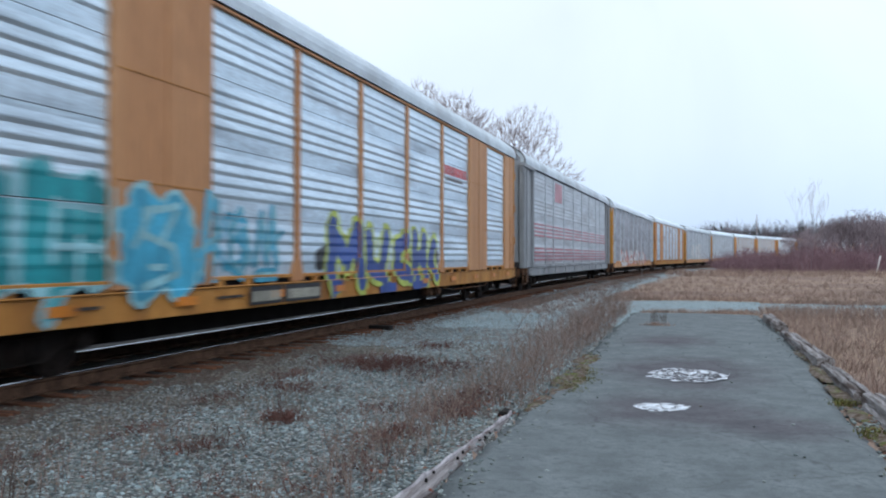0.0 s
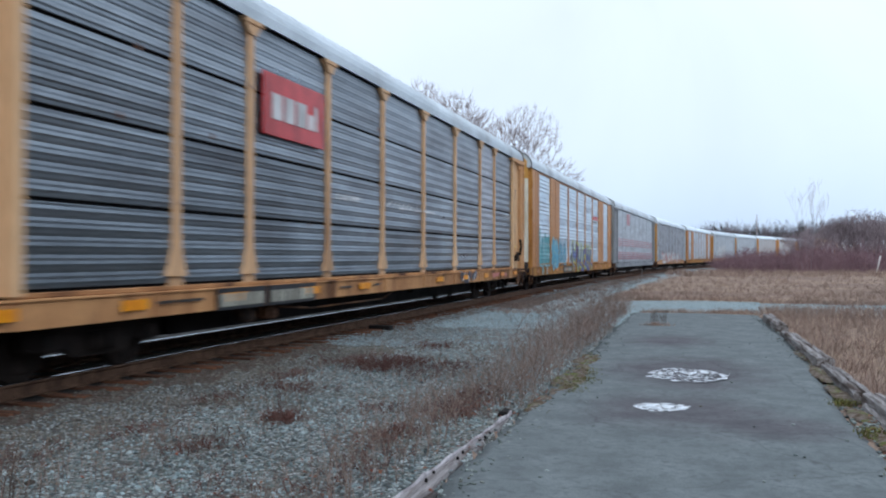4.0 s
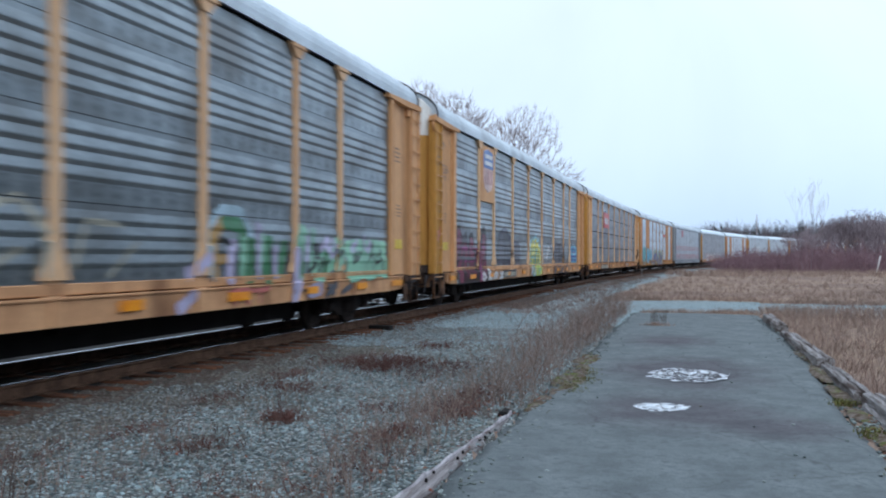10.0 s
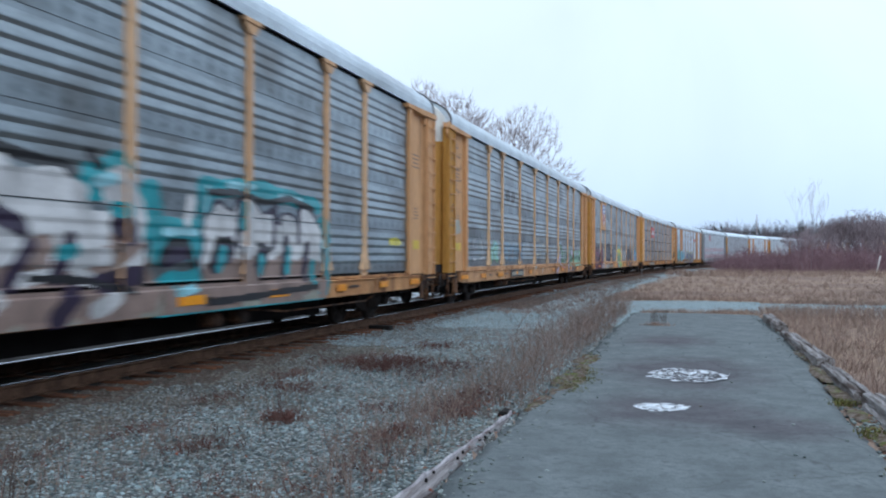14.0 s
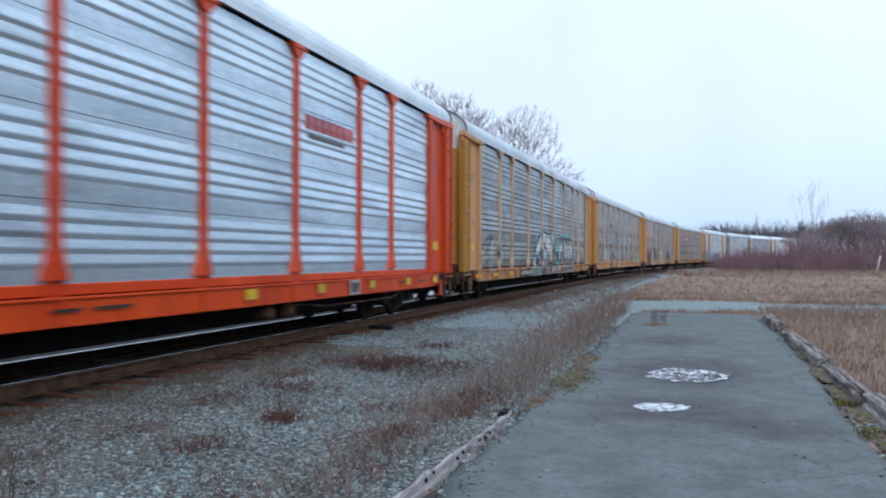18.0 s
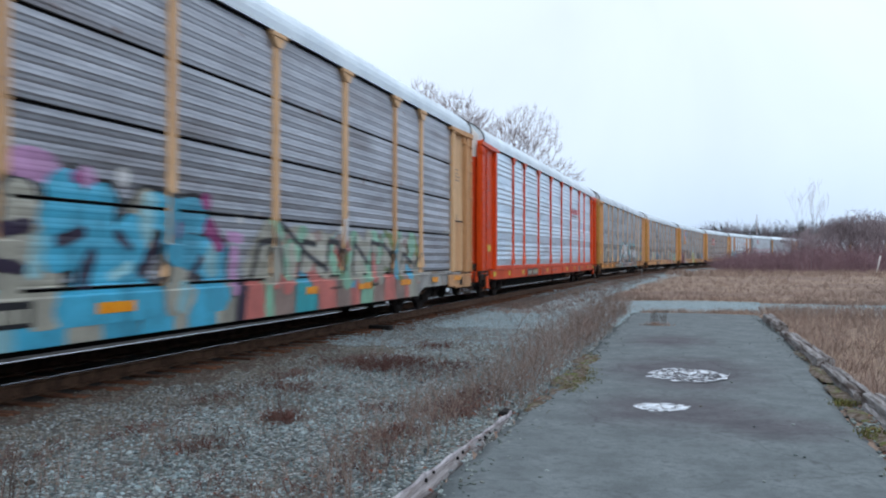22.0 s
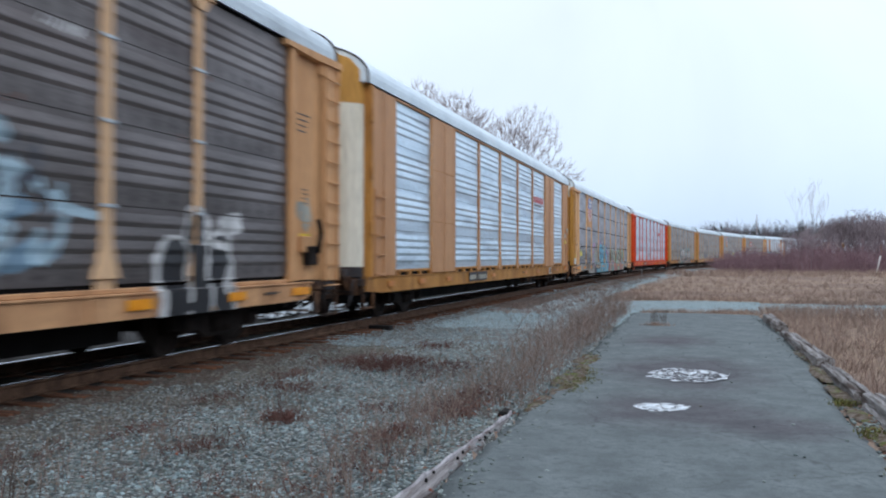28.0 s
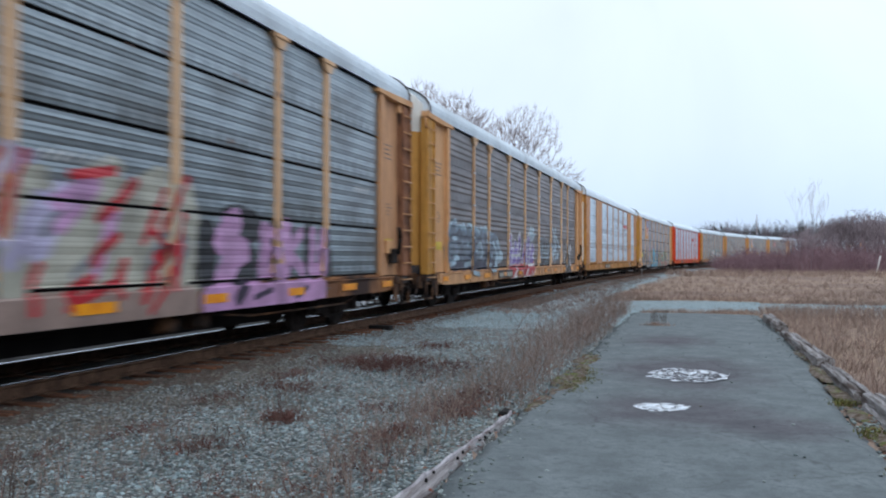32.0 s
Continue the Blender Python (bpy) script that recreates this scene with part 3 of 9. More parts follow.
PAINT = {"teal": paint("teal_spray", 40, 158, 170), "sky": paint("sky_blue_spray", 70, 176, 212), "blue": paint("deep_blue_spray", 30, 74, 158),
         "lime": paint("lime_spray", 196, 214, 96), "green": paint("mint_spray", 140, 196, 168), "black": paint("black_spray", 34, 36, 42),
         "white": paint("white_spray", 214, 216, 218), "wine": paint("wine_spray", 112, 22, 62), "grey": paint("grey_spray", 128, 134, 142),
         "pink": paint("lilac_spray", 196, 150, 196), "violet": paint("violet_spray", 122, 98, 178), "red": paint("red_spray", 182, 40, 52),
         "yellow": paint("yellow_spray", 226, 214, 62), "steel": paint("steel_blue_spray", 118, 150, 174), "cyan": paint("pale_cyan_spray", 150, 206, 218),
         "signred": paint("sign_red", 204, 58, 62), "signblue": paint("sign_blue", 66, 116, 192), "signpink": paint("faded_sign_pink", 224, 190, 182),
         "ink": paint("ink_marking", 60, 54, 50), "moss": paint("olive_spray", 108, 128, 66), "salmon": paint("salmon_spray", 204, 116, 108),
         "fern": paint("fern_green_spray", 62, 124, 84), "lavender": paint("lavender_spray", 186, 182, 214), "ochre": paint("ochre_spray", 186, 148, 86), "taupe": paint("taupe_spray", 150, 130, 122), "plum": paint("dark_plum_spray", 52, 42, 66), "magenta": paint("magenta_spray", 150, 52, 120), "slate": paint("slate_blue_spray", 92, 108, 124), "charcoal": paint("thin_charcoal_spray", 72, 76, 86), "bone": paint("bone_spray", 172, 172, 160), "ice": paint("ice_blue_spray", 166, 194, 210), "scrawl": paint("faded_marker_scrawl", 118, 92, 64), "rust": paint("rust_spots", 104, 66, 50), "dullorange": paint("dull_orange_reflector", 206, 126, 44), "navy": paint("navy_spray", 50, 58, 78), "label": paint("label_yellow", 232, 200, 48), "stripe": paint("faded_red_stripe", 188, 112, 124)}
# ------------------------------------------------------------------ closed car-carrying wagons
PITCH = 28.55                      # coupling to coupling
POSTS = (-8.96, -7.07, -4.24, -1.415, 1.415, 4.24, 7.07, 8.96)
END_U, CORNER_U = 11.66, 13.42     # where the sheeted side ends, and the corner of the body
SHEETS = {"saw": ((1.10, 2.04), (2.05, 3.04), (3.05, 4.04), (4.05, 5.08)), "rib": ((1.085, 2.02), (2.07, 3.02), (3.07, 4.02), (4.07, 5.08))}
PANEL_Y = 1.44


def sawtooth(z):
    """Relief of a modern sheet: four lapped ridges and a plain band in each metre of height."""
    t = (z - 0.05) % 1.0
    for g in (0.24, 0.41, 0.58, 0.75):
        if g <= t < g + 0.05:
            return 0.013 * (t - g) / 0.05
        if g + 0.05 <= t < g + 0.07:
            return 0.013
        if g + 0.07 <= t < g + 0.165:
            return 0.013 * (1 - (t - g - 0.07) / 0.095)
    return 0.0


def ripple(z):
    """Relief of an older sheet: shallow ribs all the way up."""
    t = ((z - 0.05) % 1.0) * 15
    f = t - math.floor(t)
    return 0.0042 * (1 - math.cos(2 * math.pi * t / 3)) + 0.0036 * (f / 0.45 if f < 0.45 else (1 - f) / 0.55)


def relief_rows(z0, z1, kind):
    zs = {z0, z1}
    if kind == "saw":
        for m in range(0, 6):
            for g in (0.24, 0.41, 0.58, 0.75):
                for d in (0.0, 0.05, 0.07, 0.165):
                    zs.add(m + 0.05 + g + d - (0.001 if d == 0.0 else 0.0))
    else:
        for i in range(0, 78):
            zs.update((0.05 + i / 15 + 0.0005, 0.05 + i / 15 + 0.03))
    out = sorted(z for z in zs if z0 <= z <= z1)
    keep = [out[0]]
    for z in out[1:]:
        if z - keep[-1] > 0.0005:
            keep.append(z)
    return keep


RELIEF = {"saw": sawtooth, "rib": ripple}
SHEET_CACHE = {}


def sheet_mesh(width, z0, z1, kind, material):
    """One lapped metal sheet, 6 mm thick at its edges, centred on its own middle; it faces -y."""
    key = (round(width, 3), z0, z1, kind, material.name)
    if key not in SHEET_CACHE:
        m = Mesh()
        fn = RELIEF[kind]
        zs = relief_rows(z0, z1, kind)
        front = [[(x, -fn(z), z - z0) for z in zs] for x in (-width / 2, -width / 6, width / 6, width / 2)]
        m.sheet(front)
        back = [(-width / 2, 0.012, 0), (width / 2, 0.012, 0), (width / 2, 0.012, z1 - z0), (-width / 2, 0.012, z1 - z0)]
        m.add(back, [(0, 1, 2, 3)])
        m.add([(-width / 2, 0, 0), (width / 2, 0, 0), (width / 2, 0.012, 0), (-width / 2, 0.012, 0)], [(0, 1, 2, 3)])
        m.add([(-width / 2, 0, z1 - z0), (width / 2, 0, z1 - z0), (width / 2, 0.012, z1 - z0), (-width / 2, 0.012, z1 - z0)], [(0, 1, 2, 3)])
        me = bpy.data.meshes.new("panel")
        me.from_pydata(m.v, [], m.f)
        me.materials.append(material)
        me.update()
        SHEET_CACHE[key] = me
    return SHEET_CACHE[key]


def flared_post():
    """A pressed post that spreads to a foot, with a bracket under the roof edge."""
    m = Mesh()
    rows = []
    for z, w, d in ((0.98, 0.17, 0.022), (1.165, 0.17, 0.022), (1.17, 0.235, 0.068), (1.55, 0.10, 0.055), (1.75, 0.085, 0.05), (4.72, 0.085, 0.05), (5.06, 0.085, 0.05)):
        rows.append([(-w - 0.02, 0, z), (-w, -0.02, z), (-w * 0.86, -d, z), (w * 0.86, -d, z), (w, -0.02, z), (w + 0.02, 0, z)])
    for r in rows:
        for i, p in enumerate(r):
            r[i] = (p[0] * 0.9, p[1], p[2])
    m.sheet(rows)
    m.box(-0.26, 0.26, -0.10, 0.02, 5.04, 5.12, 0.012)
    m.add([(-0.22, -0.08, 5.04), (0.22, -0.08, 5.04), (0.08, -0.08, 4.88), (-0.08, -0.08, 4.88), (-0.22, 0, 5.04), (0.22, 0, 5.04), (0.08, 0, 4.88), (-0.08, 0, 4.88)],
          [(0, 1, 2, 3), (0, 3, 7, 4), (1, 5, 6, 2), (3, 2, 6, 7)])
    return m


def plain_post():
    m = Mesh()
    rows = []
    for z, w in ((1.02, 0.24), (1.16, 0.21), (1.42, 0.105), (1.6, 0.085), (5.05, 0.085)):
        rows.append([(-w, 0.01, z), (-w, -0.035, z), (-w * 0.85, -0.045, z), (w * 0.85, -0.045, z), (w, -0.035, z), (w, 0.01, z)])
    m.sheet(rows)
    for z in np.arange(1.3, 5.0, 0.5):
        m.box(-0.11, 0.11, -0.03, 0.0, z, z + 0.06)
    return m


def roof_mesh(half):
    """The arched roof with pressed cross ribs and a turned-down edge."""
    m = Mesh()
    arc = [(-1.53, 5.12), (-1.53, 5.28), (-1.50, 5.40), (-1.41, 5.53), (-1.27, 5.65), (-1.02, 5.79), (-0.7, 5.91), (-0.35, 5.98), (0, 6.0)]
    arc = arc + [(-y, z) for y, z in reversed(arc[:-1])]
    xs = [-half]
    for i in range(int(2 * half / 0.6)):
        a = -half + 0.3 + i * 0.6
        xs += [a, a + 0.03, a + 0.13, a + 0.16]
    xs = [x for x in xs if x < half] + [half]
    rows = []
    for i, x in enumerate(xs):
        up = 0.018 if (i % 4) in (2, 3) and 0 < i < len(xs) - 1 else 0.0
        rows.append([(x, y, z + (up if abs(y) < 1.45 else 0)) for y, z in arc])
    m.sheet(rows, False)
    low = [[(x, -1.50, 5.14), (x, 0, 5.70), (x, 1.50, 5.14)] for x in (-half, half)]
    m.sheet(low)
    for x in (-half, half):
        m.add([(x, y, z) for y, z in arc], [tuple(range(len(arc)))])
    return m


def roof_trim():
    """The rolled edge at the end of the roof."""
    return Mesh().pipe([(0, -1.54, 5.10), (0, -1.545, 5.29), (0, -1.515, 5.41), (0, -1.42, 5.545), (0, -1.28, 5.665), (0, -1.02, 5.805), (0, -0.5, 5.975), (0, 0, 6.015),
                        (0, 0.5, 5.975), (0, 1.02, 5.805), (0, 1.28, 5.665), (0, 1.42, 5.545), (0, 1.515, 5.41), (0, 1.545, 5.29), (0, 1.54, 5.10)], 0.022, 6)


def sill_mesh(kind, deep=False):
    """The deep side beam of the flat wagon, facing -y: stepped ends, pockets and flange."""
    m = Mesh()
    if deep:
        m.extrude([(-8.6, 0.70), (-8.0, 0.48), (8.6, 0.48), (9.2, 0.70)], 1, -1.495, -1.40)
        m.box(-8.0, 8.6, -1.53, -1.40, 0.47, 0.49, 0.005)
    if kind == "post":
        out = [(-12.45, 0.98), (-12.45, 0.74), (-12.2, 0.68), (-11.6, 0.66), (11.6, 0.66), (12.2, 0.68), (12.45, 0.74), (12.45, 0.98)]
        m.extrude([(x, z) for x, z in out], 1, -1.50, -1.38)
        m.box(-12.5, 12.5, -1.53, -1.36, 0.955, 0.985, 0.006)
        for i in range(10):
            x = -12.2 + i * 2.711
            m.box(x - 0.04, x + 0.04, -1.525, -1.49, 0.68, 0.96)
    else:
        out = [(-13.4, 1.00), (-13.4, 0.70), (-12.4, 0.64), (12.4, 0.64), (13.4, 0.70), (13.4, 1.00)]
        m.extrude(out, 1, -1.50, -1.38)
        m.box(-13.4, 13.4, -1.53, -1.36, 0.98, 1.0, 0.006)
    return m


def end_sill():
    """The short, lower beam under the end panel."""
    m = Mesh()
    m.box(12.46, 13.60, -1.44, -1.32, 0.80, 0.975, 0.012)
    m.box(12.7, 12.95, -1.50, -1.43, 0.84, 0.98, 0.01)
    return m


def step_bracket():
    m = Mesh()
    m.box(12.62, 12.84, -1.49, -1.44, 0.42, 0.80, 0.012)
    m.box(12.60, 12.86, -1.50, -1.36, 0.40, 0.43, 0.006)
    return m


def rail_mesh(kind):
    """The strip between the beam and the sheets."""
    m = Mesh()
    if kind == "low":
        m.box(-END_U, END_U, -1.47, -1.40, 0.985, 1.045, 0.01)
    elif kind == "post":
        m.box(-END_U, END_U, -1.47, -1.40, 1.0, 1.13, 0.01)
    else:
        m.box(-END_U, END_U, -1.47, -1.40, 1.08, 1.14, 0.008)
        for i in range(30):
            x = -11.5 + i * 0.79
            m.box(x, x + 0.2, -1.46, -1.40, 1.0, 1.08)
    return m


def end_bay(kind):
    """The plain upright panel between the sheets and the corner, facing -y, for the leading end."""
    m = Mesh()
    m.box(END_U + 0.12, 12.88, -1.42, -1.36, 1.0, 5.06, 0.01)
    m.box(12.80, 12.88, -1.44, -1.36, 1.0, 5.06, 0.01)
    return m


def corner_post():
    m = Mesh()
    m.box(END_U - 0.02, END_U + 0.18, -1.53, -1.38, 1.0, 5.08, 0.02)
    return m


def outer_post():
    m = Mesh()
    m.box(13.0, 13.62, -1.50, -1.34, 0.98, 5.08, 0.02)
    m.box(13.09, 13.53, -1.506, -1.499, 1.1, 4.95)
    return m


def ladder_stiles():
    m = Mesh()
    for x in (13.04, 13.58):
        m.box(x - 0.028, x + 0.028, -1.545, -1.50, 0.98, 5.0, 0.008)
    return m


def rung_mesh():
    m = Mesh()
    m.tube((13.02, -1.56, 0), (13.60, -1.56, 0), 0.015, 0.015, 6)
    m.tube((13.04, -1.56, 0), (13.04, -1.51, 0), 0.012, 0.012, 5)
    m.tube((13.58, -1.56, 0), (13.58, -1.51, 0), 0.012, 0.012, 5)
    return m


def canopy_mesh():
    """The bracket over the end bay, along the roof edge."""
    m = Mesh()
    m.add([(END_U - 0.25, -1.56, 5.10), (13.68, -1.56, 5.17), (13.68, -1.56, 5.04), (12.6, -1.56, 5.0), (END_U - 0.25, -1.56, 5.02),
           (END_U - 0.25, -1.38, 5.10), (13.68, -1.38, 5.17), (13.68, -1.38, 5.04), (12.6, -1.38, 5.0), (END_U - 0.25, -1.38, 5.02)],
          [(0, 1, 2, 3, 4), (9, 8, 7, 6, 5), (0, 5, 6, 1), (1, 6, 7, 2), (2, 7, 8, 3), (3, 8, 9, 4), (4, 9, 5, 0)])
    m.box(12.84, 13.06, -1.50, -1.40, 4.80, 5.02, 0.01)
    m.pipe([(13.62, -1.5, 4.75), (13.69, -1.5, 5.0), (13.64, -1.5, 5.16), (13.4, -1.5, 5.22)], 0.03, 8)
    return m


ARCH = ((1.42, 5.24), (1.3, 5.46), (1.1, 5.62), (0.7, 5.80), (0.35, 5.89), (0.0, 5.92))


def arch_top(y):
    return float(np.interp(abs(y), [p[0] for p in reversed(ARCH)], [p[1] for p in reversed(ARCH)]))


def door_leaf(z0, z1):
    """Half of the folded end: a leaf that bends from the corner round to the middle. Leading end, right-hand side."""
    m = Mesh()
    plan = [(13.20, -1.37), (13.40, -1.37), (13.45, -1.34), (13.61, -1.15), (13.64, -1.09), (13.85, -0.57), (13.87, -0.50), (13.88, -0.01)]
    tops = [arch_top(y) if z1 is None else z1 for x, y in plan]
    n = len(plan)
    back = [(x - 0.06, y + (0.03 if y < -0.9 else 0)) for x, y in plan]
    v = [(x, y, z0) for x, y in plan] + [(x, y, t) for (x, y), t in zip(plan, tops)]
    v += [(x, y, z0) for x, y in back] + [(x, y, t) for (x, y), t in zip(back, tops)]
    f = [(i, i + 1, n + i + 1, n + i) for i in range(n - 1)] + [(3 * n + i, 3 * n + i + 1, 2 * n + i + 1, 2 * n + i) for i in range(n - 1)]
    f += [(n + i, n + i + 1, 3 * n + i + 1, 3 * n + i) for i in range(n - 1)] + [(2 * n + i, 2 * n + i + 1, i + 1, i) for i in range(n - 1)]
    f += [(0, n, 3 * n, 2 * n), (n - 1, 3 * n - 1, 4 * n - 1, 2 * n - 1)]
    if z1 is None:
        k = len(v)
        v += [(13.3, y, t + 0.05) for (x, y), t in zip(plan, tops)]
        f += [(n + i, n + i + 1, k + i + 1, k + i) for i in range(n - 1)]
    return m.add(v, f, False)


def lock_rod():
    return Mesh().box(13.868, 13.905, -0.40, -0.36, 1.1, 4.6, 0.006)


def underframe_mesh():
    m = Mesh()
    m.box(-13.6, 13.6, -0.32, 0.32, 0.52, 0.98, 0.02)
    m.box(-8.7, 8.7, -0.30, 0.30, 0.27, 0.53, 0.02)
    # Unseen low box, added to block the bright reflection in the near rail.
    m.box(-8.5, 8.5, 0.12, 0.36, 0.165, 0.29, 0.02)
    for y in (-0.75, 0.75):
        m.box(-8.2, 8.2, y - 0.06, y + 0.06, 0.30, 0.72)
        m.box(-13.2, -11.7, y - 0.06, y + 0.06, 0.42, 0.72)
        m.box(11.7, 13.2, y - 0.06, y + 0.06, 0.42, 0.72)
    m.box(-13.3, 13.3, -1.42, 1.42, 0.93, 1.02)
    for i in range(11):
        x = -7.8 + i * 1.56
        m.box(x - 0.05, x + 0.05, -1.38, 1.38, 0.70, 0.93)
    m.box(-13.45, -13.1, -1.35, 1.35, 0.62, 0.98, 0.02)
    m.box(13.1, 13.45, -1.35, 1.35, 0.62, 0.98, 0.02)
    m.tube((-2.6, -0.7, 0.66), (-1.2, -0.7, 0.66), 0.16, 0.16, 10)
    m.box(2.0, 2.7, -0.95, -0.6, 0.5, 0.85, 0.02)
    m.pipe([(-11, -0.9, 0.6), (11, -0.9, 0.6)], 0.025, 6)
    return m


def coupler_mesh():
    m = Mesh()
    m.box(13.5, 14.12, -0.11, 0.11, 0.72, 0.92, 0.02)
    m.box(14.02, 14.28, -0.20, 0.14, 0.66, 0.98, 0.04)
    m.pipe([(13.5, -1.3, 0.78), (13.66, -1.25, 0.70), (13.7, -0.35, 0.74), (14.0, -0.2, 0.85)], 0.016, 6)
    m.pipe([(13.62, -0.4, 0.72), (13.85, -0.42, 0.5), (14.1, -0.40, 0.42), (14.27, -0.36, 0.52)], 0.03, 6)
    return m


def stirrup_mesh():
    m = Mesh()
    for x, dx in ((13.04, 0.03), (13.58, -0.03)):
        m.box(x - 0.035, x + 0.035, -1.50, -1.47, 0.62, 1.0, 0.008)
        m.pipe([(x, -1.485, 0.66), (x + dx, -1.485, 0.36)], 0.03, 6)
    m.box(13.02, 13.60, -1.51, -1.42, 0.33, 0.37, 0.008)
    m.pipe([(13.06, -1.46, 0.7), (13.3, -1.46, 0.76), (13.56, -1.46, 0.7)], 0.022, 6)
    return m


def end_beam():
    """The cross beam under the end doors, with its shelf, brackets and pipe stubs."""
    m = Mesh()
    m.box(13.46, 13.64, -1.36, -0.28, 0.62, 0.97, 0.02)
    m.box(13.6, 13.97, -1.22, -0.30, 0.985, 1.02, 0.006)
    for y in (-1.16, -0.72, -0.36):
        m.add([(13.64, y - 0.015, 0.7), (13.92, y - 0.015, 0.985), (13.64, y - 0.015, 0.985), (13.64, y + 0.015, 0.7), (13.92, y + 0.015, 0.985), (13.64, y + 0.015, 0.985)],
              [(0, 1, 2), (5, 4, 3), (0, 3, 4, 1), (1, 4, 5, 2), (2, 5, 3, 0)], False)
    return m


def end_gear():
    """Dark fittings on the end shelf: lock boxes, a lever and its guide."""
    m = Mesh()
    m.box(13.66, 13.92, -1.20, -0.92, 1.02, 1.17, 0.02)
    m.box(13.70, 13.90, -0.62, -0.40, 1.02, 1.13, 0.02)
    m.box(13.15, 13.58, -1.47, -1.34, 0.80, 0.97, 0.02)
    m.tube((13.75, -0.92, 1.09), (13.75, -0.62, 1.09), 0.03, 0.03, 8)
    m.pipe([(13.66, -1.30, 0.95), (13.76, -1.30, 0.62), (13.80, -1.26, 0.42), (13.88, -1.1, 0.40)], 0.022, 6)
    return m


def sag(x0, x1, y, top, low):
    """A slack air hose between two places of one height."""
    return Mesh().hose([(x0 + (x1 - x0) * (k / 10), y, low + (top - low) * abs(k / 5 - 1) ** 2.2) for k in range(11)], 0.026)


def hose_valve():
    return Mesh().box(12.26, 12.40, -1.06, -0.92, 0.52, 0.72, 0.02)


def bogie_frame():
    """One cast side frame of a two-axle bogie, with its spring nest and axle boxes."""
    m = Mesh()
    top = [(-1.16, 0.40), (-1.12, 0.58), (-0.86, 0.64), (-0.45, 0.70), (0.45, 0.70), (0.86, 0.64), (1.12, 0.58), (1.16, 0.40), (0.98, 0.33), (0.72, 0.40), (0.40, 0.24), (-0.40, 0.24), (-0.72, 0.40), (-0.98, 0.33)]
    m.extrude(top, 1, -1.13, -0.99)
    for x in (-0.89, 0.89):
        m.box(x - 0.14, x + 0.14, -1.19, -0.99, 0.34, 0.56, 0.02)
        m.tube((x, -1.22, 0.45), (x, -1.19, 0.45), 0.10, 0.10, 10)
    for x in (-0.16, 0.0, 0.16):
        m.tube((x, -1.16, 0.30), (x, -1.16, 0.54), 0.065, 0.065, 8)
    return m


def wheelset_mesh():
    m = Mesh()
    m.tube((0, -1.1, 0), (0, 1.1, 0), 0.075, 0.075, 10)
    for sgn in (-1, 1):
        for r0, r1, y0, y1 in ((0.42, 0.42, 0.70, 0.79), (0.445, 0.445, 0.68, 0.70)):
            m.tube((0, sgn * y0, 0), (0, sgn * y1, 0), r0, r1, 28)
        m.tube((0, sgn * 0.79, 0), (0, sgn * 0.80, 0), 0.34, 0.32, 28)
        m.tube((0, sgn * 0.79, 0), (0, sgn * 0.86, 0), 0.14, 0.12, 16)
        for k in range(4):
            a = k * math.pi / 2
            m.tube((0.22 * math.cos(a), sgn * 0.79, 0.22 * math.sin(a)), (0.22 * math.cos(a), sgn * 0.81, 0.22 * math.sin(a)), 0.04, 0.04, 6)
    return m


ONCE = {}


def tinted(key, fn, material, *a):
    """A shared mesh with its material."""
    k = key + material.name
    if k not in ONCE:
        me = fn(*a).data(key)
        me.materials.append(material)
        ONCE[k] = me
    return ONCE[k]


FLIP_X = Matrix.Diagonal((-1, 1, 1, 1))


def mirrored(key, fn, material):
    """The same piece for the trailing end."""
    k = key + material.name + "trailing"
    if k not in ONCE:
        me = tinted(key, fn, material).copy()
        me.transform(FLIP_X)
        me.flip_normals()
        ONCE[k] = me
    return ONCE[k]


WHEELSETS = []


def bogie(car, u):
    root = new("bogie")
    root.parent = car
    root.matrix_basis = pose(u, 0, 0)
    for turn in (0, 180):
        ob = part("side_frame", tinted("side_frame", bogie_frame, M_BOGIE), None, root)
        ob.matrix_basis = pose(0, 0, 0, 0, 0, turn)
    m = Mesh()
    m.box(-0.42, 0.42, -0.95, 0.95, 0.28, 0.66, 0.03)
    if "bolster" not in ONCE:
        ONCE["bolster"] = m.data("bolster")
    part("bolster", ONCE["bolster"], M_BOGIE, root)
    for x in (-0.89, 0.89):
        ob = part("wheelset", tinted("wheelset", wheelset_mesh, M_WHEEL), None, root, "worn steel wheels on their axle")
        ob.matrix_basis = pose(x, 0, 0.42)
        WHEELSETS.append((ob, x))
    return root


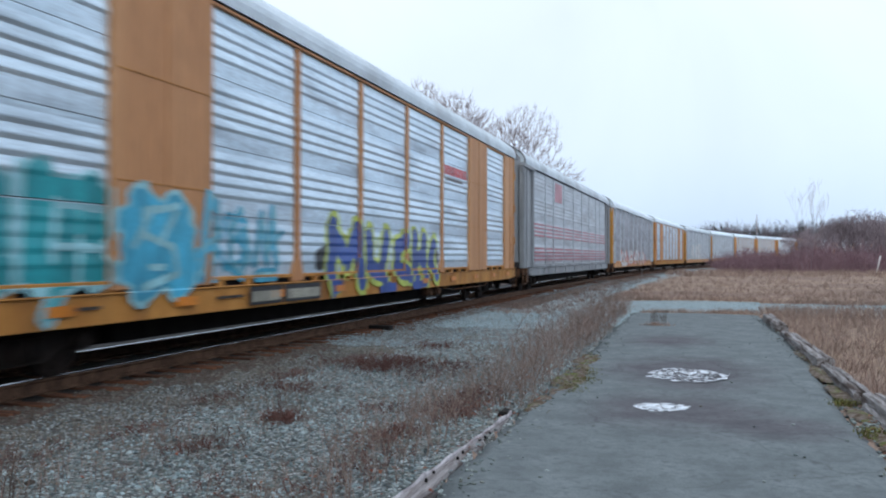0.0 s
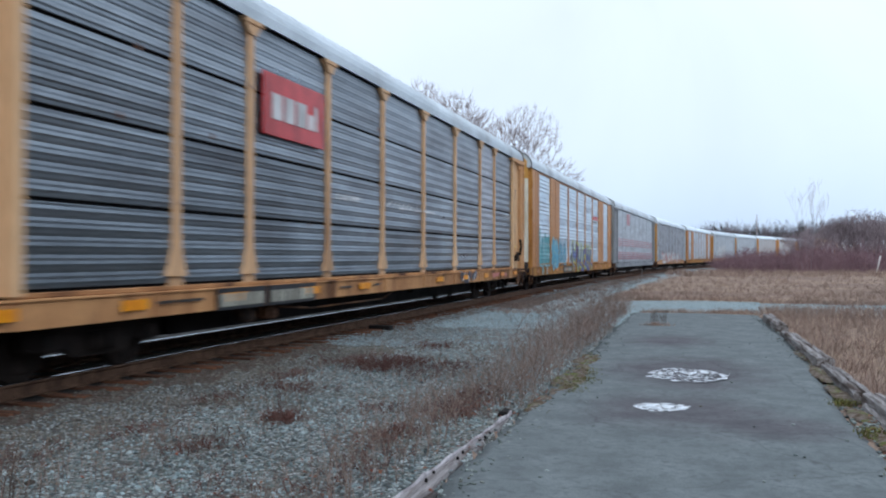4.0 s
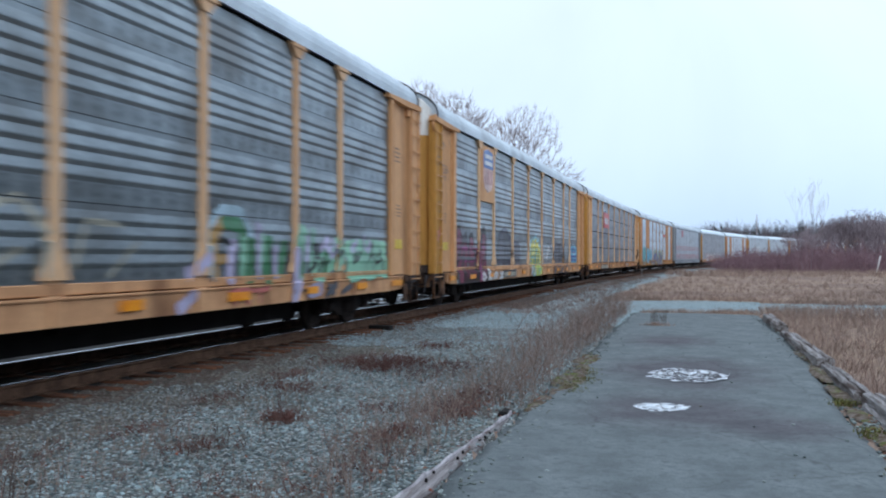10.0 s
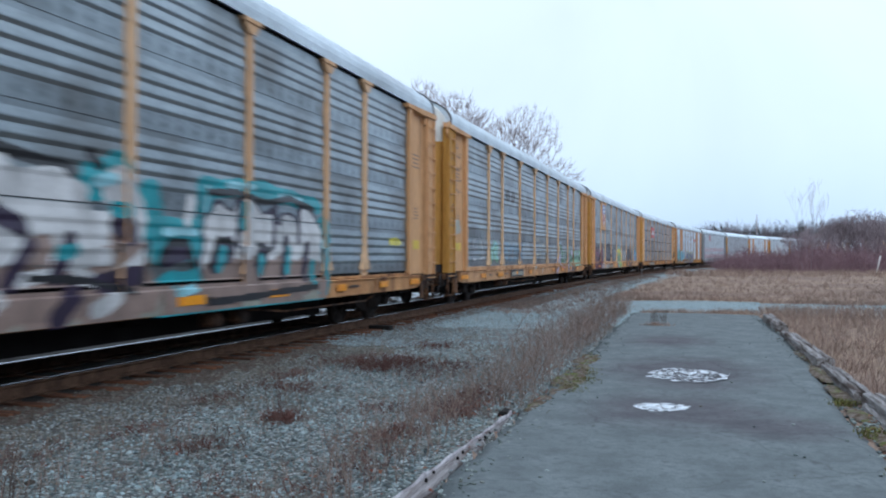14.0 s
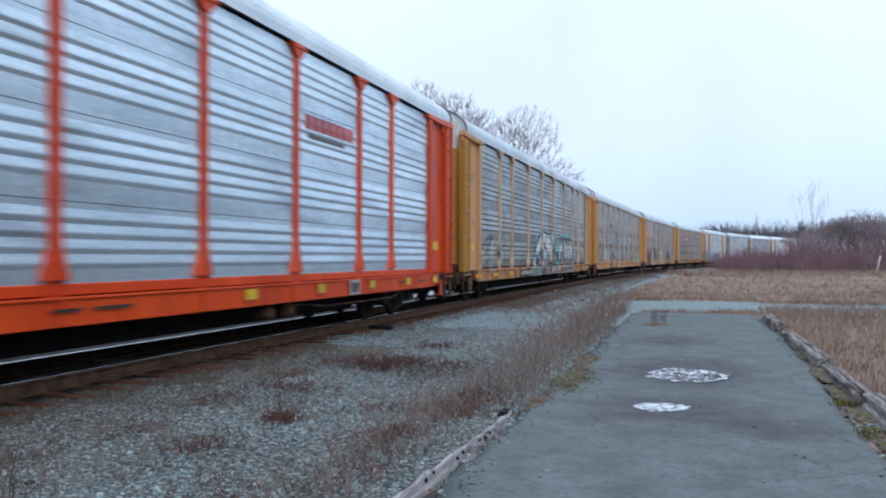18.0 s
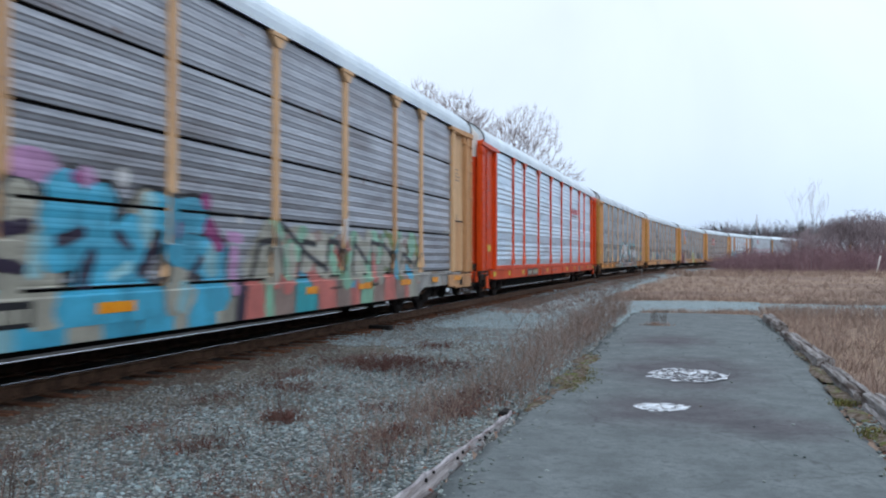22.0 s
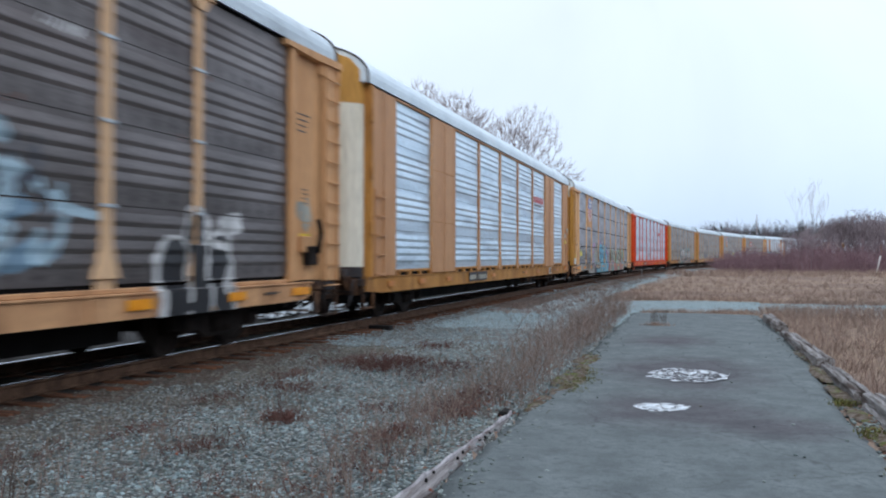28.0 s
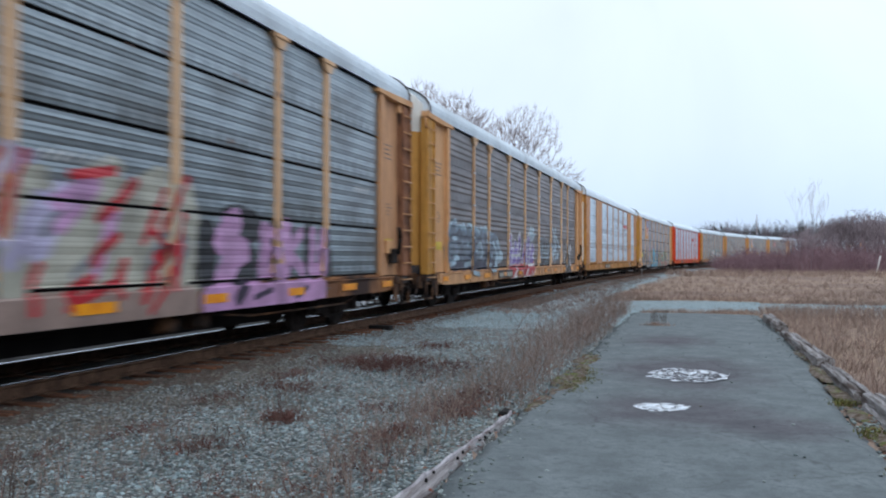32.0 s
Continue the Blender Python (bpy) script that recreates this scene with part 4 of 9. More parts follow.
def wagon(label, zinc=M_GREYZINC, frame_paint=M_YELLOW, end_paint=M_OCHRE, top_paint=M_WHITE, sill_paint=None, roof=M_ROOF, kind="post", relief="saw", near=True, post_paint=None, bay_paint=None, outer_paint=None, posts=True, deep=False, fresh=(), strip=""):
    """One closed car carrier: flat wagon, posts, ribbed sheets, roof, round ends, ladders, couplings and bogies."""
    car = new("autorack_wagon")
    tagged(car, label, "railway wagon", "freight train")
    sill_paint = sill_paint or frame_paint
    part("underframe", tinted("underframe", underframe_mesh, M_UNDER), None, car)
    part("roof", tinted("roof", roof_mesh, roof, 13.44), None, car, "ribbed metal roof")
    bogie(car, -10.05)
    bogie(car, 10.05)
    for x in (-13.46, 13.46):
        part("roof_trim", tinted("roof_trim", roof_trim, M_FOOT), None, car, "dark rolled roof edge").matrix_basis = pose(x, 0, 0)
    bays = list(zip((-END_U,) + POSTS, POSTS + (END_U,)))
    if kind == "door":
        bays = [b for b in bays if not (abs(abs(b[0] + b[1]) / 2 - 8.0) < 0.3)]
    for side, turn in ((-1, 0), (1, 180)):
        m180 = pose(0, 0, 0, 0, 0, turn)

        def fix(name, me, lab=""):
            ob = part(name, me, None, car, lab)
            ob.matrix_basis = m180
            return ob
        fix("side_sill", tinted("sill_" + kind + ("_deep" if deep else ""), sill_mesh, sill_paint, kind, deep))
        fix("bottom_rail", tinted("rail_" + (strip or kind), rail_mesh, sill_paint, strip or kind))
        # Black sheet behind the panels, standing in for the shade in their joints.
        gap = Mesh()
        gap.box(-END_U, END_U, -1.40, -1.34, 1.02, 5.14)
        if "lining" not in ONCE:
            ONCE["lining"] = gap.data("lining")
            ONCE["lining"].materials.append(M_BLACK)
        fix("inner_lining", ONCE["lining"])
        for k, (a, b) in enumerate(bays):
            skin_paint = M_DULLZINC if k in fresh else zinc
            w = b - a - 0.01
            stack = SHEETS[relief] if near and side < 0 else ((1.10, 5.08),)
            for z0, z1 in stack:
                ob = part("panel", sheet_mesh(w, z0, z1, relief, skin_paint), None, car)
                ob.matrix_basis = m180 @ pose((a + b) / 2, -PANEL_Y, z0)
        if kind == "post" and not posts:
            for u in POSTS:
                ob = part("post", tinted("lap_strip", lambda: Mesh().box(-0.05, 0.05, -0.034, 0.0, 1.02, 5.08, 0.005), zinc), None, car)
                ob.matrix_basis = m180 @ pose(u, -PANEL_Y, 0)
        elif kind == "post":
            for u in POSTS:
                ob = part("post", tinted("flared_post", flared_post, post_paint or (M_POST if frame_paint == M_TAN else frame_paint)), None, car)
                ob.matrix_basis = m180 @ pose(u, -PANEL_Y, 0)
        else:
            for u in POSTS:
                if abs(u) < 6:
                    ob = part("post", tinted("plain_post", plain_post, frame_paint), None, car)
                    ob.matrix_basis = m180 @ pose(u, -PANEL_Y, 0)
            for u in (-8.0, 8.0):
                d = Mesh()
                d.box(-1.06, 1.06, -0.07, 0.02, 1.02, 5.06, 0.015)
                if "doorpanel" not in ONCE:
                    ONCE["doorpanel"] = d.data("side_door")
                    ONCE["doorpanel"].materials.append(frame_paint)
                ob = part("side_door", ONCE["doorpanel"], None, car, "flat brown-painted side door")
                ob.matrix_basis = m180 @ pose(u, -PANEL_Y, 0)
                part("door_seam", tinted("door_seam", lambda: Mesh().box(-0.014, 0.014, -0.082, -0.068, 1.05, 5.03), frame_paint), None, ob)
                for z in (2.35, 3.7):
                    part("door_seam", tinted("door_seam_flat", lambda: Mesh().box(-1.0, 1.0, -0.078, -0.068, 0, 0.015), M_AMBER), None, ob).matrix_basis = pose(0, 0, z)
        tr = Mesh()
        tr.box(-END_U, END_U, -1.50, -1.43, 5.05, 5.10, 0.005)
        if kind == "door":
            fix("top_rail", tinted("toprail", lambda: tr, frame_paint))
        for flip in (False, True):
            pick = mirrored if flip else tinted
            if kind == "post":
                fix("end_panel", pick("end_bay", lambda: end_bay(kind), bay_paint or frame_paint))
                # Black strip painted in for the shade of the open gap by the ladder.
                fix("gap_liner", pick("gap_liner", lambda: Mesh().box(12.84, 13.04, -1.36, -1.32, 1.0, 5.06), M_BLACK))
                fix("corner_post", pick("corner_post", corner_post, bay_paint or frame_paint))
                fix("outer_post", pick("outer_post", outer_post, outer_paint or (frame_paint if not flip else end_paint)))
                fix("canopy", pick("canopy", canopy_mesh, frame_paint))
                lad = fix("ladder", pick("ladder", ladder_stiles, outer_paint or (frame_paint if not flip else end_paint)))
                if near and side < 0:
                    for i in range(11):
                        r = part("rung", pick("rung", rung_mesh, frame_paint), None, lad)
                        r.matrix_basis = pose(0, 0, 0.9 + i * 0.385)
            else:
                b = Mesh()
                b.box(END_U, 13.06, -1.50, -1.36, 1.0, 5.10, 0.02)
                b.box(12.45, 12.47, -1.51, -1.50, 1.05, 5.05)
                fix("corner_column", pick("corner_column", lambda: Mesh().box(13.06, 13.22, -1.515, -1.30, 0.98, 5.14, 0.03).box(13.20, 13.27, -1.44, -1.30, 1.0, 5.14, 0.02), M_AMBER), "amber corner column")
                for zc in (1.9, 3.1, 4.3):
                    fix("hinge", pick("hinge" + str(zc), lambda: Mesh().box(13.10, 13.26, -1.54, -1.50, zc, zc + 0.28, 0.01), M_AMBER))
                fix("end_panel", pick("end_bay_flat", lambda: b, frame_paint))
                lad = fix("ladder", pick("grab", lambda: Mesh().box(12.44, 12.50, -1.53, -1.50, 1.0, 2.9).box(12.96, 13.02, -1.53, -1.50, 1.0, 2.9), frame_paint))
                if near and side < 0:
                    for i in range(5):
                        r = part("rung", pick("rung_low", lambda: Mesh().tube((12.46, -1.55, 0), (13.0, -1.55, 0), 0.016, 0.016, 6), frame_paint), None, lad)
                        r.matrix_basis = pose(0, 0, 1.05 + i * 0.42)
            fix("step", pick("stirrup", stirrup_mesh, M_RUSTPAINT))
            fix("end_door", pick("leaf", lambda: door_leaf(1.22, 4.67), end_paint))
            fix("door_foot", pick("leaf_foot", lambda: door_leaf(1.0, 1.215), M_FOOT), "dark grey scuffed door foot")
            if kind == "post":
                fix("end_sill", pick("end_sill", end_sill, M_RUSTPAINT), "rust-stained end of the beam")
                fix("step_bracket", pick("step_bracket", step_bracket, frame_paint if frame_paint == M_ORANGE else M_RUSTPAINT))
            fix("end_beam", pick("end_beam", end_beam, end_paint if end_paint == M_ORANGE else M_RUSTPAINT), "rusty cross beam with a shelf")
            if near:
                fix("end_gear", pick("end_gear", end_gear, M_FOOT), "dark lock boxes and lever")
                fix("brake_hose", pick("brake_hose", lambda: sag(11.6, 12.3, -1.0, 0.60, 0.31), M_BLACK), "slack black air hose")
                fix("brake_hose", pick("brake_hose_long", lambda: sag(12.36, 13.15, -1.02, 0.62, 0.34), M_BLACK), "slack black air hose")
                fix("hose_valve", pick("hose_valve", hose_valve, M_FOOT))
            fix("lock_rod", pick("lock_rod", lock_rod, end_paint))
            fix("end_door_top", pick("leaftop", lambda: door_leaf(4.67, None), top_paint))
        if side < 0:
            part("coupler", tinted("coupler", coupler_mesh, M_BOGIE), None, car)
            part("coupler", mirrored("coupler", coupler_mesh, M_BOGIE), None, car)
    return car


# ------------------------------------------------------------------ markings and sprayed pieces
def skin(u, z, kind, relief):
    """Outer face of the near side at a place along the car: how far it stands from the middle."""
    a = abs(u)
    if z < 0.99:
        return 1.532 if kind == 'door' or a < 12.45 else 1.502
    if a > END_U:
        return 1.538 if a < END_U + 0.19 else ((1.424 if a < 12.96 else 1.503) if kind == "post" else 1.513)
    if kind == "post":
        for p in POSTS:
            if abs(u - p) < (0.08 if z > 1.6 else 0.20):
                return PANEL_Y + (0.054 if z > 1.6 else 0.068)
    else:
        if 6.92 < a < 9.08:
            return PANEL_Y + 0.082
        for p in POSTS:
            if abs(p) < 6 and abs(u - p) < 0.09:
                return PANEL_Y + 0.048
            if abs(p) < 6 and z < 1.42 and abs(u - p) < 0.2:
                return PANEL_Y + 0.048
    return PANEL_Y + RELIEF[relief](z) if z > 1.10 else 1.475


def breaks(u0, u1, kind):
    cut = {u0, u1}
    for p in POSTS:
        for d in (0.08, 0.20, 0.09):
            cut.update((p - d, p + d))
    for e in (END_U, END_U + 0.19, 6.92, 9.08, 12.96):
        cut.update((e, -e))
    return sorted(c for c in cut if u0 <= c <= u1)


def sprayed(car, name, inside, box, material, lift, kind, relief, label=""):
    """Paint on the near side wherever inside(u, z) holds, following the relief of the sheets."""
    u0, u1, z0, z1 = box
    us = np.arange(u0, u1, 0.02)
    step = 1 / 45
    rows = np.arange(0.05 + math.floor((z0 - 0.05) * 45) * step, z1, step)
    cuts = breaks(u0, u1, kind)
    open_gaps = ((1.045, 1.09), (2.02, 2.07), (3.02, 3.07)) if relief == "rib" else ((1.135, 1.15) if kind == "door" else (1.05, 1.095), (2.03, 2.055), (3.03, 3.055))
    v, f = [], []
    U, Z = np.meshgrid(us, rows + step / 2)
    hit = inside(U, Z)
    for j, z in enumerate(rows):
        line = hit[j].astype(int)
        d = np.diff(np.concatenate(([0], line, [0])))
        for a, b in zip(np.nonzero(d == 1)[0], np.nonzero(d == -1)[0]):
            ua, ub = us[a], us[b - 1] + 0.02
            pts = [ua] + [c for c in cuts if ua < c < ub] + [ub]
            for p, q in zip(pts, pts[1:]):
                mid = (p + q) / 2
                yb, yt = skin(mid, z + 0.0005, kind, relief) + lift, skin(mid, z + step - 0.0005, kind, relief) + lift
                if yb < PANEL_Y + 0.045 and any(a < z + step / 2 < b for a, b in open_gaps):
                    continue
                k = len(v)
                v += [(p, -yb, z), (q, -yb, z), (q, -yt, z + step), (p, -yt, z + step)]
                f.append((k, k + 1, k + 2, k + 3))
    if not v:
        return None
    me = bpy.data.meshes.new(name)
    me.from_pydata(v, [], f)
    me.materials.append(material)
    me.update()
    return tagged(part(name, me, None, car, label), kind="stuff")


FORMS = (      # loose spray shapes: hooks, loops, forks and waves that spell nothing
    [[(.15, 0), (.1, .7), (.4, 1), (.8, .85), (.75, .5), (.35, .4)], [(.5, .3), (.9, 0)]],
    [[(.5, 0), (.45, .85)], [(.1, .6), (.45, 1), (.9, .65)], [(.15, .1), (.85, .2)]],
    [[(.5, 1), (.12, .7), (.2, .2), (.6, 0), (.9, .35), (.7, .75), (.4, .6)]],
    [[(.05, .9), (.6, .85), (.2, .45), (.9, .5), (.35, .05), (.95, .0)]],
    [[(.5, 0), (.5, .45), (.1, 1)], [(.5, .45), (.62, .95)], [(.5, .45), (.95, .85)], [(.2, 0), (.85, .05)]],
    [[(0, .2), (.25, .9), (.5, .25), (.75, 1), (1, .2)], [(.1, 0), (.9, 0)]],
    [[(.9, .9), (.3, 1), (.05, .5), (.35, .08), (.85, .2), (.75, .6), (.45, .55)]],
    [[(.15, 0), (.3, 1)], [(.7, 0), (.8, .9)], [(.05, .3), (.95, .55)], [(.3, 1), (.65, .8)]],
    [[(.85, 1), (.3, .85), (.12, .4), (.45, .03), (.95, .12)], [(.45, .5), (.9, .6)]],
)


def strokes(count, u0, u1, z0, z1, lean=0.1, jig=0.06, seed=1):
    """The strokes of each shape of a piece."""
    rnd = random.Random(seed)
    w = (u1 - u0) / count
    out = []
    for i in range(count):
        dz, sc = rnd.uniform(-jig, jig) * (z1 - z0), rnd.uniform(0.9, 1.12)
        letter = []
        for line in rnd.choice(FORMS):
            pts = [(u0 + (i + 0.08 + 0.84 * x + lean * (y - 0.5)) * w, z0 + dz + y * (z1 - z0) * sc) for x, y in line]
            letter += list(zip(pts, pts[1:]))
        out.append(letter)
    return out


def near_stroke(segs, r, wob=0.0):
    def inside(U, Z):
        best = np.full(U.shape, 1e9)
        for (ax, az), (bx, bz) in segs:
            dx, dz = bx - ax, bz - az
            t = np.clip(((U - ax) * dx + (Z - az) * dz) / (dx * dx + dz * dz + 1e-9), 0, 1)
            best = np.minimum(best, np.hypot(U - ax - t * dx, Z - az - t * dz))
        return best < r * (1 + wob * np.sin(U * 7.3 + 2 * np.sin(Z * 9.1)))
    return inside


def cloud(u0, u1, z0, z1, seed=1, n=14, r=(0.25, 0.5)):
    rnd = random.Random(seed)
    blobs = [(rnd.uniform(u0, u1), rnd.uniform(z0, z1), rnd.uniform(*r)) for _ in range(n)]

    def inside(U, Z):
        hit = np.zeros(U.shape, bool)
        for u, z, k in blobs:
            hit |= ((U - u) ** 2 + ((Z - z) * 1.15) ** 2) < k * k
        return hit
    return inside


def tag(car, count, u0, u1, z0, z1, fill, edge, kind="post", relief="saw", weight=0.16, back=None, shine=None, seed=1, label="", lean=0.1):
    """A sprayed piece: a cloud behind, an outline, the filled letters and a highlight."""
    h = z1 - z0
    letters = strokes(count, u0, u1, z0 + 0.1 * h, z0 + 0.88 * h, lean, 0.06, seed)
    box = (u0 - 0.5, u1 + 0.5, max(0.67, z0 - 0.3), z1 + 0.35)
    lab = label or "sprayed graffiti letters"
    if back:
        sprayed(car, "graffiti", cloud(u0, u1, z0 + 0.15 * h, z1 - 0.15 * h, seed + 5, 7 + int(2.5 * (u1 - u0)), (0.2 * h, 0.36 * h)), box, PAINT[back], 0.003, kind, relief, lab)
    for segs in letters:
        if not segs:
            continue
        us = [q[0] for sg in segs for q in sg]
        own = (max(box[0], min(us) - 0.5), min(box[1], max(us) + 0.5), box[2], box[3])
        if edge:
            sprayed(car, "graffiti", near_stroke(segs, weight + 0.07, 0.1), own, PAINT[edge], 0.006, kind, relief, lab)
        sprayed(car, "graffiti", near_stroke(segs, weight, 0.1), own, PAINT[fill], 0.009, kind, relief, lab)
        if shine:
            sh = [((p[0] + 0.04, p[1] + 0.05), (q[0] + 0.04, q[1] + 0.05)) for p, q in segs]
            sprayed(car, "graffiti", near_stroke(sh, weight * 0.28, 0.3), own, PAINT[shine], 0.012, kind, relief, lab)


def daub(car, colour, lines, kind="post", relief="saw", lift=0.006, label="sprayed graffiti", wob=0.12):
    """Sprayed lines: each is a width and the points it runs through."""
    hits, us, zs = [], [], []
    for r, *pts in lines:
        if len(pts) == 1:
            pts = pts * 2
        hits.append(near_stroke(list(zip(pts, pts[1:])), r, wob))
        us += [p[0] + k for p in pts for k in (-r * 1.2, r * 1.2)]
        zs += [p[1] + k for p in pts for k in (-r * 1.2, r * 1.2)]

    def inside(U, Z):
        hit = np.zeros(U.shape, bool)
        for h in hits:
            hit |= h(U, Z)
        return hit
    return sprayed(car, "graffiti", inside, (min(us), max(us), max(0.67, min(zs)), max(zs)), PAINT[colour], lift, kind, relief, label)


def slashes(rnd, count, u0, u1, z0, z1, size, r, tilt=(0.3, 1.2)):
    """Short leaning strokes, some bent."""
    out = []
    for _ in range(count):
        u, z, a, ln = rnd.uniform(u0, u1), rnd.uniform(z0, z1), rnd.uniform(*tilt), rnd.uniform(*size)
        du, dz = ln * math.cos(a) / 2, ln * math.sin(a) / 2
        out.append((rnd.uniform(*r), (u - du, max(0.66, z - dz)), (u + rnd.uniform(-0.1, 0.1), z), (u + du, min(z1 + 0.1, z + dz))))
    return out


def bubble(car, count, u0, u1, z0, z1, fill, rim, dark, seed, kind="post", relief="saw", rimw=0.09, low=None, glint=None, label="rounded bubble graffiti letters"):
    """Fat rounded letters that touch: a rim, the fill, a second tone below, dark cuts between them and glints."""
    rnd = random.Random(seed)
    w = (u1 - u0) / count
    fat = []
    for i in range(count):
        uc, top, bot = u0 + (i + 0.5) * w, z1 - rnd.uniform(0, 0.16) * (z1 - z0), z0 + rnd.uniform(0, 0.06)
        r = min(0.46 * w, 0.3 * (z1 - z0)) * rnd.uniform(0.95, 1.1)
        k = rnd.uniform(-0.12, 0.12) * w
        fat.append((r, (uc - 0.2 * w, bot + r), (uc - 0.16 * w + k, top - r)))
        fat.append((r * 0.92, (uc + 0.22 * w, bot + r), (uc + 0.2 * w + k, top - r * rnd.uniform(1.0, 1.5))))
    if rim:
        daub(car, rim, [(r + rimw, a, b) for r, a, b in fat], kind, relief, 0.003, label)
    daub(car, fill, fat, kind, relief, 0.006, label)
    if low:
        daub(car, low, [(r * 0.98, a, (b[0], a[1] + 0.25 * (b[1] - a[1]))) for r, a, b in fat], kind, relief, 0.008, label)
    if dark:
        cuts = [(0.05, (u0 + i * w + rnd.uniform(-0.05, 0.05), z0 + 0.1), (u0 + i * w + rnd.uniform(-0.15, 0.15), (z0 + z1) / 2), (u0 + i * w, z1 - 0.25)) for i in range(1, count)]
        cuts += [(rnd.uniform(0.06, 0.1), (u0 + (i + 0.5) * w, z0 + rnd.uniform(0.3, 0.5)), (u0 + (i + rnd.uniform(0.35, 0.65)) * w, z0 + rnd.uniform(0.55, 0.8))) for i in range(count)]
        daub(car, dark, cuts, kind, relief, 0.011, label)
    if glint:
        daub(car, glint, [(rnd.uniform(0.03, 0.06), (b[0] - r * 0.5, b[1] - rnd.uniform(0, 0.4)), (b[0] + r * 0.2, b[1] + r * 0.55)) for r, a, b in fat], kind, relief, 0.014, label)


def patchwork(car, colours, u0, u1, z0, z1, size, seed, kind="post", relief="saw", lift=0.004):
    """Slanting sprayed fields side by side."""
    rnd = random.Random(seed)
    u = u0
    fields = {}
    while u < u1:
        w = rnd.uniform(*size)
        fields.setdefault(rnd.choice(colours), []).append((u, min(u1, u + w), rnd.uniform(-0.25, 0.25)))
        u += w
    for c, rows in fields.items():
        def inside(U, Z, rows=rows):
            hit = np.zeros(U.shape, bool)
            for a, b, k in rows:
                hit |= (U > a + k * (Z - z0)) & (U < b + k * (Z - z0)) & (Z < z1)
            return hit
        sprayed(car, "graffiti", inside, (u0 - 0.3, u1 + 0.3, z0, z1), PAINT[c], lift, kind, relief, "patches of sprayed colour along the beam")


def plate(car, name, u0, u1, z0, z1, material, lift=0.012, label="", kind="post", relief="saw"):
    """A flat sign or marking on the near side, standing off the highest face behind it."""
    y = max(skin(u, z, kind, relief) for u in np.linspace(u0, u1, 5) for z in np.linspace(z0, z1, 9)) + lift
    m = Mesh()
    m.box(u0, u1, -y, -y + 0.008, z0, z1)
    return part(name, m, material, car, label)


def sill_marks(car, seed, boards=(), mark=None, size=(0.42, 0.72), tall=0.13):
    """Reflectors, number plates with unreadable bars and small stencils along the beam."""
    rnd = random.Random(seed)
    for u in (-12.05, -9.9, -7.6, -5.1, -2.6, 2.6, 5.1, 7.6, 9.9, 12.0):
        w = rnd.uniform(*size)
        plate(car, "reflector", u - w / 2, u + w / 2, 0.77, 0.77 + tall, mark or M_REFLECT, 0.014)
    for i in range(6):
        u = rnd.uniform(-11, 11)
        plate(car, "stencil", u, u + rnd.uniform(0.3, 0.7), 0.82, 0.86, PAINT["ink"], 0.004)
    for u, w, lo in boards:
        plate(car, "number_board", u, u + w, lo, 0.97, PAINT["black"], 0.010, "black number board")
        n = 4 if w < 1.1 else 6
        for k in range(n):
            a = u + 0.08 + k * (w - 0.14) / n
            plate(car, "number_bar", a, a + (w - 0.14) / n * 0.8, lo + 0.05, 0.89, PAINT["bone"], 0.020)


def bay_marks(car, seed, lead=True):
    """Stencilled lines on the end panels, shown as plain bars, and a label."""
    rnd = random.Random(seed)
    for sgn in (-1, 1):
        a, b = (11.95, 12.8) if sgn > 0 else (-12.8, -11.95)
        for z in (3.95, 3.85, 3.75, 3.65):
            plate(car, "stencil", a + 0.12, b - rnd.uniform(0.15, 0.4), z, z + 0.022, PAINT["ink"], 0.004)
        for z in (2.62, 2.54, 2.46, 2.38):
            plate(car, "stencil", a + 0.3, b - rnd.uniform(0.25, 0.4), z, z + 0.02, PAINT["ink"], 0.004)
        plate(car, "label_plate", a + 0.2, b - 0.2, 1.62, 1.84, PAINT["label"], 0.006, "yellow warning label")


def shield(car, u, kind="post", relief="saw", faded=True):
    """A tan backing board between two posts with a plain blue, white and red shield on it."""
    y = PANEL_Y + 0.065
    m = Mesh()
    m.box(u - 0.84, u + 0.84, -y, -y + 0.06, 3.22, 5.04, 0.01)
    part("sign_board", m, M_TAN, car, "tan sign board")
    out = [(-0.56, 4.86), (-0.62, 4.6), (-0.6, 3.9), (-0.46, 3.68), (0, 3.52), (0.46, 3.68), (0.6, 3.9), (0.62, 4.6), (0.56, 4.86), (0.25, 4.92), (0, 4.98), (-0.25, 4.92)]
    s = Mesh()
    s.extrude([(u + a, b) for a, b in out], 1, -y - 0.012, -y - 0.004)
    sh = part("shield", s, PAINT["signpink"] if faded else PAINT["white"], car, "faded shield emblem")
    t = Mesh()
    t.extrude([(u - 0.61, 4.32), (u + 0.61, 4.32), (u + 0.61, 4.6), (u + 0.55, 4.85), (u, 4.95), (u - 0.55, 4.85), (u - 0.61, 4.6)], 1, -y - 0.022, -y - 0.014)
    part("shield_top", t, PAINT["signblue"], sh)
    for z in (4.42, 4.64):
        b = Mesh()
        b.box(u - 0.46, u + 0.46, -y - 0.030, -y - 0.024, z, z + 0.13)
        part("shield_bar", b, PAINT["white"], sh)
    for k in range(5):
        b = Mesh()
        x = u - 0.42 + k * 0.21
        b.box(x - 0.014, x + 0.014, -y - 0.022, -y - 0.014, 3.80, 4.28)
        part("shield_stripe", b, PAINT["stripe"], sh)


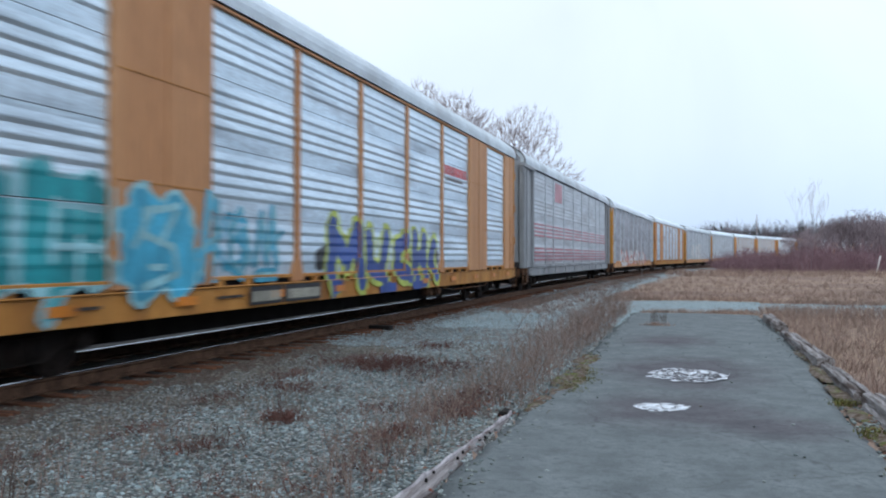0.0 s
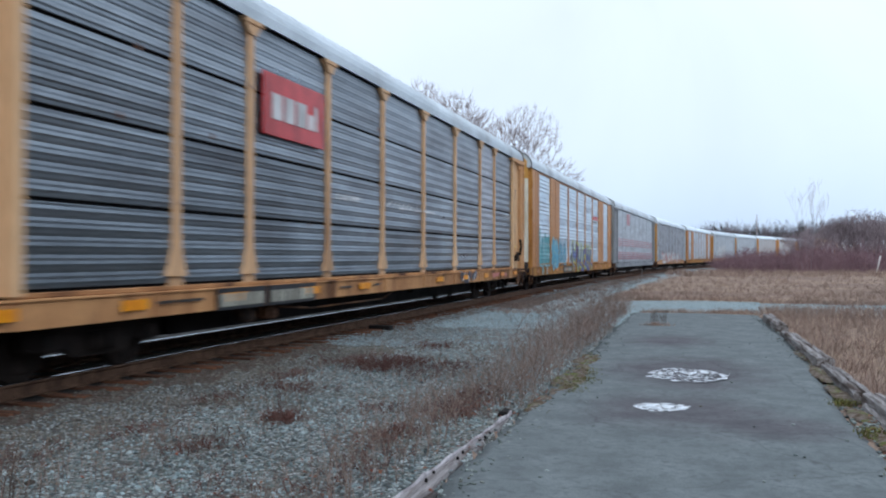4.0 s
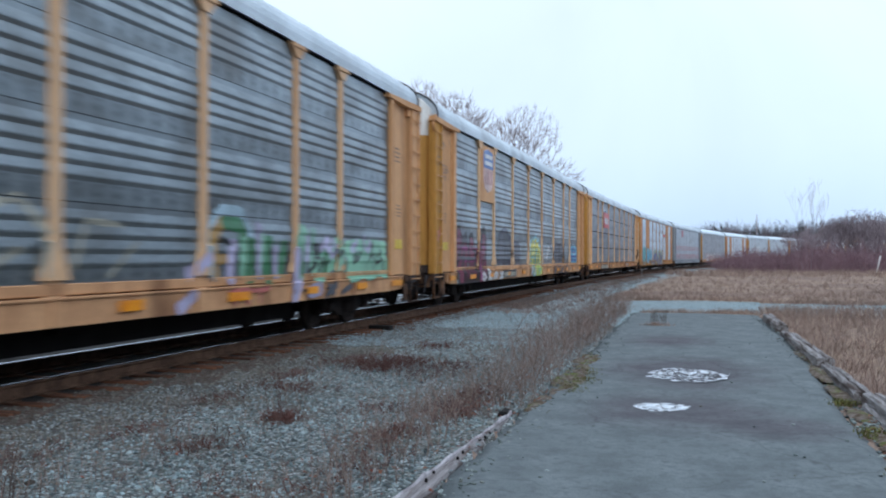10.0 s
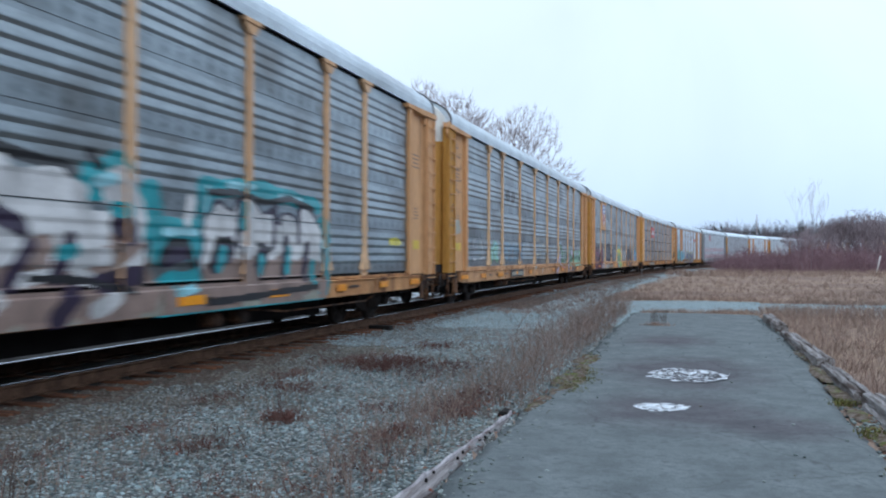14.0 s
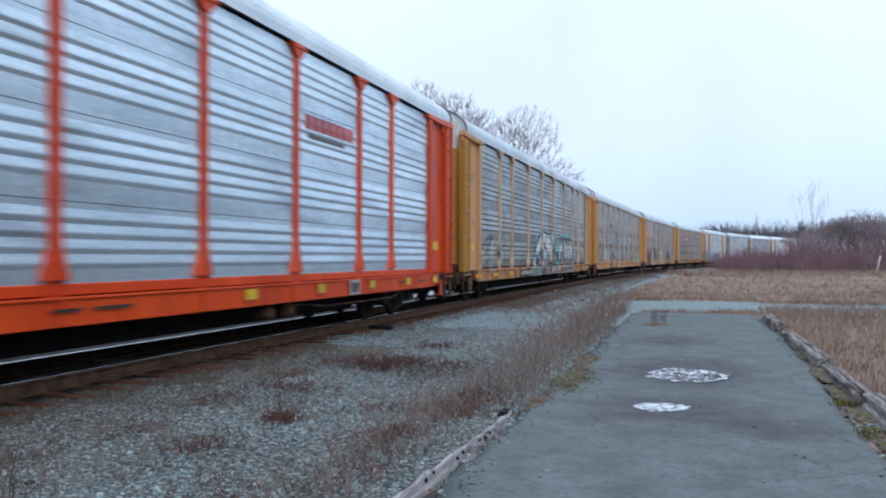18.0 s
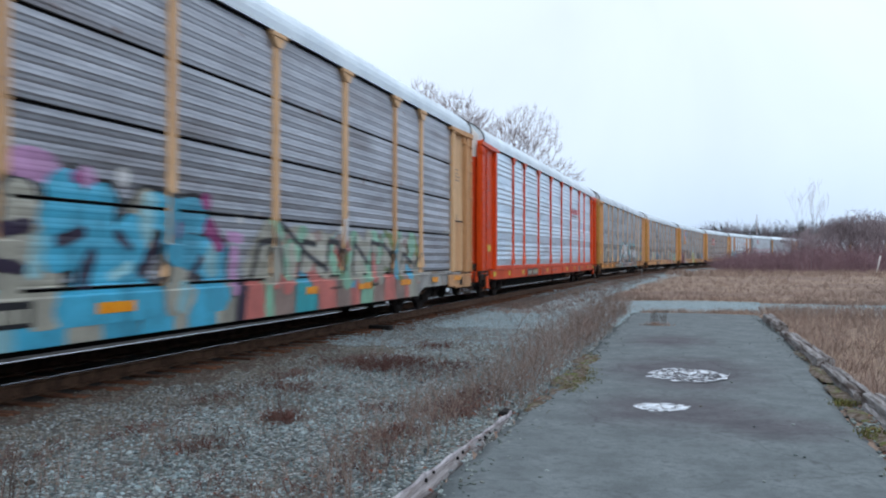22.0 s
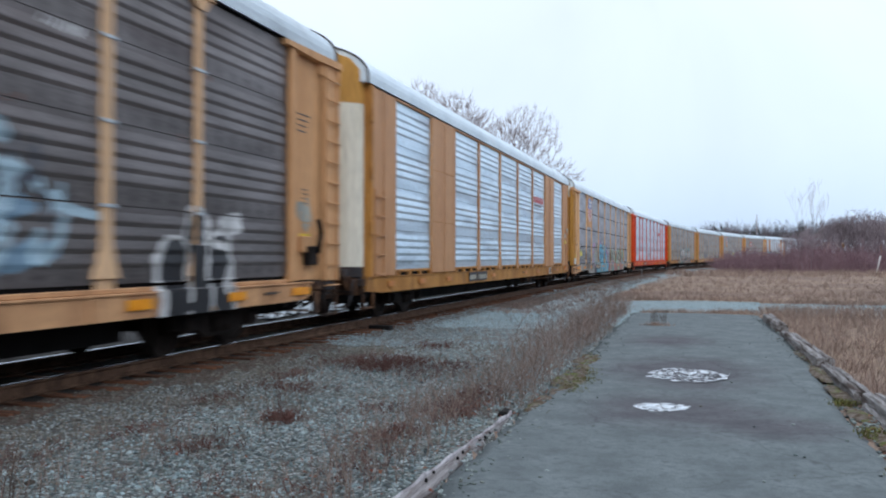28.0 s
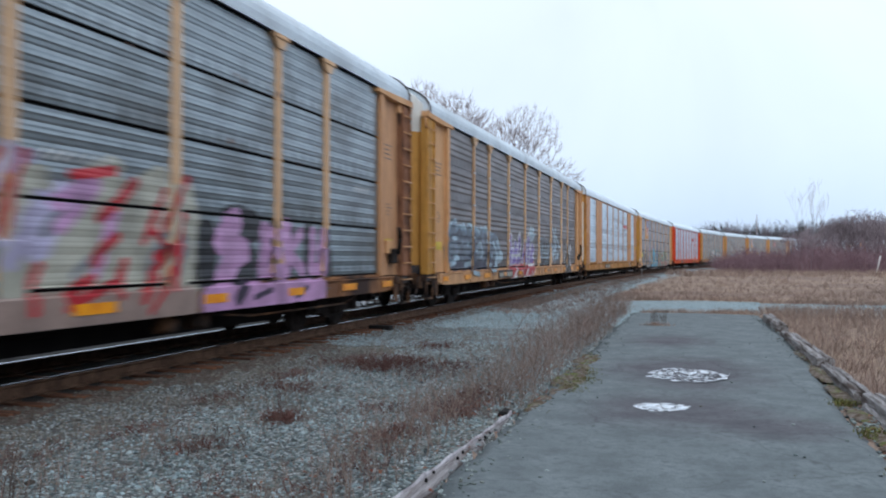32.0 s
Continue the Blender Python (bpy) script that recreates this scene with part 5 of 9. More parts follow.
def red_sign(car, u):
    y = PANEL_Y + 0.05
    m = Mesh()
    m.box(u - 1.12, u + 1.12, -y - 0.03, -y, 3.40, 4.42, 0.01)
    s = part("sign_board", m, PAINT["signred"], car, "red company sign with white marks")
    for k, (a, w, z0, z1) in enumerate(((-0.85, 0.34, 3.68, 4.1), (-0.42, 0.34, 3.68, 4.1), (0.02, 0.36, 3.68, 4.1), (0.45, 0.2, 3.68, 3.95), (0.7, 0.1, 3.68, 4.12))):
        b = Mesh()
        b.box(u + a, u + a + w, -y - 0.042, -y - 0.034, z0, z1)
        part("sign_bar", b, PAINT["white"], s)


def word_marks(car, u0, u1, z, color="signred", kind="post", relief="saw"):
    """A slanting company mark, drawn as plain bars."""
    w = (u1 - u0) / 7
    for k in range(7):
        plate(car, "sign_bar", u0 + k * w, u0 + (k + 0.8) * w, z, z + 0.26, PAINT[color], 0.004, "", kind, relief)
    plate(car, "sign_bar", u0 + 0.1, u1 - 0.5, z - 0.16, z - 0.08, PAINT["ink"], 0.004, "", kind, relief)


def flecks(car, colors, u0, u1, z0, z1, count, seed, kind="post", relief="saw", r=(0.06, 0.2)):
    """Loose sprayed patches round a piece."""
    rnd = random.Random(seed)
    for c in colors:
        sprayed(car, "graffiti", cloud(u0, u1, z0, z1, rnd.randint(0, 999), count, r), (u0 - 0.3, u1 + 0.3, max(0.67, z0 - 0.2), z1 + 0.25), PAINT[c], rnd.uniform(0.0035, 0.0055), kind, relief, "loose spray marks")


def under_gear(car, seed):
    """Pipes, valves and a step below the beam."""
    rnd = random.Random(seed)
    a = rnd.choice((4.4, 5.2, -6.0))
    part("brake_pipe", Mesh().pipe([(a, -1.36, 0.60), (a + 1.2, -1.38, 0.50), (a + 4.8, -1.38, 0.50), (a + 5.4, -1.36, 0.62)], 0.02, 6), M_RUSTPAINT, car, "thin rusty brake pipe")
    for k in range(2):
        u = a - 0.9 + 0.75 * k
        v = part("brake_valve", Mesh().box(u - 0.15, u + 0.15, -1.36, -1.12, 0.40, 0.64, 0.05).tube((u, -1.40, 0.5), (u, -1.34, 0.5), 0.09, 0.07, 10), M_RUSTPAINT, car, "rusty brake valve")


def beam_board(car, u):
    """A small white-edged board with dark fields on the beam."""
    b = part("notice_board", Mesh().box(u - 0.24, u + 0.24, -1.552, -1.536, 0.68, 0.96, 0.004), PAINT["white"], car, "small white-edged notice board")
    for k in (-1, 1):
        part("notice_field", Mesh().box(u + k * 0.1 - 0.08, u + k * 0.1 + 0.08, -1.558, -1.553, 0.72, 0.92), PAINT["black"], b)


def hand_brake(car, u):
    """The dark brake handle and its box on the end panel."""
    hb = part("hand_brake", Mesh().box(u - 0.16, u + 0.2, -1.56, -1.42, 1.28, 1.62, 0.02), M_BOGIE, car, "rusty hand brake")
    part("brake_lever", Mesh().pipe([(u + 0.1, -1.6, 1.5), (u + 0.18, -1.62, 1.85), (u + 0.1, -1.6, 2.1)], 0.05, 6), M_UNDER, hb)
    part("brake_box", Mesh().box(u - 0.35, u + 0.05, -1.50, -1.42, 1.5, 1.8, 0.02), M_TAN, hb)


def end_slots(car, zs, lead=False):
    """Dark slots in the end door: black slabs painted in for their inner shade."""
    sg = 1 if lead else -1
    for z in zs:
        face = [(sg * 13.652, -1.078), (sg * 13.822, -0.663), (sg * 13.802, -0.655), (sg * 13.632, -1.070)]
        part("slot", Mesh().extrude(face, 2, z, z + 0.15), M_BLACK, car)


def low_hatch(car, u0, u1, z0, z1, paint_mat):
    """A recessed hatch in the end panel with a dark head."""
    h = part("hatch", Mesh().box(u0, u1, -1.445, -1.42, z0, z1, 0.006), paint_mat, car)
    part("hatch_head", Mesh().box(u0 - 0.05, u1 + 0.05, -1.47, -1.42, z1, z1 + 0.04, 0.006), M_FOOT, h)


# ------------------------------------------------------------------ ground, platform, road
Z_YARD, Z_PLAT = -0.27, -0.15
ROAD = (26.6, 33.6)                # the gravel road that crosses behind the platform


def rough(x, y, scale, seed=0.0):
    return noise.noise(Vector((x / scale + seed, y / scale - seed, seed)))


def line_offset(x, y):
    """Roughly how far a place lies to the right of the rails, and how far along."""
    i = np.argmin((LINE_X[::4] - x) ** 2 + (LINE_Y[::4] - y) ** 2) * 4
    th = LINE_TH[i]
    dx, dy = x - LINE_X[i], y - LINE_Y[i]
    return dx * math.cos(th) - dy * math.sin(th), LINE_S[i] + dx * math.sin(th) + dy * math.cos(th)


def is_gravel(s, n, x, y):
    wob = 0.5 * rough(x, y, 1.7, 3.0) + 0.9 * rough(x, y, 5.0, 7.0)
    if n < 4.6 + wob * 0.8:
        return n > -6 + wob
    if ROAD[0] + wob * 0.5 < s < ROAD[1] + wob * 0.6 + 0.06 * max(0, n - 8):
        return True
    return n < 6.5 + 0.2 * wob and s < 28


def ground_height(x, y):
    n, s = line_offset(x, y)
    g = float(grade(s))
    a = abs(n)
    z = Z_YARD + 0.05 * rough(x, y, 3.0, 1.0) + 0.02 * rough(x, y, 0.7, 2.0)
    if a < 2.6:
        z = -0.205 + (0.02 if a < 0.7 else 0.0) - 0.12 * max(0, (a - 1.3) / 1.3) ** 1.2 + 0.012 * rough(x, y, 0.4)
    if 5.3 < n < 6.45 and s < 25:
        z += 0.10 * min(1, (n - 5.3) / 0.7)
    elif 9.4 < n <= 10.2 and s < 14.5:
        z += 0.075
    elif 6.45 <= n <= 9.8 and s < 24.4:
        z -= 0.12
    elif 9.8 < n <= 10.2 and s < 25:
        z += 0.09
    if n > 10.2:
        z -= 0.05 + 0.10 * min(1, (n - 10.2) / 6) * (1 if s < 25 else 0)
    fade = max(0.0, 1 - max(0, a - 3) / 60)
    return z + g * (fade if a > 3 else 1)


def axis_steps(fine_lo, fine_hi, step, far_lo, far_hi):
    out = list(np.arange(fine_lo, fine_hi, step))
    d, p = step, fine_hi
    while p < far_hi:
        out.append(p)
        d *= 1.17
        p += d
    out.append(far_hi)
    d, p = step, fine_lo
    while p > far_lo:
        d *= 1.17
        p -= d
        out.insert(0, max(p, far_lo))
    return out


def build_ground():
    xs = axis_steps(-9, 17, 0.22, -2200, 2400)
    ys = axis_steps(2, 40, 0.22, -1200, 3500)
    v, f, mi = [], [], []
    for y in ys:
        for x in xs:
            v.append((x, y, ground_height(x, y)))
    w = len(xs)
    for j in range(len(ys) - 1):
        for i in range(w - 1):
            f.append((j * w + i, j * w + i + 1, (j + 1) * w + i + 1, (j + 1) * w + i))
            x, y = (xs[i] + xs[i + 1]) / 2, (ys[j] + ys[j + 1]) / 2
            n, s = line_offset(x, y)
            # Slot 2 runs under and beyond the train, painting its shade on the ground.
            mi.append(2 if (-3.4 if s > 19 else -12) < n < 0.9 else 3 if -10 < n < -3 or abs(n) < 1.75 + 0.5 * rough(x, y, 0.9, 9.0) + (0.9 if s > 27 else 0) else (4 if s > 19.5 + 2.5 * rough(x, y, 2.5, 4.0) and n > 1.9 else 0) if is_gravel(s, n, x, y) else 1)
    me = bpy.data.meshes.new("ground")
    me.from_pydata(v, [], f)
    me.materials.append(M_GRAVEL)
    for extra in (M_EARTH, M_OILSHADE, M_RUSTY, M_ROAD):
        me.materials.append(extra)
    me.polygons.foreach_set("material_index", mi)
    me.polygons.foreach_set("use_smooth", [True] * len(f))
    me.update()
    tagged(new("ground", me), "grey gravel yard and brown dry grassland", "ground", kind="structure")


build_ground()


def platform():
    """The worn asphalt strip: crumbled edges, a slight crown and shallow hollows."""
    rows, rnd = [], random.Random(4)
    ss = np.arange(-8, 24.6, 0.3)
    for s in ss:
        a = 6.42 + 0.10 * rough(s, 0, 1.1, 5) + 0.05 * rough(s, 0, 0.35, 8)
        if 11.0 < s < 13.6:
            a += 0.16
        b = 9.86 + 0.08 * rough(s, 9, 0.9, 6) - 0.26 * max(0.0, min(1.0, (14.5 - s) / 5.0)) - 0.06 * abs(rough(s, 5, 0.3, 3))
        end = 0.25 * rough(0, s, 0.8)
        row = []
        for k in range(25):
            n = a + (b - a) * k / 24
            x, y = sn(s, n)
            z = Z_PLAT + 0.012 * rough(x, y, 1.6, 4) + 0.012 * math.sin(math.pi * k / 24)
            for hs, hn, r, dep in HOLLOWS:
                d = math.hypot((s - hs) / r[0], (n - hn) / r[1])
                if d < 1.6:
                    z -= dep * max(0, 1 - (d / 1.6) ** 2)
            if k in (0, 24):
                z -= 0.03
            row.append((x, y, z))
        rows.append([(row[0][0], row[0][1], -0.4)] + row + [(row[-1][0], row[-1][1], -0.4)])
    m = Mesh()
    m.sheet(rows, True)
    for r in (rows[0], rows[-1]):
        m.add(list(r), [tuple(range(len(r)))])
    me = m.data("platform")
    me.materials.append(M_ASPHALT)
    tagged(new("platform", me), "cracked grey asphalt platform beside the track", "platform", kind="structure")


HOLLOWS = [(11.6, 8.03, (0.9, 0.8), 0.02), (9.05, 7.77, (0.6, 0.6), 0.02)]
platform()

# standing water with ice in the hollows
M_ICE = surface("pale_ice", lin(222, 230, 238), lin(178, 188, 198), 0.4, 0, 16, 50, (0.4, 0.6), 0.5, dirt=lin(124, 124, 130), dirt_scale=9, dirt_mix=(0.54, 0.62))


def ice_patch(s0, n0, rs, rn, seed, step, label):
    """Broken white ice: a thin ragged crust, pierced and uneven."""
    m = Mesh()
    ks, kn = int(1.4 * rs / step), int(1.4 * rn / step)
    idx, v, f = {}, [], []
    for i in range(-ks, ks + 1):
        for j in range(-kn, kn + 1):
            s, n = s0 + i * step, n0 + j * step
            a = math.atan2(i / max(1, ks), j / max(1, kn))
            q = math.hypot(i * step / rs, j * step / rn)
            if q < 1 + 0.35 * rough(s, n, 0.22, seed) and rough(s, n, 0.05, seed + 3) > (-0.42 if rs < 0.4 else -0.35 if q > 0.86 else -0.12 + 0.5 * rough(s, n, 0.3, seed)):
                x, y = sn(s + step * 0.4 * rough(s, n, 0.03, 1.0), n + step * 0.4 * rough(s, n, 0.03, 2.0))
                idx[(i, j)] = len(v)
                v.append((x, y, Z_PLAT + 0.006 + 0.003 * rough(s, n, 0.06, 6.0)))
    for (i, j), k in idx.items():
        if (i + 1, j) in idx and (i, j + 1) in idx and (i + 1, j + 1) in idx:
            f.append((k, idx[(i + 1, j)], idx[(i + 1, j + 1)], idx[(i, j + 1)]))
    m.add(v, f)
    ob = new("ice_patch", m.data("ice_patch"))
    ob.data.materials.append(M_ICE)
    tagged(ob, label, "ice", "ice patches")
    return ob


def old_snow():
    """Ragged remains of snow lying along the far side of the rails."""
    m, idx, v, f = Mesh(), {}, [], []
    step = 0.16
    for i in range(160):
        for j in range(30):
            s, n = 19.5 + i * step, -2.7 - j * step
            x, y = sn(s, n)
            deep = 0.18 + rough(x, y, 1.3, 14.0) + 0.5 * rough(x, y, 0.4, 15.0)
            if deep > 0:
                idx[(i, j)] = len(v)
                v.append((x, y, ground_height(x, y) + 0.008 + 0.11 * min(1.0, deep)))
    for (i, j), k in idx.items():
        if (i + 1, j) in idx and (i, j + 1) in idx and (i + 1, j + 1) in idx:
            f.append((k, idx[(i, j + 1)], idx[(i + 1, j + 1)], idx[(i + 1, j)]))
    m.add(v, f)
    ob = new("old_snow", m.data("old_snow"))
    ob.data.materials.append(M_SNOW)
    tagged(ob, "patchy old grey-white snow beyond the rails", "snow", kind="stuff")


M_SNOW = surface("old_snow", lin(184, 194, 201), lin(152, 161, 168), 0.7, 0, 3, 40, (0.4, 0.6), 0.3, dirt=lin(128, 128, 130), dirt_scale=2.5, dirt_mix=(0.55, 0.7))
old_snow()

for args in ((11.6, 8.03, 0.66, 0.50, 3.1, 0.022, "white broken ice in a hollow of the asphalt"), (9.05, 7.79, 0.28, 0.28, 5.2, 0.018, "small white ice patch on the asphalt"),
             (16.2, 7.62, 0.16, 0.17, 8.2, 0.03, "thin white ice sliver on the asphalt")):
    ice_patch(*args)

# ------------------------------------------------------------------ rails and sleepers
RAIL = [(-0.07, -0.172), (0.07, -0.172), (0.07, -0.155), (0.012, -0.135), (0.010, -0.05), (0.036, -0.034), (0.036, -0.006), (0.028, 0.0), (-0.028, 0.0), (-0.036, -0.006), (-0.036, -0.034), (-0.010, -0.05), (-0.012, -0.135), (-0.07, -0.155)]
track = new("railway_track")
tagged(track, "rusty rails on weathered wooden sleepers in grey ballast", "railway track", kind="structure")


def rail(side):
    m = Mesh()
    ss = list(np.arange(-60, 120, 1.5)) + list(np.arange(120, 520, 6.0))
    rows = []
    for s in ss:
        x, y = on_line(s, side * 0.755)
        th, g = heading(s), float(grade(s))
        row = [(float(x) + a * math.cos(th), float(y) - a * math.sin(th), z + g) for a, z in RAIL]
        rows.append(row + [row[0]])
    m.sheet(rows)
    me = m.data("rail")
    me.materials.append(M_RAIL_SIDE)
    me.materials.append(M_RAIL_TOP)
    w = len(RAIL)
    for i, poly in enumerate(me.polygons):
        if i % w in (6, 7, 8):
            poly.material_index = 1
    part("rail", me, None, track, "rusted rail with a polished head")


rail(-1)
rail(1)


def sleepers():
    rnd = random.Random(11)
    shapes = []
    for k in range(4):
        m = Mesh()
        m.box(-1.38, 1.38, -0.115, 0.115, -0.18, 0.0, 0.012)
        me = m.data("sleeper")
        for v in me.vertices:
            v.co += Vector((rnd.uniform(-0.02, 0.02), rnd.uniform(-0.008, 0.008), rnd.uniform(-0.008, 0.006)))
        me.materials.append(M_TIE)
        shapes.append(me)
    plates = Mesh()
    for sx in (-0.755, 0.755):
        plates.box(sx - 0.14, sx + 0.14, -0.09, 0.09, -0.001, 0.012, 0.003)
    plate_me = plates.data("tie_plate")
    plate_me.materials.append(M_RAIL_SIDE)
    far = Mesh()
    for i, s in enumerate(np.arange(-6.0, 240.0, 0.54)):
        s = s + rnd.uniform(-0.03, 0.03)
        x, y = on_line(s, rnd.uniform(-0.05, 0.05))
        th = heading(s)
        pm = Matrix.Translation((float(x), float(y), -0.185 + float(grade(s)) + rnd.uniform(-0.006, 0.003))) @ pose(0, 0, 0, 0, 0, -math.degrees(th) + rnd.uniform(-1.5, 1.5))
        if s < 70:
            ob = part("sleeper", shapes[i % 4], None, track)
            ob.matrix_basis = pm
            part("tie_plate", plate_me, None, ob)
        else:
            b = Mesh().box(-1.3, 1.3, -0.115, 0.115, -0.18, 0.0)
            far.add([pm @ Vector(p) for p in b.v], b.f)
    me = far.data("far_sleepers")
    me.materials.append(M_TIE)
    tagged(part("far_sleepers", me, None, track), kind="stuff")


# ------------------------------------------------------------------ loose stone
def stone_shapes(count, seed):
    rnd = random.Random(seed)
    out = []
    for _ in range(count):
        pts = []
        for i in range(3):
            z = (-0.6, 0.15, 0.75)[i]
            r = (0.75, 1.0, 0.5)[i]
            k = (4, 5, 3)[i]
            a0 = rnd.uniform(0, 6)
            for j in range(k):
                a = a0 + 2 * math.pi * j / k
                q = rnd.uniform(0.75, 1.25)
                pts.append((r * q * math.cos(a), r * q * math.sin(a) * rnd.uniform(0.6, 1.0), z * rnd.uniform(0.7, 1.2)))
        bm = bmesh.new()
        for p in pts:
            bm.verts.new(p)
        bmesh.ops.convex_hull(bm, input=bm.verts)
        loose = [v for v in bm.verts if not v.link_faces]
        bmesh.ops.delete(bm, geom=loose, context="VERTS")
        bmesh.ops.triangulate(bm, faces=bm.faces)
        bm.verts.index_update()
        out.append((np.array([v.co[:] for v in bm.verts]), np.array([[v.index for v in f.verts] for f in bm.faces])))
        bm.free()
    return out


def scatter_stones(name, places, sizes, label, seed, mat=None):
    """Places: x, y, z; one joined mesh of small angular stones."""
    rng = np.random.default_rng(seed)
    shapes = stone_shapes(14, seed)
    V, F, k = [], [], 0
    pick = rng.integers(0, len(shapes), len(places))
    turn = rng.uniform(0, 6.28, len(places))
    tilt = rng.uniform(-0.5, 0.5, len(places))
    for (x, y, z), r, i, a, b in zip(places, sizes, pick, turn, tilt):
        v, f = shapes[i]
        ca, sa, cb, sb = math.cos(a), math.sin(a), math.cos(b), math.sin(b)
        px, py, pz = v[:, 0], v[:, 1] * cb - v[:, 2] * sb, v[:, 1] * sb + v[:, 2] * cb
        V.append(np.column_stack((px * ca - py * sa, px * sa + py * ca, pz * 0.55)) * r + (x, y, z))
        F.append(f + k)
        k += len(v)
    me = as_data(name, np.concatenate(V), np.concatenate(F), mat or M_STONE)
    tagged(new(name, me), label, "gravel", kind="stuff")


def gravel():
    rng = np.random.default_rng(5)
    kinds = {"clean": ([], []), "dirty": ([], []), "pale": ([], [])}

    def strew(count, s0, s1, n0, n1, r0, r1, power):
        s = s0 + (s1 - s0) * rng.random(count) ** power
        n = rng.uniform(n0, n1, count)
        for a, b in zip(s, n):
            x, y = sn(a, b)
            rr = rng.uniform(r0, r1) * (1.7 if rng.random() < 0.03 else 1)
            drift = rough(x, y, 1.3, 7.0)
            k = "pale" if a + 2.5 * drift > 15.5 else ("dirty" if b + 0.9 * drift < 2.9 + 0.3 * rng.normal() else "clean")
            kinds[k][0].append((x, y, ground_height(x, y) + rr * 0.15))
            kinds[k][1].append(rr)
    strew(31000, 3.0, 16.0, 1.0, 6.4, 0.007, 0.023, 1.3)
    strew(9000, -7.0, 3.0, 1.0, 6.4, 0.009, 0.024, 1.0)
    strew(1500, 3.0, 14.0, 1.2, 6.3, 0.020, 0.032, 1.2)
    strew(11000, 13.0, 27.0, 1.2, 6.2, 0.010, 0.024, 1.1)
    strew(900, 26.8, 34.0, 5.0, 22.0, 0.010, 0.024, 1.0)
    strew(1800, 34.0, 60.0, 1.5, 4.8, 0.02, 0.045, 1.0)
    for (k, (places, sizes)), mat, lab in zip(kinds.items(), (M_STONE, M_DIRTYSTONE, M_PALESTONE), ("loose grey crushed stone beside the track", "dirty brown-grey ballast stone along the rail", "pale packed crushed stone towards the road")):
        scatter_stones("loose_gravel", places, sizes, lab, 21, mat)
    places, sizes = [], []
    for _ in range(820):
        s = 4.5 + 19.5 * rng.random() ** 1.5
        n = 6.45 + abs(rng.normal(0, 0.14)) if rng.random() < 0.45 else 9.86 - abs(rng.normal(0, 0.14))
        x, y = sn(s, n)
        loose = n > 9.5 and s < 14.0
        places.append((x, y, ground_height(x, y) + 0.012 if loose else Z_PLAT + 0.008))
        sizes.append(rng.uniform(0.012, 0.036) if loose else rng.uniform(0.008, 0.026))
    for _ in range(420):
        x, y = sn(4.5 + 9.0 * rng.random(), rng.uniform(9.52, 9.9))
        places.append((x, y, ground_height(x, y) + 0.012))
        sizes.append(rng.uniform(0.010, 0.034))
    for _ in range(130):
        x, y = sn(rng.uniform(5, 24), rng.uniform(6.5, 9.8))
        places.append((x, y, Z_PLAT + 0.012))
        sizes.append(rng.uniform(0.008, 0.022))
    scatter_stones("platform_crumbs", places, sizes, "crumbled asphalt and pebbles on the platform", 22, M_CRUMB)


gravel()


# ------------------------------------------------------------------ timber edging
ALONG = pose(0, 0, 0, 0, 0, -math.degrees(HEAD0))


def beam(s0, n0, s1, n1, w, h, z, seed, label, mat=None, wear=1.0):
    """A weathered, cracked timber laid along the ground."""
    rnd = random.Random(seed)
    m = Mesh()
    k = max(5, int((s1 - s0) / 0.45))
    rows = []
    for i in range(k + 1):
        t = i / k
        s, n = s0 + (s1 - s0) * t, n0 + (n1 - n0) * t + 0.012 * wear * rnd.uniform(-1, 1)
        dz = 0.012 * wear * rnd.uniform(-1, 1)
        sec = [(-w / 2, -h), (-w / 2, 0.0 - 0.02), (-w / 2 + 0.03, 0.0), (-0.02, 0.0), (0.0, -0.02 - 0.05 * rnd.random()), (0.02, 0.0), (w / 2 - 0.03, 0.0), (w / 2, -0.03), (w / 2, -h)]
        row = []
        for a, b in sec:
            x, y = sn(s, n + a + 0.006 * rnd.uniform(-1, 1))
            row.append((x, y, z + b + dz + 0.008 * wear * rnd.uniform(-1, 1) * (1 if b > -h else 0)))
        rows.append(row)
    m.sheet(rows)
    for r in (rows[0], rows[-1]):
        m.add(list(r), [tuple(range(len(r)))])
    ob = new("edge_timber", m.data("edge_timber"))
    ob.data.materials.append(mat or M_TIMBER)
    ob.data.transform(ALONG.inverted())
    ob.matrix_basis = ALONG
    tagged(ob, label, "timber", "platform edge timbers")
    return ob


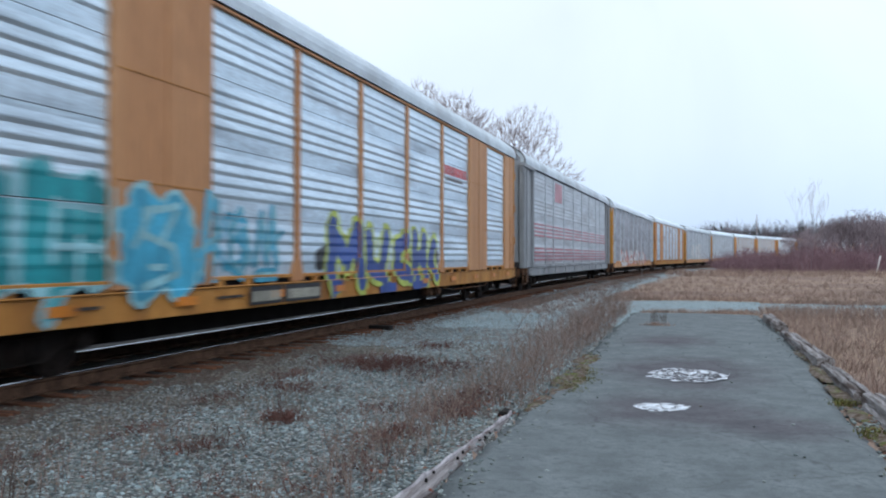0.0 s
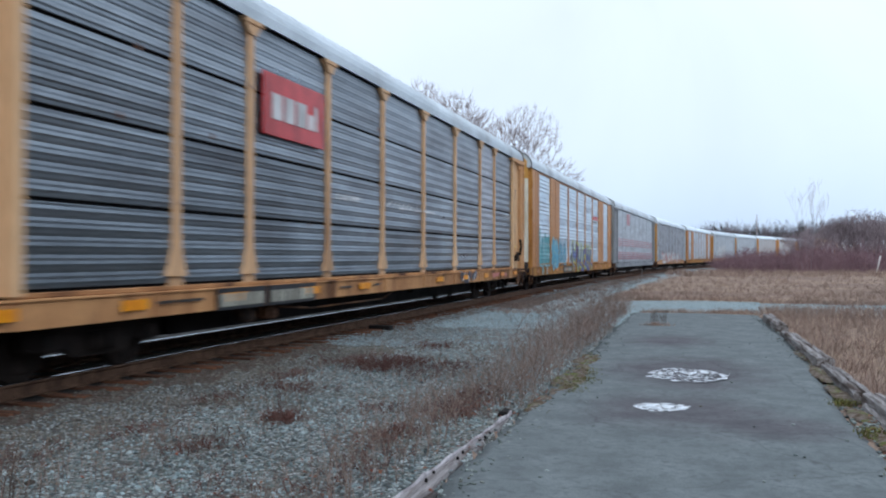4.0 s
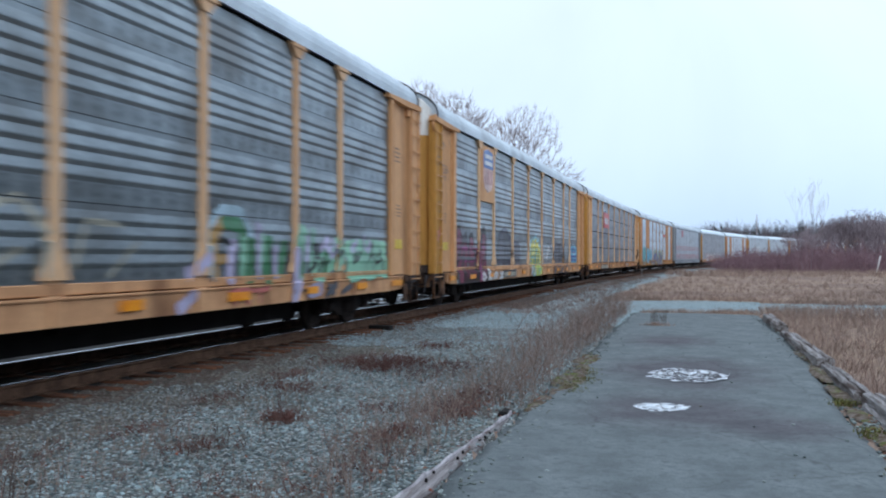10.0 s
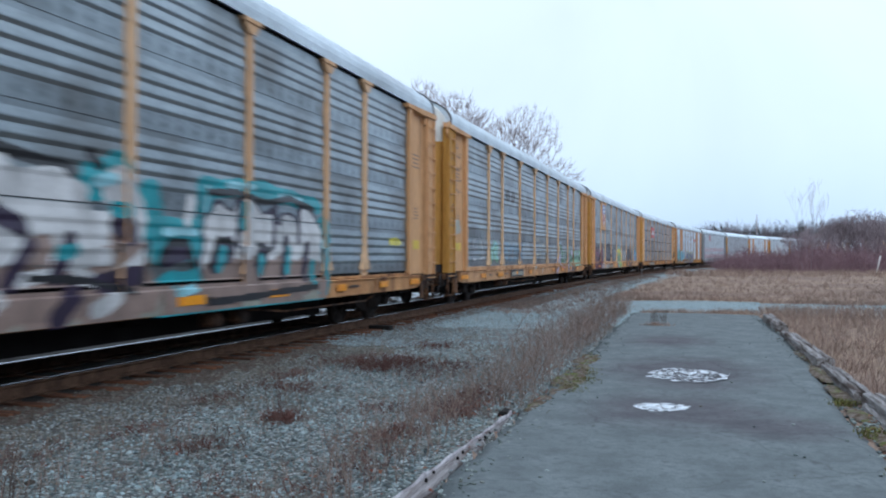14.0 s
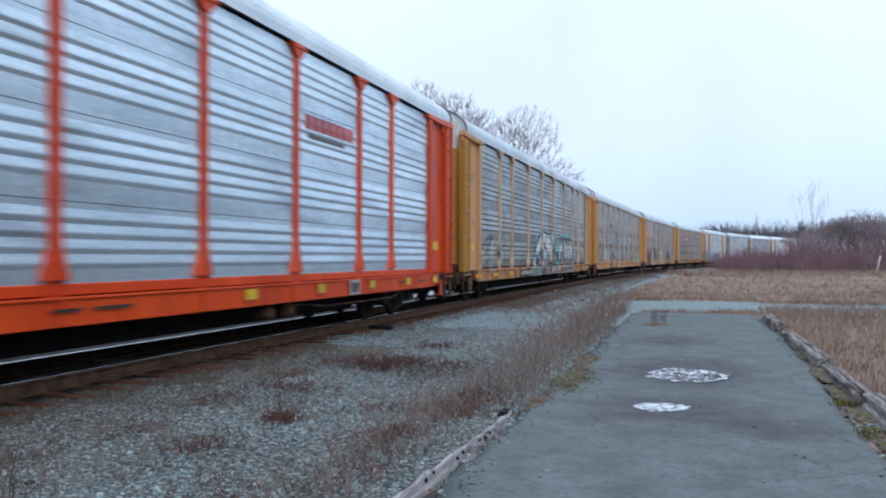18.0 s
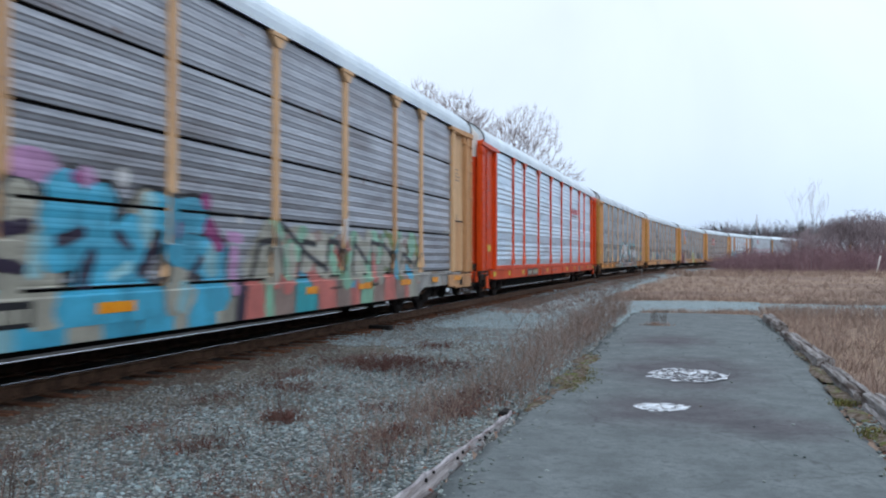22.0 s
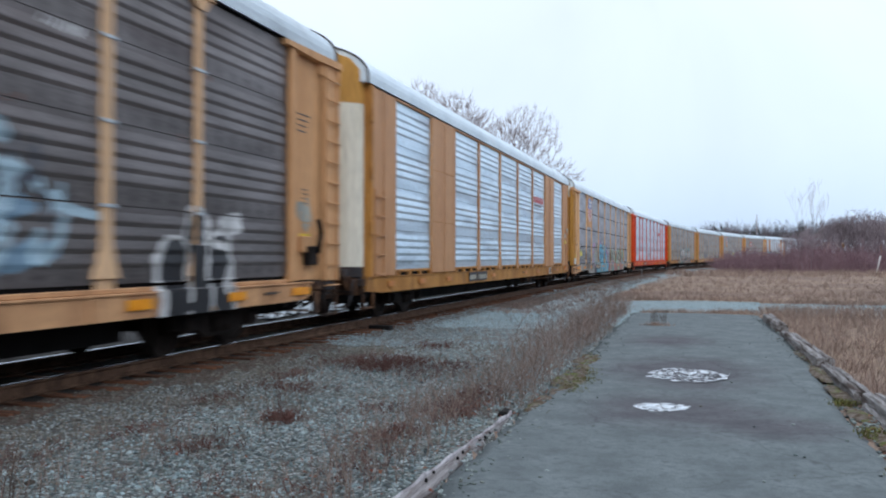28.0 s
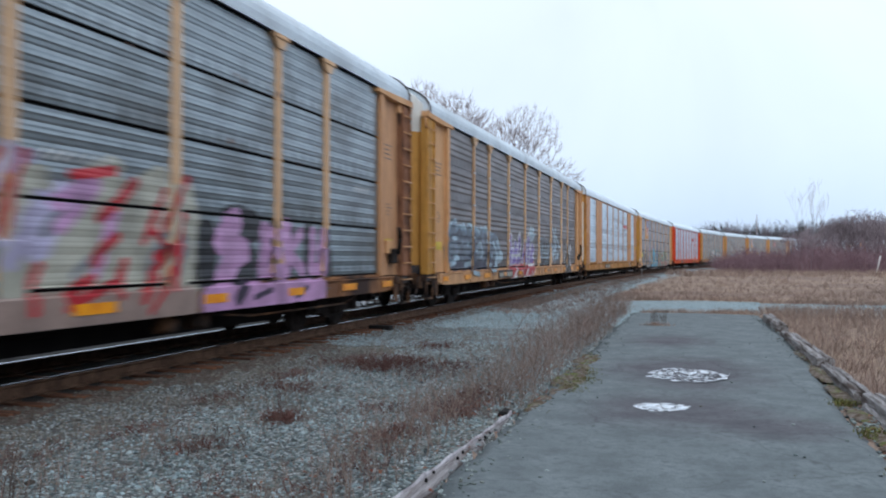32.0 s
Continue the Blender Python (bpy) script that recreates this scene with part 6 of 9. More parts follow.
def split_plank():
    """A rotten plank that tapers to a point, with a bleached, splintered edge standing up along one side."""
    rnd = random.Random(3)
    rows, crest = [], []
    k = 40
    for i in range(k + 1):
        t = i / k
        s = 3.0 + 5.1 * t
        n = 6.20 + 0.17 * t + 0.006 * rnd.uniform(-1, 1)
        w = 0.20 * (1 - t) ** 1.35 + 0.02 + 0.012 * rnd.uniform(-1, 1)
        top = -0.115 + 0.0 * t + 0.007 * rnd.uniform(-1, 1)
        sec = [(0.0, -0.3), (0.0, top), (0.3 * w, top - 0.012), (0.45 * w, top - 0.03 - 0.012 * rnd.random()), (0.55 * w, top - 0.014), (w - 0.01, top - 0.03), (w, top - 0.05), (w, -0.3)]
        rows.append([(*sn(s, n + a), z) for a, z in sec])
        up = top + 0.010 + 0.036 * rnd.random() ** 2 * (1 - 0.5 * t)
        crest.append([(*sn(s, n - 0.012), -0.25), (*sn(s, n - 0.01), up - 0.006), (*sn(s, n - 0.002), up), (*sn(s, n + 0.008), up - 0.012), (*sn(s, n + 0.011), top - 0.02)])
    m = Mesh()
    m.sheet(rows)
    for r in (rows[0], rows[-1]):
        m.add(list(r), [tuple(range(len(r)))])
    ob = new("edge_timber", m.data("edge_timber"))
    ob.data.materials.append(M_TIMBER)
    ob.data.transform(ALONG.inverted())
    ob.matrix_basis = ALONG
    tagged(ob, "rotten grey plank tapering along the platform edge", "timber", "platform edge timbers")
    c = Mesh()
    c.sheet(crest)
    part("splintered_edge", c, M_CREST, ob, "bleached splintered edge").data.transform(ALONG.inverted())
    # Nail holes as black pegs, their inner shade put into the colour.
    for _ in range(9):
        t = rnd.random()
        s, n = 3.4 + 4.0 * t, 6.26 + 0.13 * t + 0.05 * (1 - t) * rnd.uniform(-1, 1)
        x, y = sn(s, n)
        part("nail_hole", Mesh().tube((x, y, -0.13), (x, y, -0.094 - 0.02 * t), 0.010, 0.010, 6), M_BLACK, ob).data.transform(ALONG.inverted())


split_plank()
for i, (a, b, n0, n1, w, z) in enumerate(((4.4, 7.2, 10.02, 9.97, 0.24, -0.06), (6.9, 9.75, 9.85, 9.88, 0.10, -0.11), (7.5, 10.0, 10.03, 9.98, 0.21, -0.03), (10.15, 12.4, 9.92, 9.96, 0.20, -0.06), (12.55, 13.3, 9.99, 9.96, 0.13, -0.10), (13.2, 17.3, 9.96, 9.92, 0.23, -0.02), (17.55, 18.6, 9.98, 9.94, 0.17, -0.09), (18.9, 22.6, 9.93, 9.95, 0.24, 0.0))):
    beam(a, n0, b, n1, w, 0.35, z, 10 + i, "rotting grey timber edging the platform beside dry grass", M_ROTTEN, 0.9)


def dark_block(s, n, sx, sy, sz, z, label):
    m = Mesh().box(-sx, sx, -sy, sy, 0, sz, 0.02)
    ob = new("timber_block", m.data("timber_block"))
    ob.data.materials.append(M_UNDER)
    x, y = sn(s, n)
    ob.matrix_basis = pose(x, y, z, 0, 0, -20)
    tagged(ob, label, "block")


dark_block(8.15, 6.30, 0.05, 0.11, 0.12, -0.22, "black tarred timber end by the platform edge")
dark_block(17.6, 1.35, 0.26, 0.12, 0.14, -0.26, "dark tarred block beside the near rail")

# a short marker post beside the curve
mk = Mesh().box(-0.035, 0.035, -0.03, 0.03, -0.6, 0.5, 0.01)
mk_ob = new("marker_post", mk.data("marker_post"))
mk_ob.data.materials.append(M_ROTTEN)
mk_ob.matrix_basis = Matrix.Translation((*[float(c) for c in on_line(70.0, 2.6)], 0.0))
tagged(mk_ob, "short pale marker post beside the rails", "marker post")


def edge_soil(s0, n0, rs, rn, h, seed, label):
    """A low drift of soil, moss and crumbs over the platform's edge."""
    m = Mesh()
    step = 0.035
    ks, kn = int(1.3 * rs / step), int(1.3 * rn / step)
    idx, v, f = {}, [], []
    for i in range(-ks, ks + 1):
        for j in range(-kn, kn + 1):
            s, n = s0 + i * step, n0 + j * step
            q = math.hypot(i * step / rs, j * step / rn) + 0.35 * rough(s, n, 0.25, seed) + 0.15 * rough(s, n, 0.08, seed + 2)
            if q < 1.05:
                x, y = sn(s, n)
                idx[(i, j)] = len(v)
                v.append((x, y, Z_PLAT - 0.012 + h * max(0.0, 1 - q) ** 0.7 + 0.012 * rough(s, n, 0.05, 3.0)))
    for (i, j), k in idx.items():
        if (i + 1, j) in idx and (i, j + 1) in idx and (i + 1, j + 1) in idx:
            f.append((k, idx[(i + 1, j)], idx[(i + 1, j + 1)], idx[(i, j + 1)]))
    m.add(v, f)
    ob = new("edge_litter", m.data("edge_litter"))
    ob.data.materials.append(M_SOIL)
    tagged(ob, label, "soil", "platform edge litter")


for k, (s0, n0, rs, rn) in enumerate(((10.9, 6.62, 1.3, 0.24), (12.9, 6.55, 0.9, 0.2), (9.0, 6.5, 0.7, 0.1), (10.6, 9.74, 0.7, 0.13), (9.2, 9.70, 0.5, 0.12), (7.9, 9.72, 0.6, 0.13), (6.6, 9.68, 0.5, 0.14), (5.6, 9.70, 0.5, 0.16), (12.4, 9.76, 0.9, 0.12), (14.6, 9.80, 0.8, 0.1), (19.8, 7.3, 0.3, 0.22))):
    edge_soil(s0, n0, rs, rn, 0.035, 2.0 + k, "mossy soil and crumbs at the platform edge")

# ------------------------------------------------------------------ plants
M_WEED = islands("dead_weed_stems", [lin(114, 100, 94), lin(144, 131, 124), lin(120, 100, 93), lin(156, 145, 137), lin(100, 85, 80), lin(132, 108, 100)])
M_DARKWEED = islands("dark_dead_stems", [lin(74, 62, 58), lin(88, 74, 68), lin(64, 54, 52)])
M_GRASS = islands("dry_grass_blades", [lin(164, 144, 132), lin(134, 114, 106), lin(184, 166, 150), lin(116, 98, 92), lin(150, 128, 118)], drift_mix=(0.6, 1.3))
M_REDWEED = islands("red_brown_sprigs", [lin(84, 56, 52), lin(100, 66, 61), lin(74, 55, 52), lin(114, 86, 78)])
M_LEAF = islands("fallen_leaves", [lin(136, 70, 48), lin(110, 60, 44), lin(150, 98, 66)])
M_MOSS = islands("moss_tufts", [lin(88, 92, 50), lin(108, 110, 58), lin(74, 78, 46), lin(104, 90, 66)])
M_SHRUB = islands("red_shrub_stems", [lin(112, 88, 96), lin(132, 106, 112), lin(98, 78, 88), lin(142, 120, 124)])
M_SCRUB = islands("grey_scrub_twigs", [lin(124, 114, 118), lin(144, 134, 138), lin(108, 98, 104)])
M_BARK = surface("grey_bark", lin(104, 96, 92), lin(80, 72, 70), 0.95, 0, 2, 14, bump=0.5, stretch=(1, 1, 0.3))
M_TWIG = islands("bare_twigs", [lin(124, 114, 116), lin(148, 138, 140), lin(108, 98, 102)])
M_NEEDLE = islands("dark_needles", [lin(44, 54, 50), lin(58, 66, 58), lin(36, 44, 44)])
M_FARWOOD = islands("distant_bare_wood", [lin(96, 90, 96), lin(112, 104, 108), lin(84, 80, 86)])


def sticks(a, b, ra, rb):
    """Thin three-sided stems from points a to points b: corners and faces as arrays."""
    a, b = np.asarray(a, float), np.asarray(b, float)
    n = len(a)
    d = b - a
    d /= np.linalg.norm(d, axis=1, keepdims=True) + 1e-9
    up = np.where(np.abs(d[:, 2:3]) > 0.9, np.array([[1.0, 0, 0]]), np.array([[0, 0, 1.0]]))
    p = np.cross(d, up)
    p /= np.linalg.norm(p, axis=1, keepdims=True) + 1e-9
    q = np.cross(d, p)
    ring = [np.cos(t) * p + np.sin(t) * q for t in (0, 2.094, 4.189)]
    ra, rb = np.broadcast_to(ra, n)[:, None], np.broadcast_to(rb, n)[:, None]
    V = np.stack([a + ra * r for r in ring] + [b + rb * r for r in ring], 1).reshape(-1, 3)
    k = np.arange(n)[:, None] * 6
    F = np.concatenate([k + np.array([[i, (i + 1) % 3, 3 + (i + 1) % 3, 3 + i]]) for i in range(3)], 0)
    return V, F


def weed_points(base, h, rng, forks=4, spread=0.35, bend=0.2):
    """Segments of one dead weed: a bent main stem with side shoots."""
    segs = []
    x, y, z = base
    lean = rng.normal(0, bend, 2)
    p0 = np.array([x, y, z])
    p1 = p0 + np.array([lean[0] * 0.4 * h, lean[1] * 0.4 * h, 0.5 * h])
    p2 = p1 + np.array([lean[0] * 0.8 * h, lean[1] * 0.8 * h, 0.5 * h])
    segs += [(p0, p1, 1.0, 0.8), (p1, p2, 0.8, 0.35)]
    for _ in range(forks):
        t = rng.uniform(0.35, 1.7)
        o = p0 + (p1 - p0) * t if t < 1 else p1 + (p2 - p1) * (t - 1)
        e = o + np.array([rng.normal(0, spread), rng.normal(0, spread), rng.uniform(0.25, 0.6)]) * h * rng.uniform(0.3, 0.6)
        segs.append((o, e, 0.6, 0.25))
    return segs


def weed_mesh(name, bases, heights, r, material, seed, forks=4, spread=0.35, bend=0.2):
    rng = np.random.default_rng(seed)
    A, B, RA, RB = [], [], [], []
    for b, h in zip(bases, heights):
        for a, e, q, w in weed_points(b, h, rng, forks, spread, bend):
            A.append(a), B.append(e), RA.append(r * q), RB.append(r * w)
    v, f = sticks(A, B, np.array(RA), np.array(RB))
    return as_data(name, v, f, material)


def spread_weeds():
    rng = np.random.default_rng(31)

    def at(s, n):
        x, y = sn(s, n)
        return (x, y, ground_height(x, y) - 0.01)
    # the band of tall dead weeds between gravel and platform
    rows = []
    for _ in range(820):
        s = 8.4 + 16.5 * rng.random() ** 1.05
        n = 6.42 - abs(rng.normal(0, 0.62))
        if n < 4.4:
            continue
        rows.append((s, n, (0.18 + 0.55 * rng.random() ** 1.5) * (0.75 if s < 10 else 1 + 0.45 * (s - 10) / 14)))
    me = weed_mesh("tall_dead_weeds", [at(s, n) for s, n, h in rows], [h for s, n, h in rows], 0.0034, M_WEED, 32, 9, 0.45, 0.35)
    tagged(new("tall_dead_weeds", me), "tall dead brown weeds along the platform edge", "weeds", kind="stuff")
    # thin weeds near the splintered timber
    rows = [(rng.uniform(4.9, 8.3), rng.normal(5.8, 0.33), rng.uniform(0.2, 0.5)) for _ in range(190)]
    rows = [r for r in rows if r[1] < 6.12]
    me = weed_mesh("thin_weeds", [at(s, n) for s, n, h in rows], [h for s, n, h in rows], 0.0028, M_WEED, 33, 7, 0.3)
    tagged(new("thin_weeds", me), "thin dead weeds beside the broken timber", "weeds", kind="stuff")
    # lone weeds on the gravel
    rows = [(rng.uniform(5.0, 24), rng.uniform(2.6, 5.4), rng.uniform(0.12, 0.3)) for _ in range(170)] + [(4.4 + 9 * rng.random() ** 1.3, rng.uniform(2.2, 6.1), rng.uniform(0.04, 0.16)) for _ in range(420)] + [(rng.normal(5.1, 0.35), rng.normal(3.5, 0.3), rng.uniform(0.15, 0.4)) for _ in range(26)] + [(rng.normal(6.6, 0.2), rng.normal(3.4, 0.2), rng.uniform(0.1, 0.25)) for _ in range(24)]
    me = weed_mesh("gravel_weeds", [at(s, n) for s, n, h in rows], [h for s, n, h in rows], 0.0026, M_WEED, 34, 5, 0.4)
    tagged(new("gravel_weeds", me), "scattered dead weeds on the gravel", "weeds", kind="stuff")
    # low red-brown growth in patches
    rows = []
    for cs, cn, rs, rn, k in ((9.0, 5.6, 0.55, 0.35, 120), (11.9, 3.6, 0.6, 0.5, 260), (7.89, 3.92, 0.2, 0.15, 70), (8.6, 4.9, 0.5, 0.5, 80), (6.1, 5.6, 0.5, 0.3, 60), (9.9, 5.5, 0.6, 0.35, 90), (6.9, 2.9, 0.4, 0.3, 50), (8.6, 2.7, 0.3, 0.3, 45), (10.8, 2.6, 0.4, 0.3, 60), (5.6, 2.6, 0.4, 0.4, 40), (12.6, 3.35, 0.7, 1.1, 480), (14.9, 3.5, 0.5, 0.5, 140), (9.6, 3.2, 0.25, 0.45, 90), (8.25, 5.75, 0.6, 0.3, 120), (7.2, 5.4, 0.5, 0.35, 130), (7.7, 4.05, 0.25, 0.2, 70), (11.9, 4.6, 1.3, 0.5, 150), (5.3, 5.0, 0.5, 0.9, 80), (6.4, 3.9, 0.3, 0.3, 60)):
        for _ in range(k):
            rows.append((rng.normal(cs, rs * 0.55), rng.normal(cn, rn * 0.55), rng.uniform(0.04, 0.13)))
    me = weed_mesh("red_undergrowth", [at(s, n) for s, n, h in rows], [h for s, n, h in rows], 0.0032, M_REDWEED, 35, 6, 0.8, 0.6)
    tagged(new("red_undergrowth", me), "low red-brown creeping plants on the gravel", "ground plants", kind="stuff")
    # right of the platform: dense dry weeds and grass
    rows = []
    for _ in range(2300):
        s = 5.0 + 24.0 * rng.random()
        n = 10.12 + 9.5 * rng.random() ** 1.25
        rows.append((s, n, rng.uniform(0.18, 0.55) * (0.6 if n < 10.5 else 1) * (1.35 if rough(s, n, 1.4, 3.0) > 0.15 else 0.9)))
    me = weed_mesh("dry_bank_weeds", [at(s, n) for s, n, h in rows], [h for s, n, h in rows], 0.0040, M_WEED, 36, 7, 0.45, 0.35)
    tagged(new("dry_bank_weeds", me), "dense dry brown weeds beside the platform", "weeds", kind="stuff")

    def tufts(name, label, places, hs, w, per, mat, seed, bend=0.5):
        r2 = np.random.default_rng(seed)
        V, F = [], []
        for (x, y, z), h in zip(places, hs):
            for _ in range(per):
                a = r2.uniform(0, 6.28)
                o = r2.normal(0, 0.05 + 0.1 * h, 2)
                ln = h * r2.uniform(0.5, 1.1)
                dx, dy = r2.normal(0, bend, 2) * ln * 0.5
                px, py = math.cos(a) * w, math.sin(a) * w
                k = len(V)
                V += [(x + o[0] - px, y + o[1] - py, z), (x + o[0] + px, y + o[1] + py, z),
                      (x + o[0] + dx * 0.35 + px * 0.7, y + o[1] + dy * 0.35 + py * 0.7, z + ln * 0.6), (x + o[0] + dx * 0.35 - px * 0.7, y + o[1] + dy * 0.35 - py * 0.7, z + ln * 0.6),
                      (x + o[0] + dx, y + o[1] + dy, z + ln)]
                F += [(k, k + 1, k + 2, k + 3), (k + 3, k + 2, k + 4)]
        me2 = as_data(name, V, F, mat)
        tagged(new(name, me2), label, "grass", kind="stuff")
    pl = [(rng.uniform(5, 26.5), 10.1 + 11 * rng.random() ** 1.2) for _ in range(2600)] + [(rng.uniform(26, 29.6 + 0.6 * math.sin(k)), 10.3 + 14 * rng.random()) for k in range(1100)]
    tufts("bank_grass", "matted dry grass beside the platform", [at(*q) for q in pl], rng.uniform(0.12, 0.38, len(pl)), 0.006, 7, M_GRASS, 41, 0.9)
    pl = [(rng.uniform(-7, 5), 10.0 + 9 * rng.random()) for _ in range(1100)]
    tufts("near_bank_grass", "matted dry grass beside the platform", [at(*q) for q in pl], rng.uniform(0.12, 0.34, len(pl)), 0.006, 7, M_GRASS, 46, 0.9)
    # the field beyond the road
    pl, hs = [], []
    for _ in range(9000):
        s = 33.6 + 75 * rng.random() ** 1.5
        n = 4.6 + 0.3 * rng.normal() + (10 + s * 0.75) * rng.random()
        x, y = on_line(s, n)
        pl.append((float(x), float(y), ground_height(float(x), float(y)) - 0.02))
        hs.append(rng.uniform(0.08, 0.3) * (1 + 0.8 * (rng.random() < 0.12)))
    tufts("field_grass", "brown dry grass on the field beyond the gravel road", pl, hs, 0.010, 7, M_GRASS, 42, 1.1)
    # ragged tall grass where the field meets the thicket
    pl, hs = [], []
    for _ in range(1500):
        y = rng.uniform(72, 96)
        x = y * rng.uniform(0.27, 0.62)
        if rough(x, y, 3.5, 5.0) + 0.35 * rng.normal() < -0.05:
            continue
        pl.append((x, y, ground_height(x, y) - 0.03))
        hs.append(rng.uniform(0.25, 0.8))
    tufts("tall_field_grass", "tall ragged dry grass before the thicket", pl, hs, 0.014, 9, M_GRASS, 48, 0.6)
    # weeds on the ballast shoulder along the curve
    pl, hs = [], []
    for _ in range(2200):
        s, n = 25 + 50 * rng.random() ** 1.3, 1.9 + 2.0 * rng.random() ** 1.4
        x, y = on_line(s, n)
        pl.append((float(x), float(y), ground_height(float(x), float(y)) - 0.02))
        hs.append(rng.uniform(0.04, 0.16))
    tufts("shoulder_weeds", "low dead weeds on the ballast shoulder along the curve", pl, hs, 0.008, 6, M_WEED, 47, 1.0)
    # edges of the road
    pl = [(25.0 + rng.normal(0, 0.2), rng.uniform(6.7, 9.8)) for _ in range(300)] + [(26.5 + rng.normal(0, 0.25), rng.uniform(8.5, 20)) for _ in range(500)] + [(33.9 + 0.06 * 4 + rng.normal(0, 0.35), rng.uniform(4.6, 22)) for _ in range(420)]
    tufts("verge_grass", "low dry grass along the gravel road", [at(*q) for q in pl], rng.uniform(0.08, 0.25, len(pl)), 0.008, 8, M_GRASS, 43, 0.9)
    # moss and leaf litter at the platform edge
    pl = [(rng.normal(10.7, 0.7), rng.normal(6.72, 0.09)) for _ in range(70)] + [(rng.normal(c, 0.13), rng.normal(9.66, 0.05)) for c in (6.9, 8.3, 9.9) for _ in range(16)]
    tufts("moss", "green moss at the crumbling platform edge", [(*sn(*q), Z_PLAT - 0.01) for q in pl], rng.uniform(0.02, 0.05, len(pl)), 0.008, 12, M_MOSS, 44, 1.5)
    V, F = [], []
    for _ in range(620):
        pick = rng.random()
        s, n = (rng.normal(8.6, 0.35), rng.normal(5.95, 0.16)) if pick < 0.16 else (rng.normal(9.7, 0.2), rng.normal(6.5, 0.07)) if pick < 0.2 else (rng.uniform(5.5, 11), rng.normal(9.74, 0.08)) if pick < 0.27 else (rng.uniform(5, 13), rng.normal(5.9, 0.5)) if pick < 0.75 else (rng.uniform(5, 14), rng.uniform(2.5, 6))
        x, y = sn(s, n)
        z = ground_height(x, y) + 0.03
        a, r = rng.uniform(0, 6.28), rng.uniform(0.012, 0.03)
        k = len(V)
        c, d = math.cos(a) * r, math.sin(a) * r
        V += [(x - c, y - d, z), (x - d * 0.5, y + c * 0.5, z + 0.008), (x + c, y + d, z + rng.uniform(0, 0.02)), (x + d * 0.5, y - c * 0.5, z + 0.008)]
        F.append((k, k + 1, k + 2, k + 3))
    tagged(new("leaf_litter", as_data("leaf_litter", V, F, M_LEAF)), "fallen red-brown leaves on gravel", "leaves", kind="stuff")
    # a tuft growing from the asphalt and a lone twiggy weed
    for nm, s, n, h, k, seed, lab in (("weed_clump", 19.8, 7.3, 0.55, 16, 51, "dead weed clump growing through the asphalt"), ("weed_clump", 7.89, 3.92, 0.75, 9, 52, "lone twiggy dead weed on the gravel"), ("weed_clump", 4.6, 3.7, 0.5, 9, 53, "lone twiggy dead weed on the gravel"), ("weed_clump", 6.55, 4.1, 0.3, 7, 54, "small dead weed on the gravel")):
        b = [at(s + rng.normal(0, 0.1), n + rng.normal(0, 0.1)) for _ in range(k)]
        b = [(x, y, (Z_PLAT - 0.01) if n > 6.5 else z) for x, y, z in b]
        me = weed_mesh(nm, b, rng.uniform(0.4 * h, h, k), 0.0034, M_DARKWEED, seed, 9, 0.35)
        tagged(new(nm, me), lab, "weed", kind="stuff")
    pl = [(19.8 + rng.normal(0, 0.1), 7.3 + rng.normal(0, 0.12)) for _ in range(30)]
    tufts("moss_tuft", "brown grass tuft in a crack of the asphalt", [(*sn(*q), Z_PLAT - 0.01) for q in pl], rng.uniform(0.06, 0.14, 30), 0.006, 8, M_GRASS, 45, 0.9)


spread_weeds()


# ------------------------------------------------------------------ trees
def grow(rng, base, height, spread=0.55, levels=6, lean=0.0, first=0.3, forks=(2, 3), up=0.25, taper=0.68):
    """Segments of a bare broad tree: a trunk that divides again and again."""
    segs = []
    todo = [(np.array(base, float), np.array([lean, 0, 1.0]), height * first, height * 0.024, 0)]
    while todo:
        p, d, ln, r, lev = todo.pop()
        d = d / np.linalg.norm(d)
        steps = 3 if lev < 3 else 2
        for _ in range(steps):
            d = d + rng.normal(0, 0.10 + 0.03 * lev, 3) + np.array([0, 0, up * 0.12])
            d /= np.linalg.norm(d)
            q = p + d * ln / steps
            r2 = r * 0.88
            segs.append((p, q, r, r2, lev))
            p, r = q, r2
        if lev >= levels:
            continue
        kids = int(rng.integers(forks[0], forks[1] + 1)) + (1 if lev < 2 else 0)
        for _ in range(kids):
            e = rng.normal(0, 1, 3)
            e -= e.dot(d) * d
            e /= np.linalg.norm(e) + 1e-9
            nd = d + e * rng.uniform(0.35, 0.95) * spread * 1.6 + np.array([0, 0, up])
            todo.append((p, nd, ln * rng.uniform(0.62, 0.86), r * rng.uniform(0.55, taper), lev + 1))
    return segs


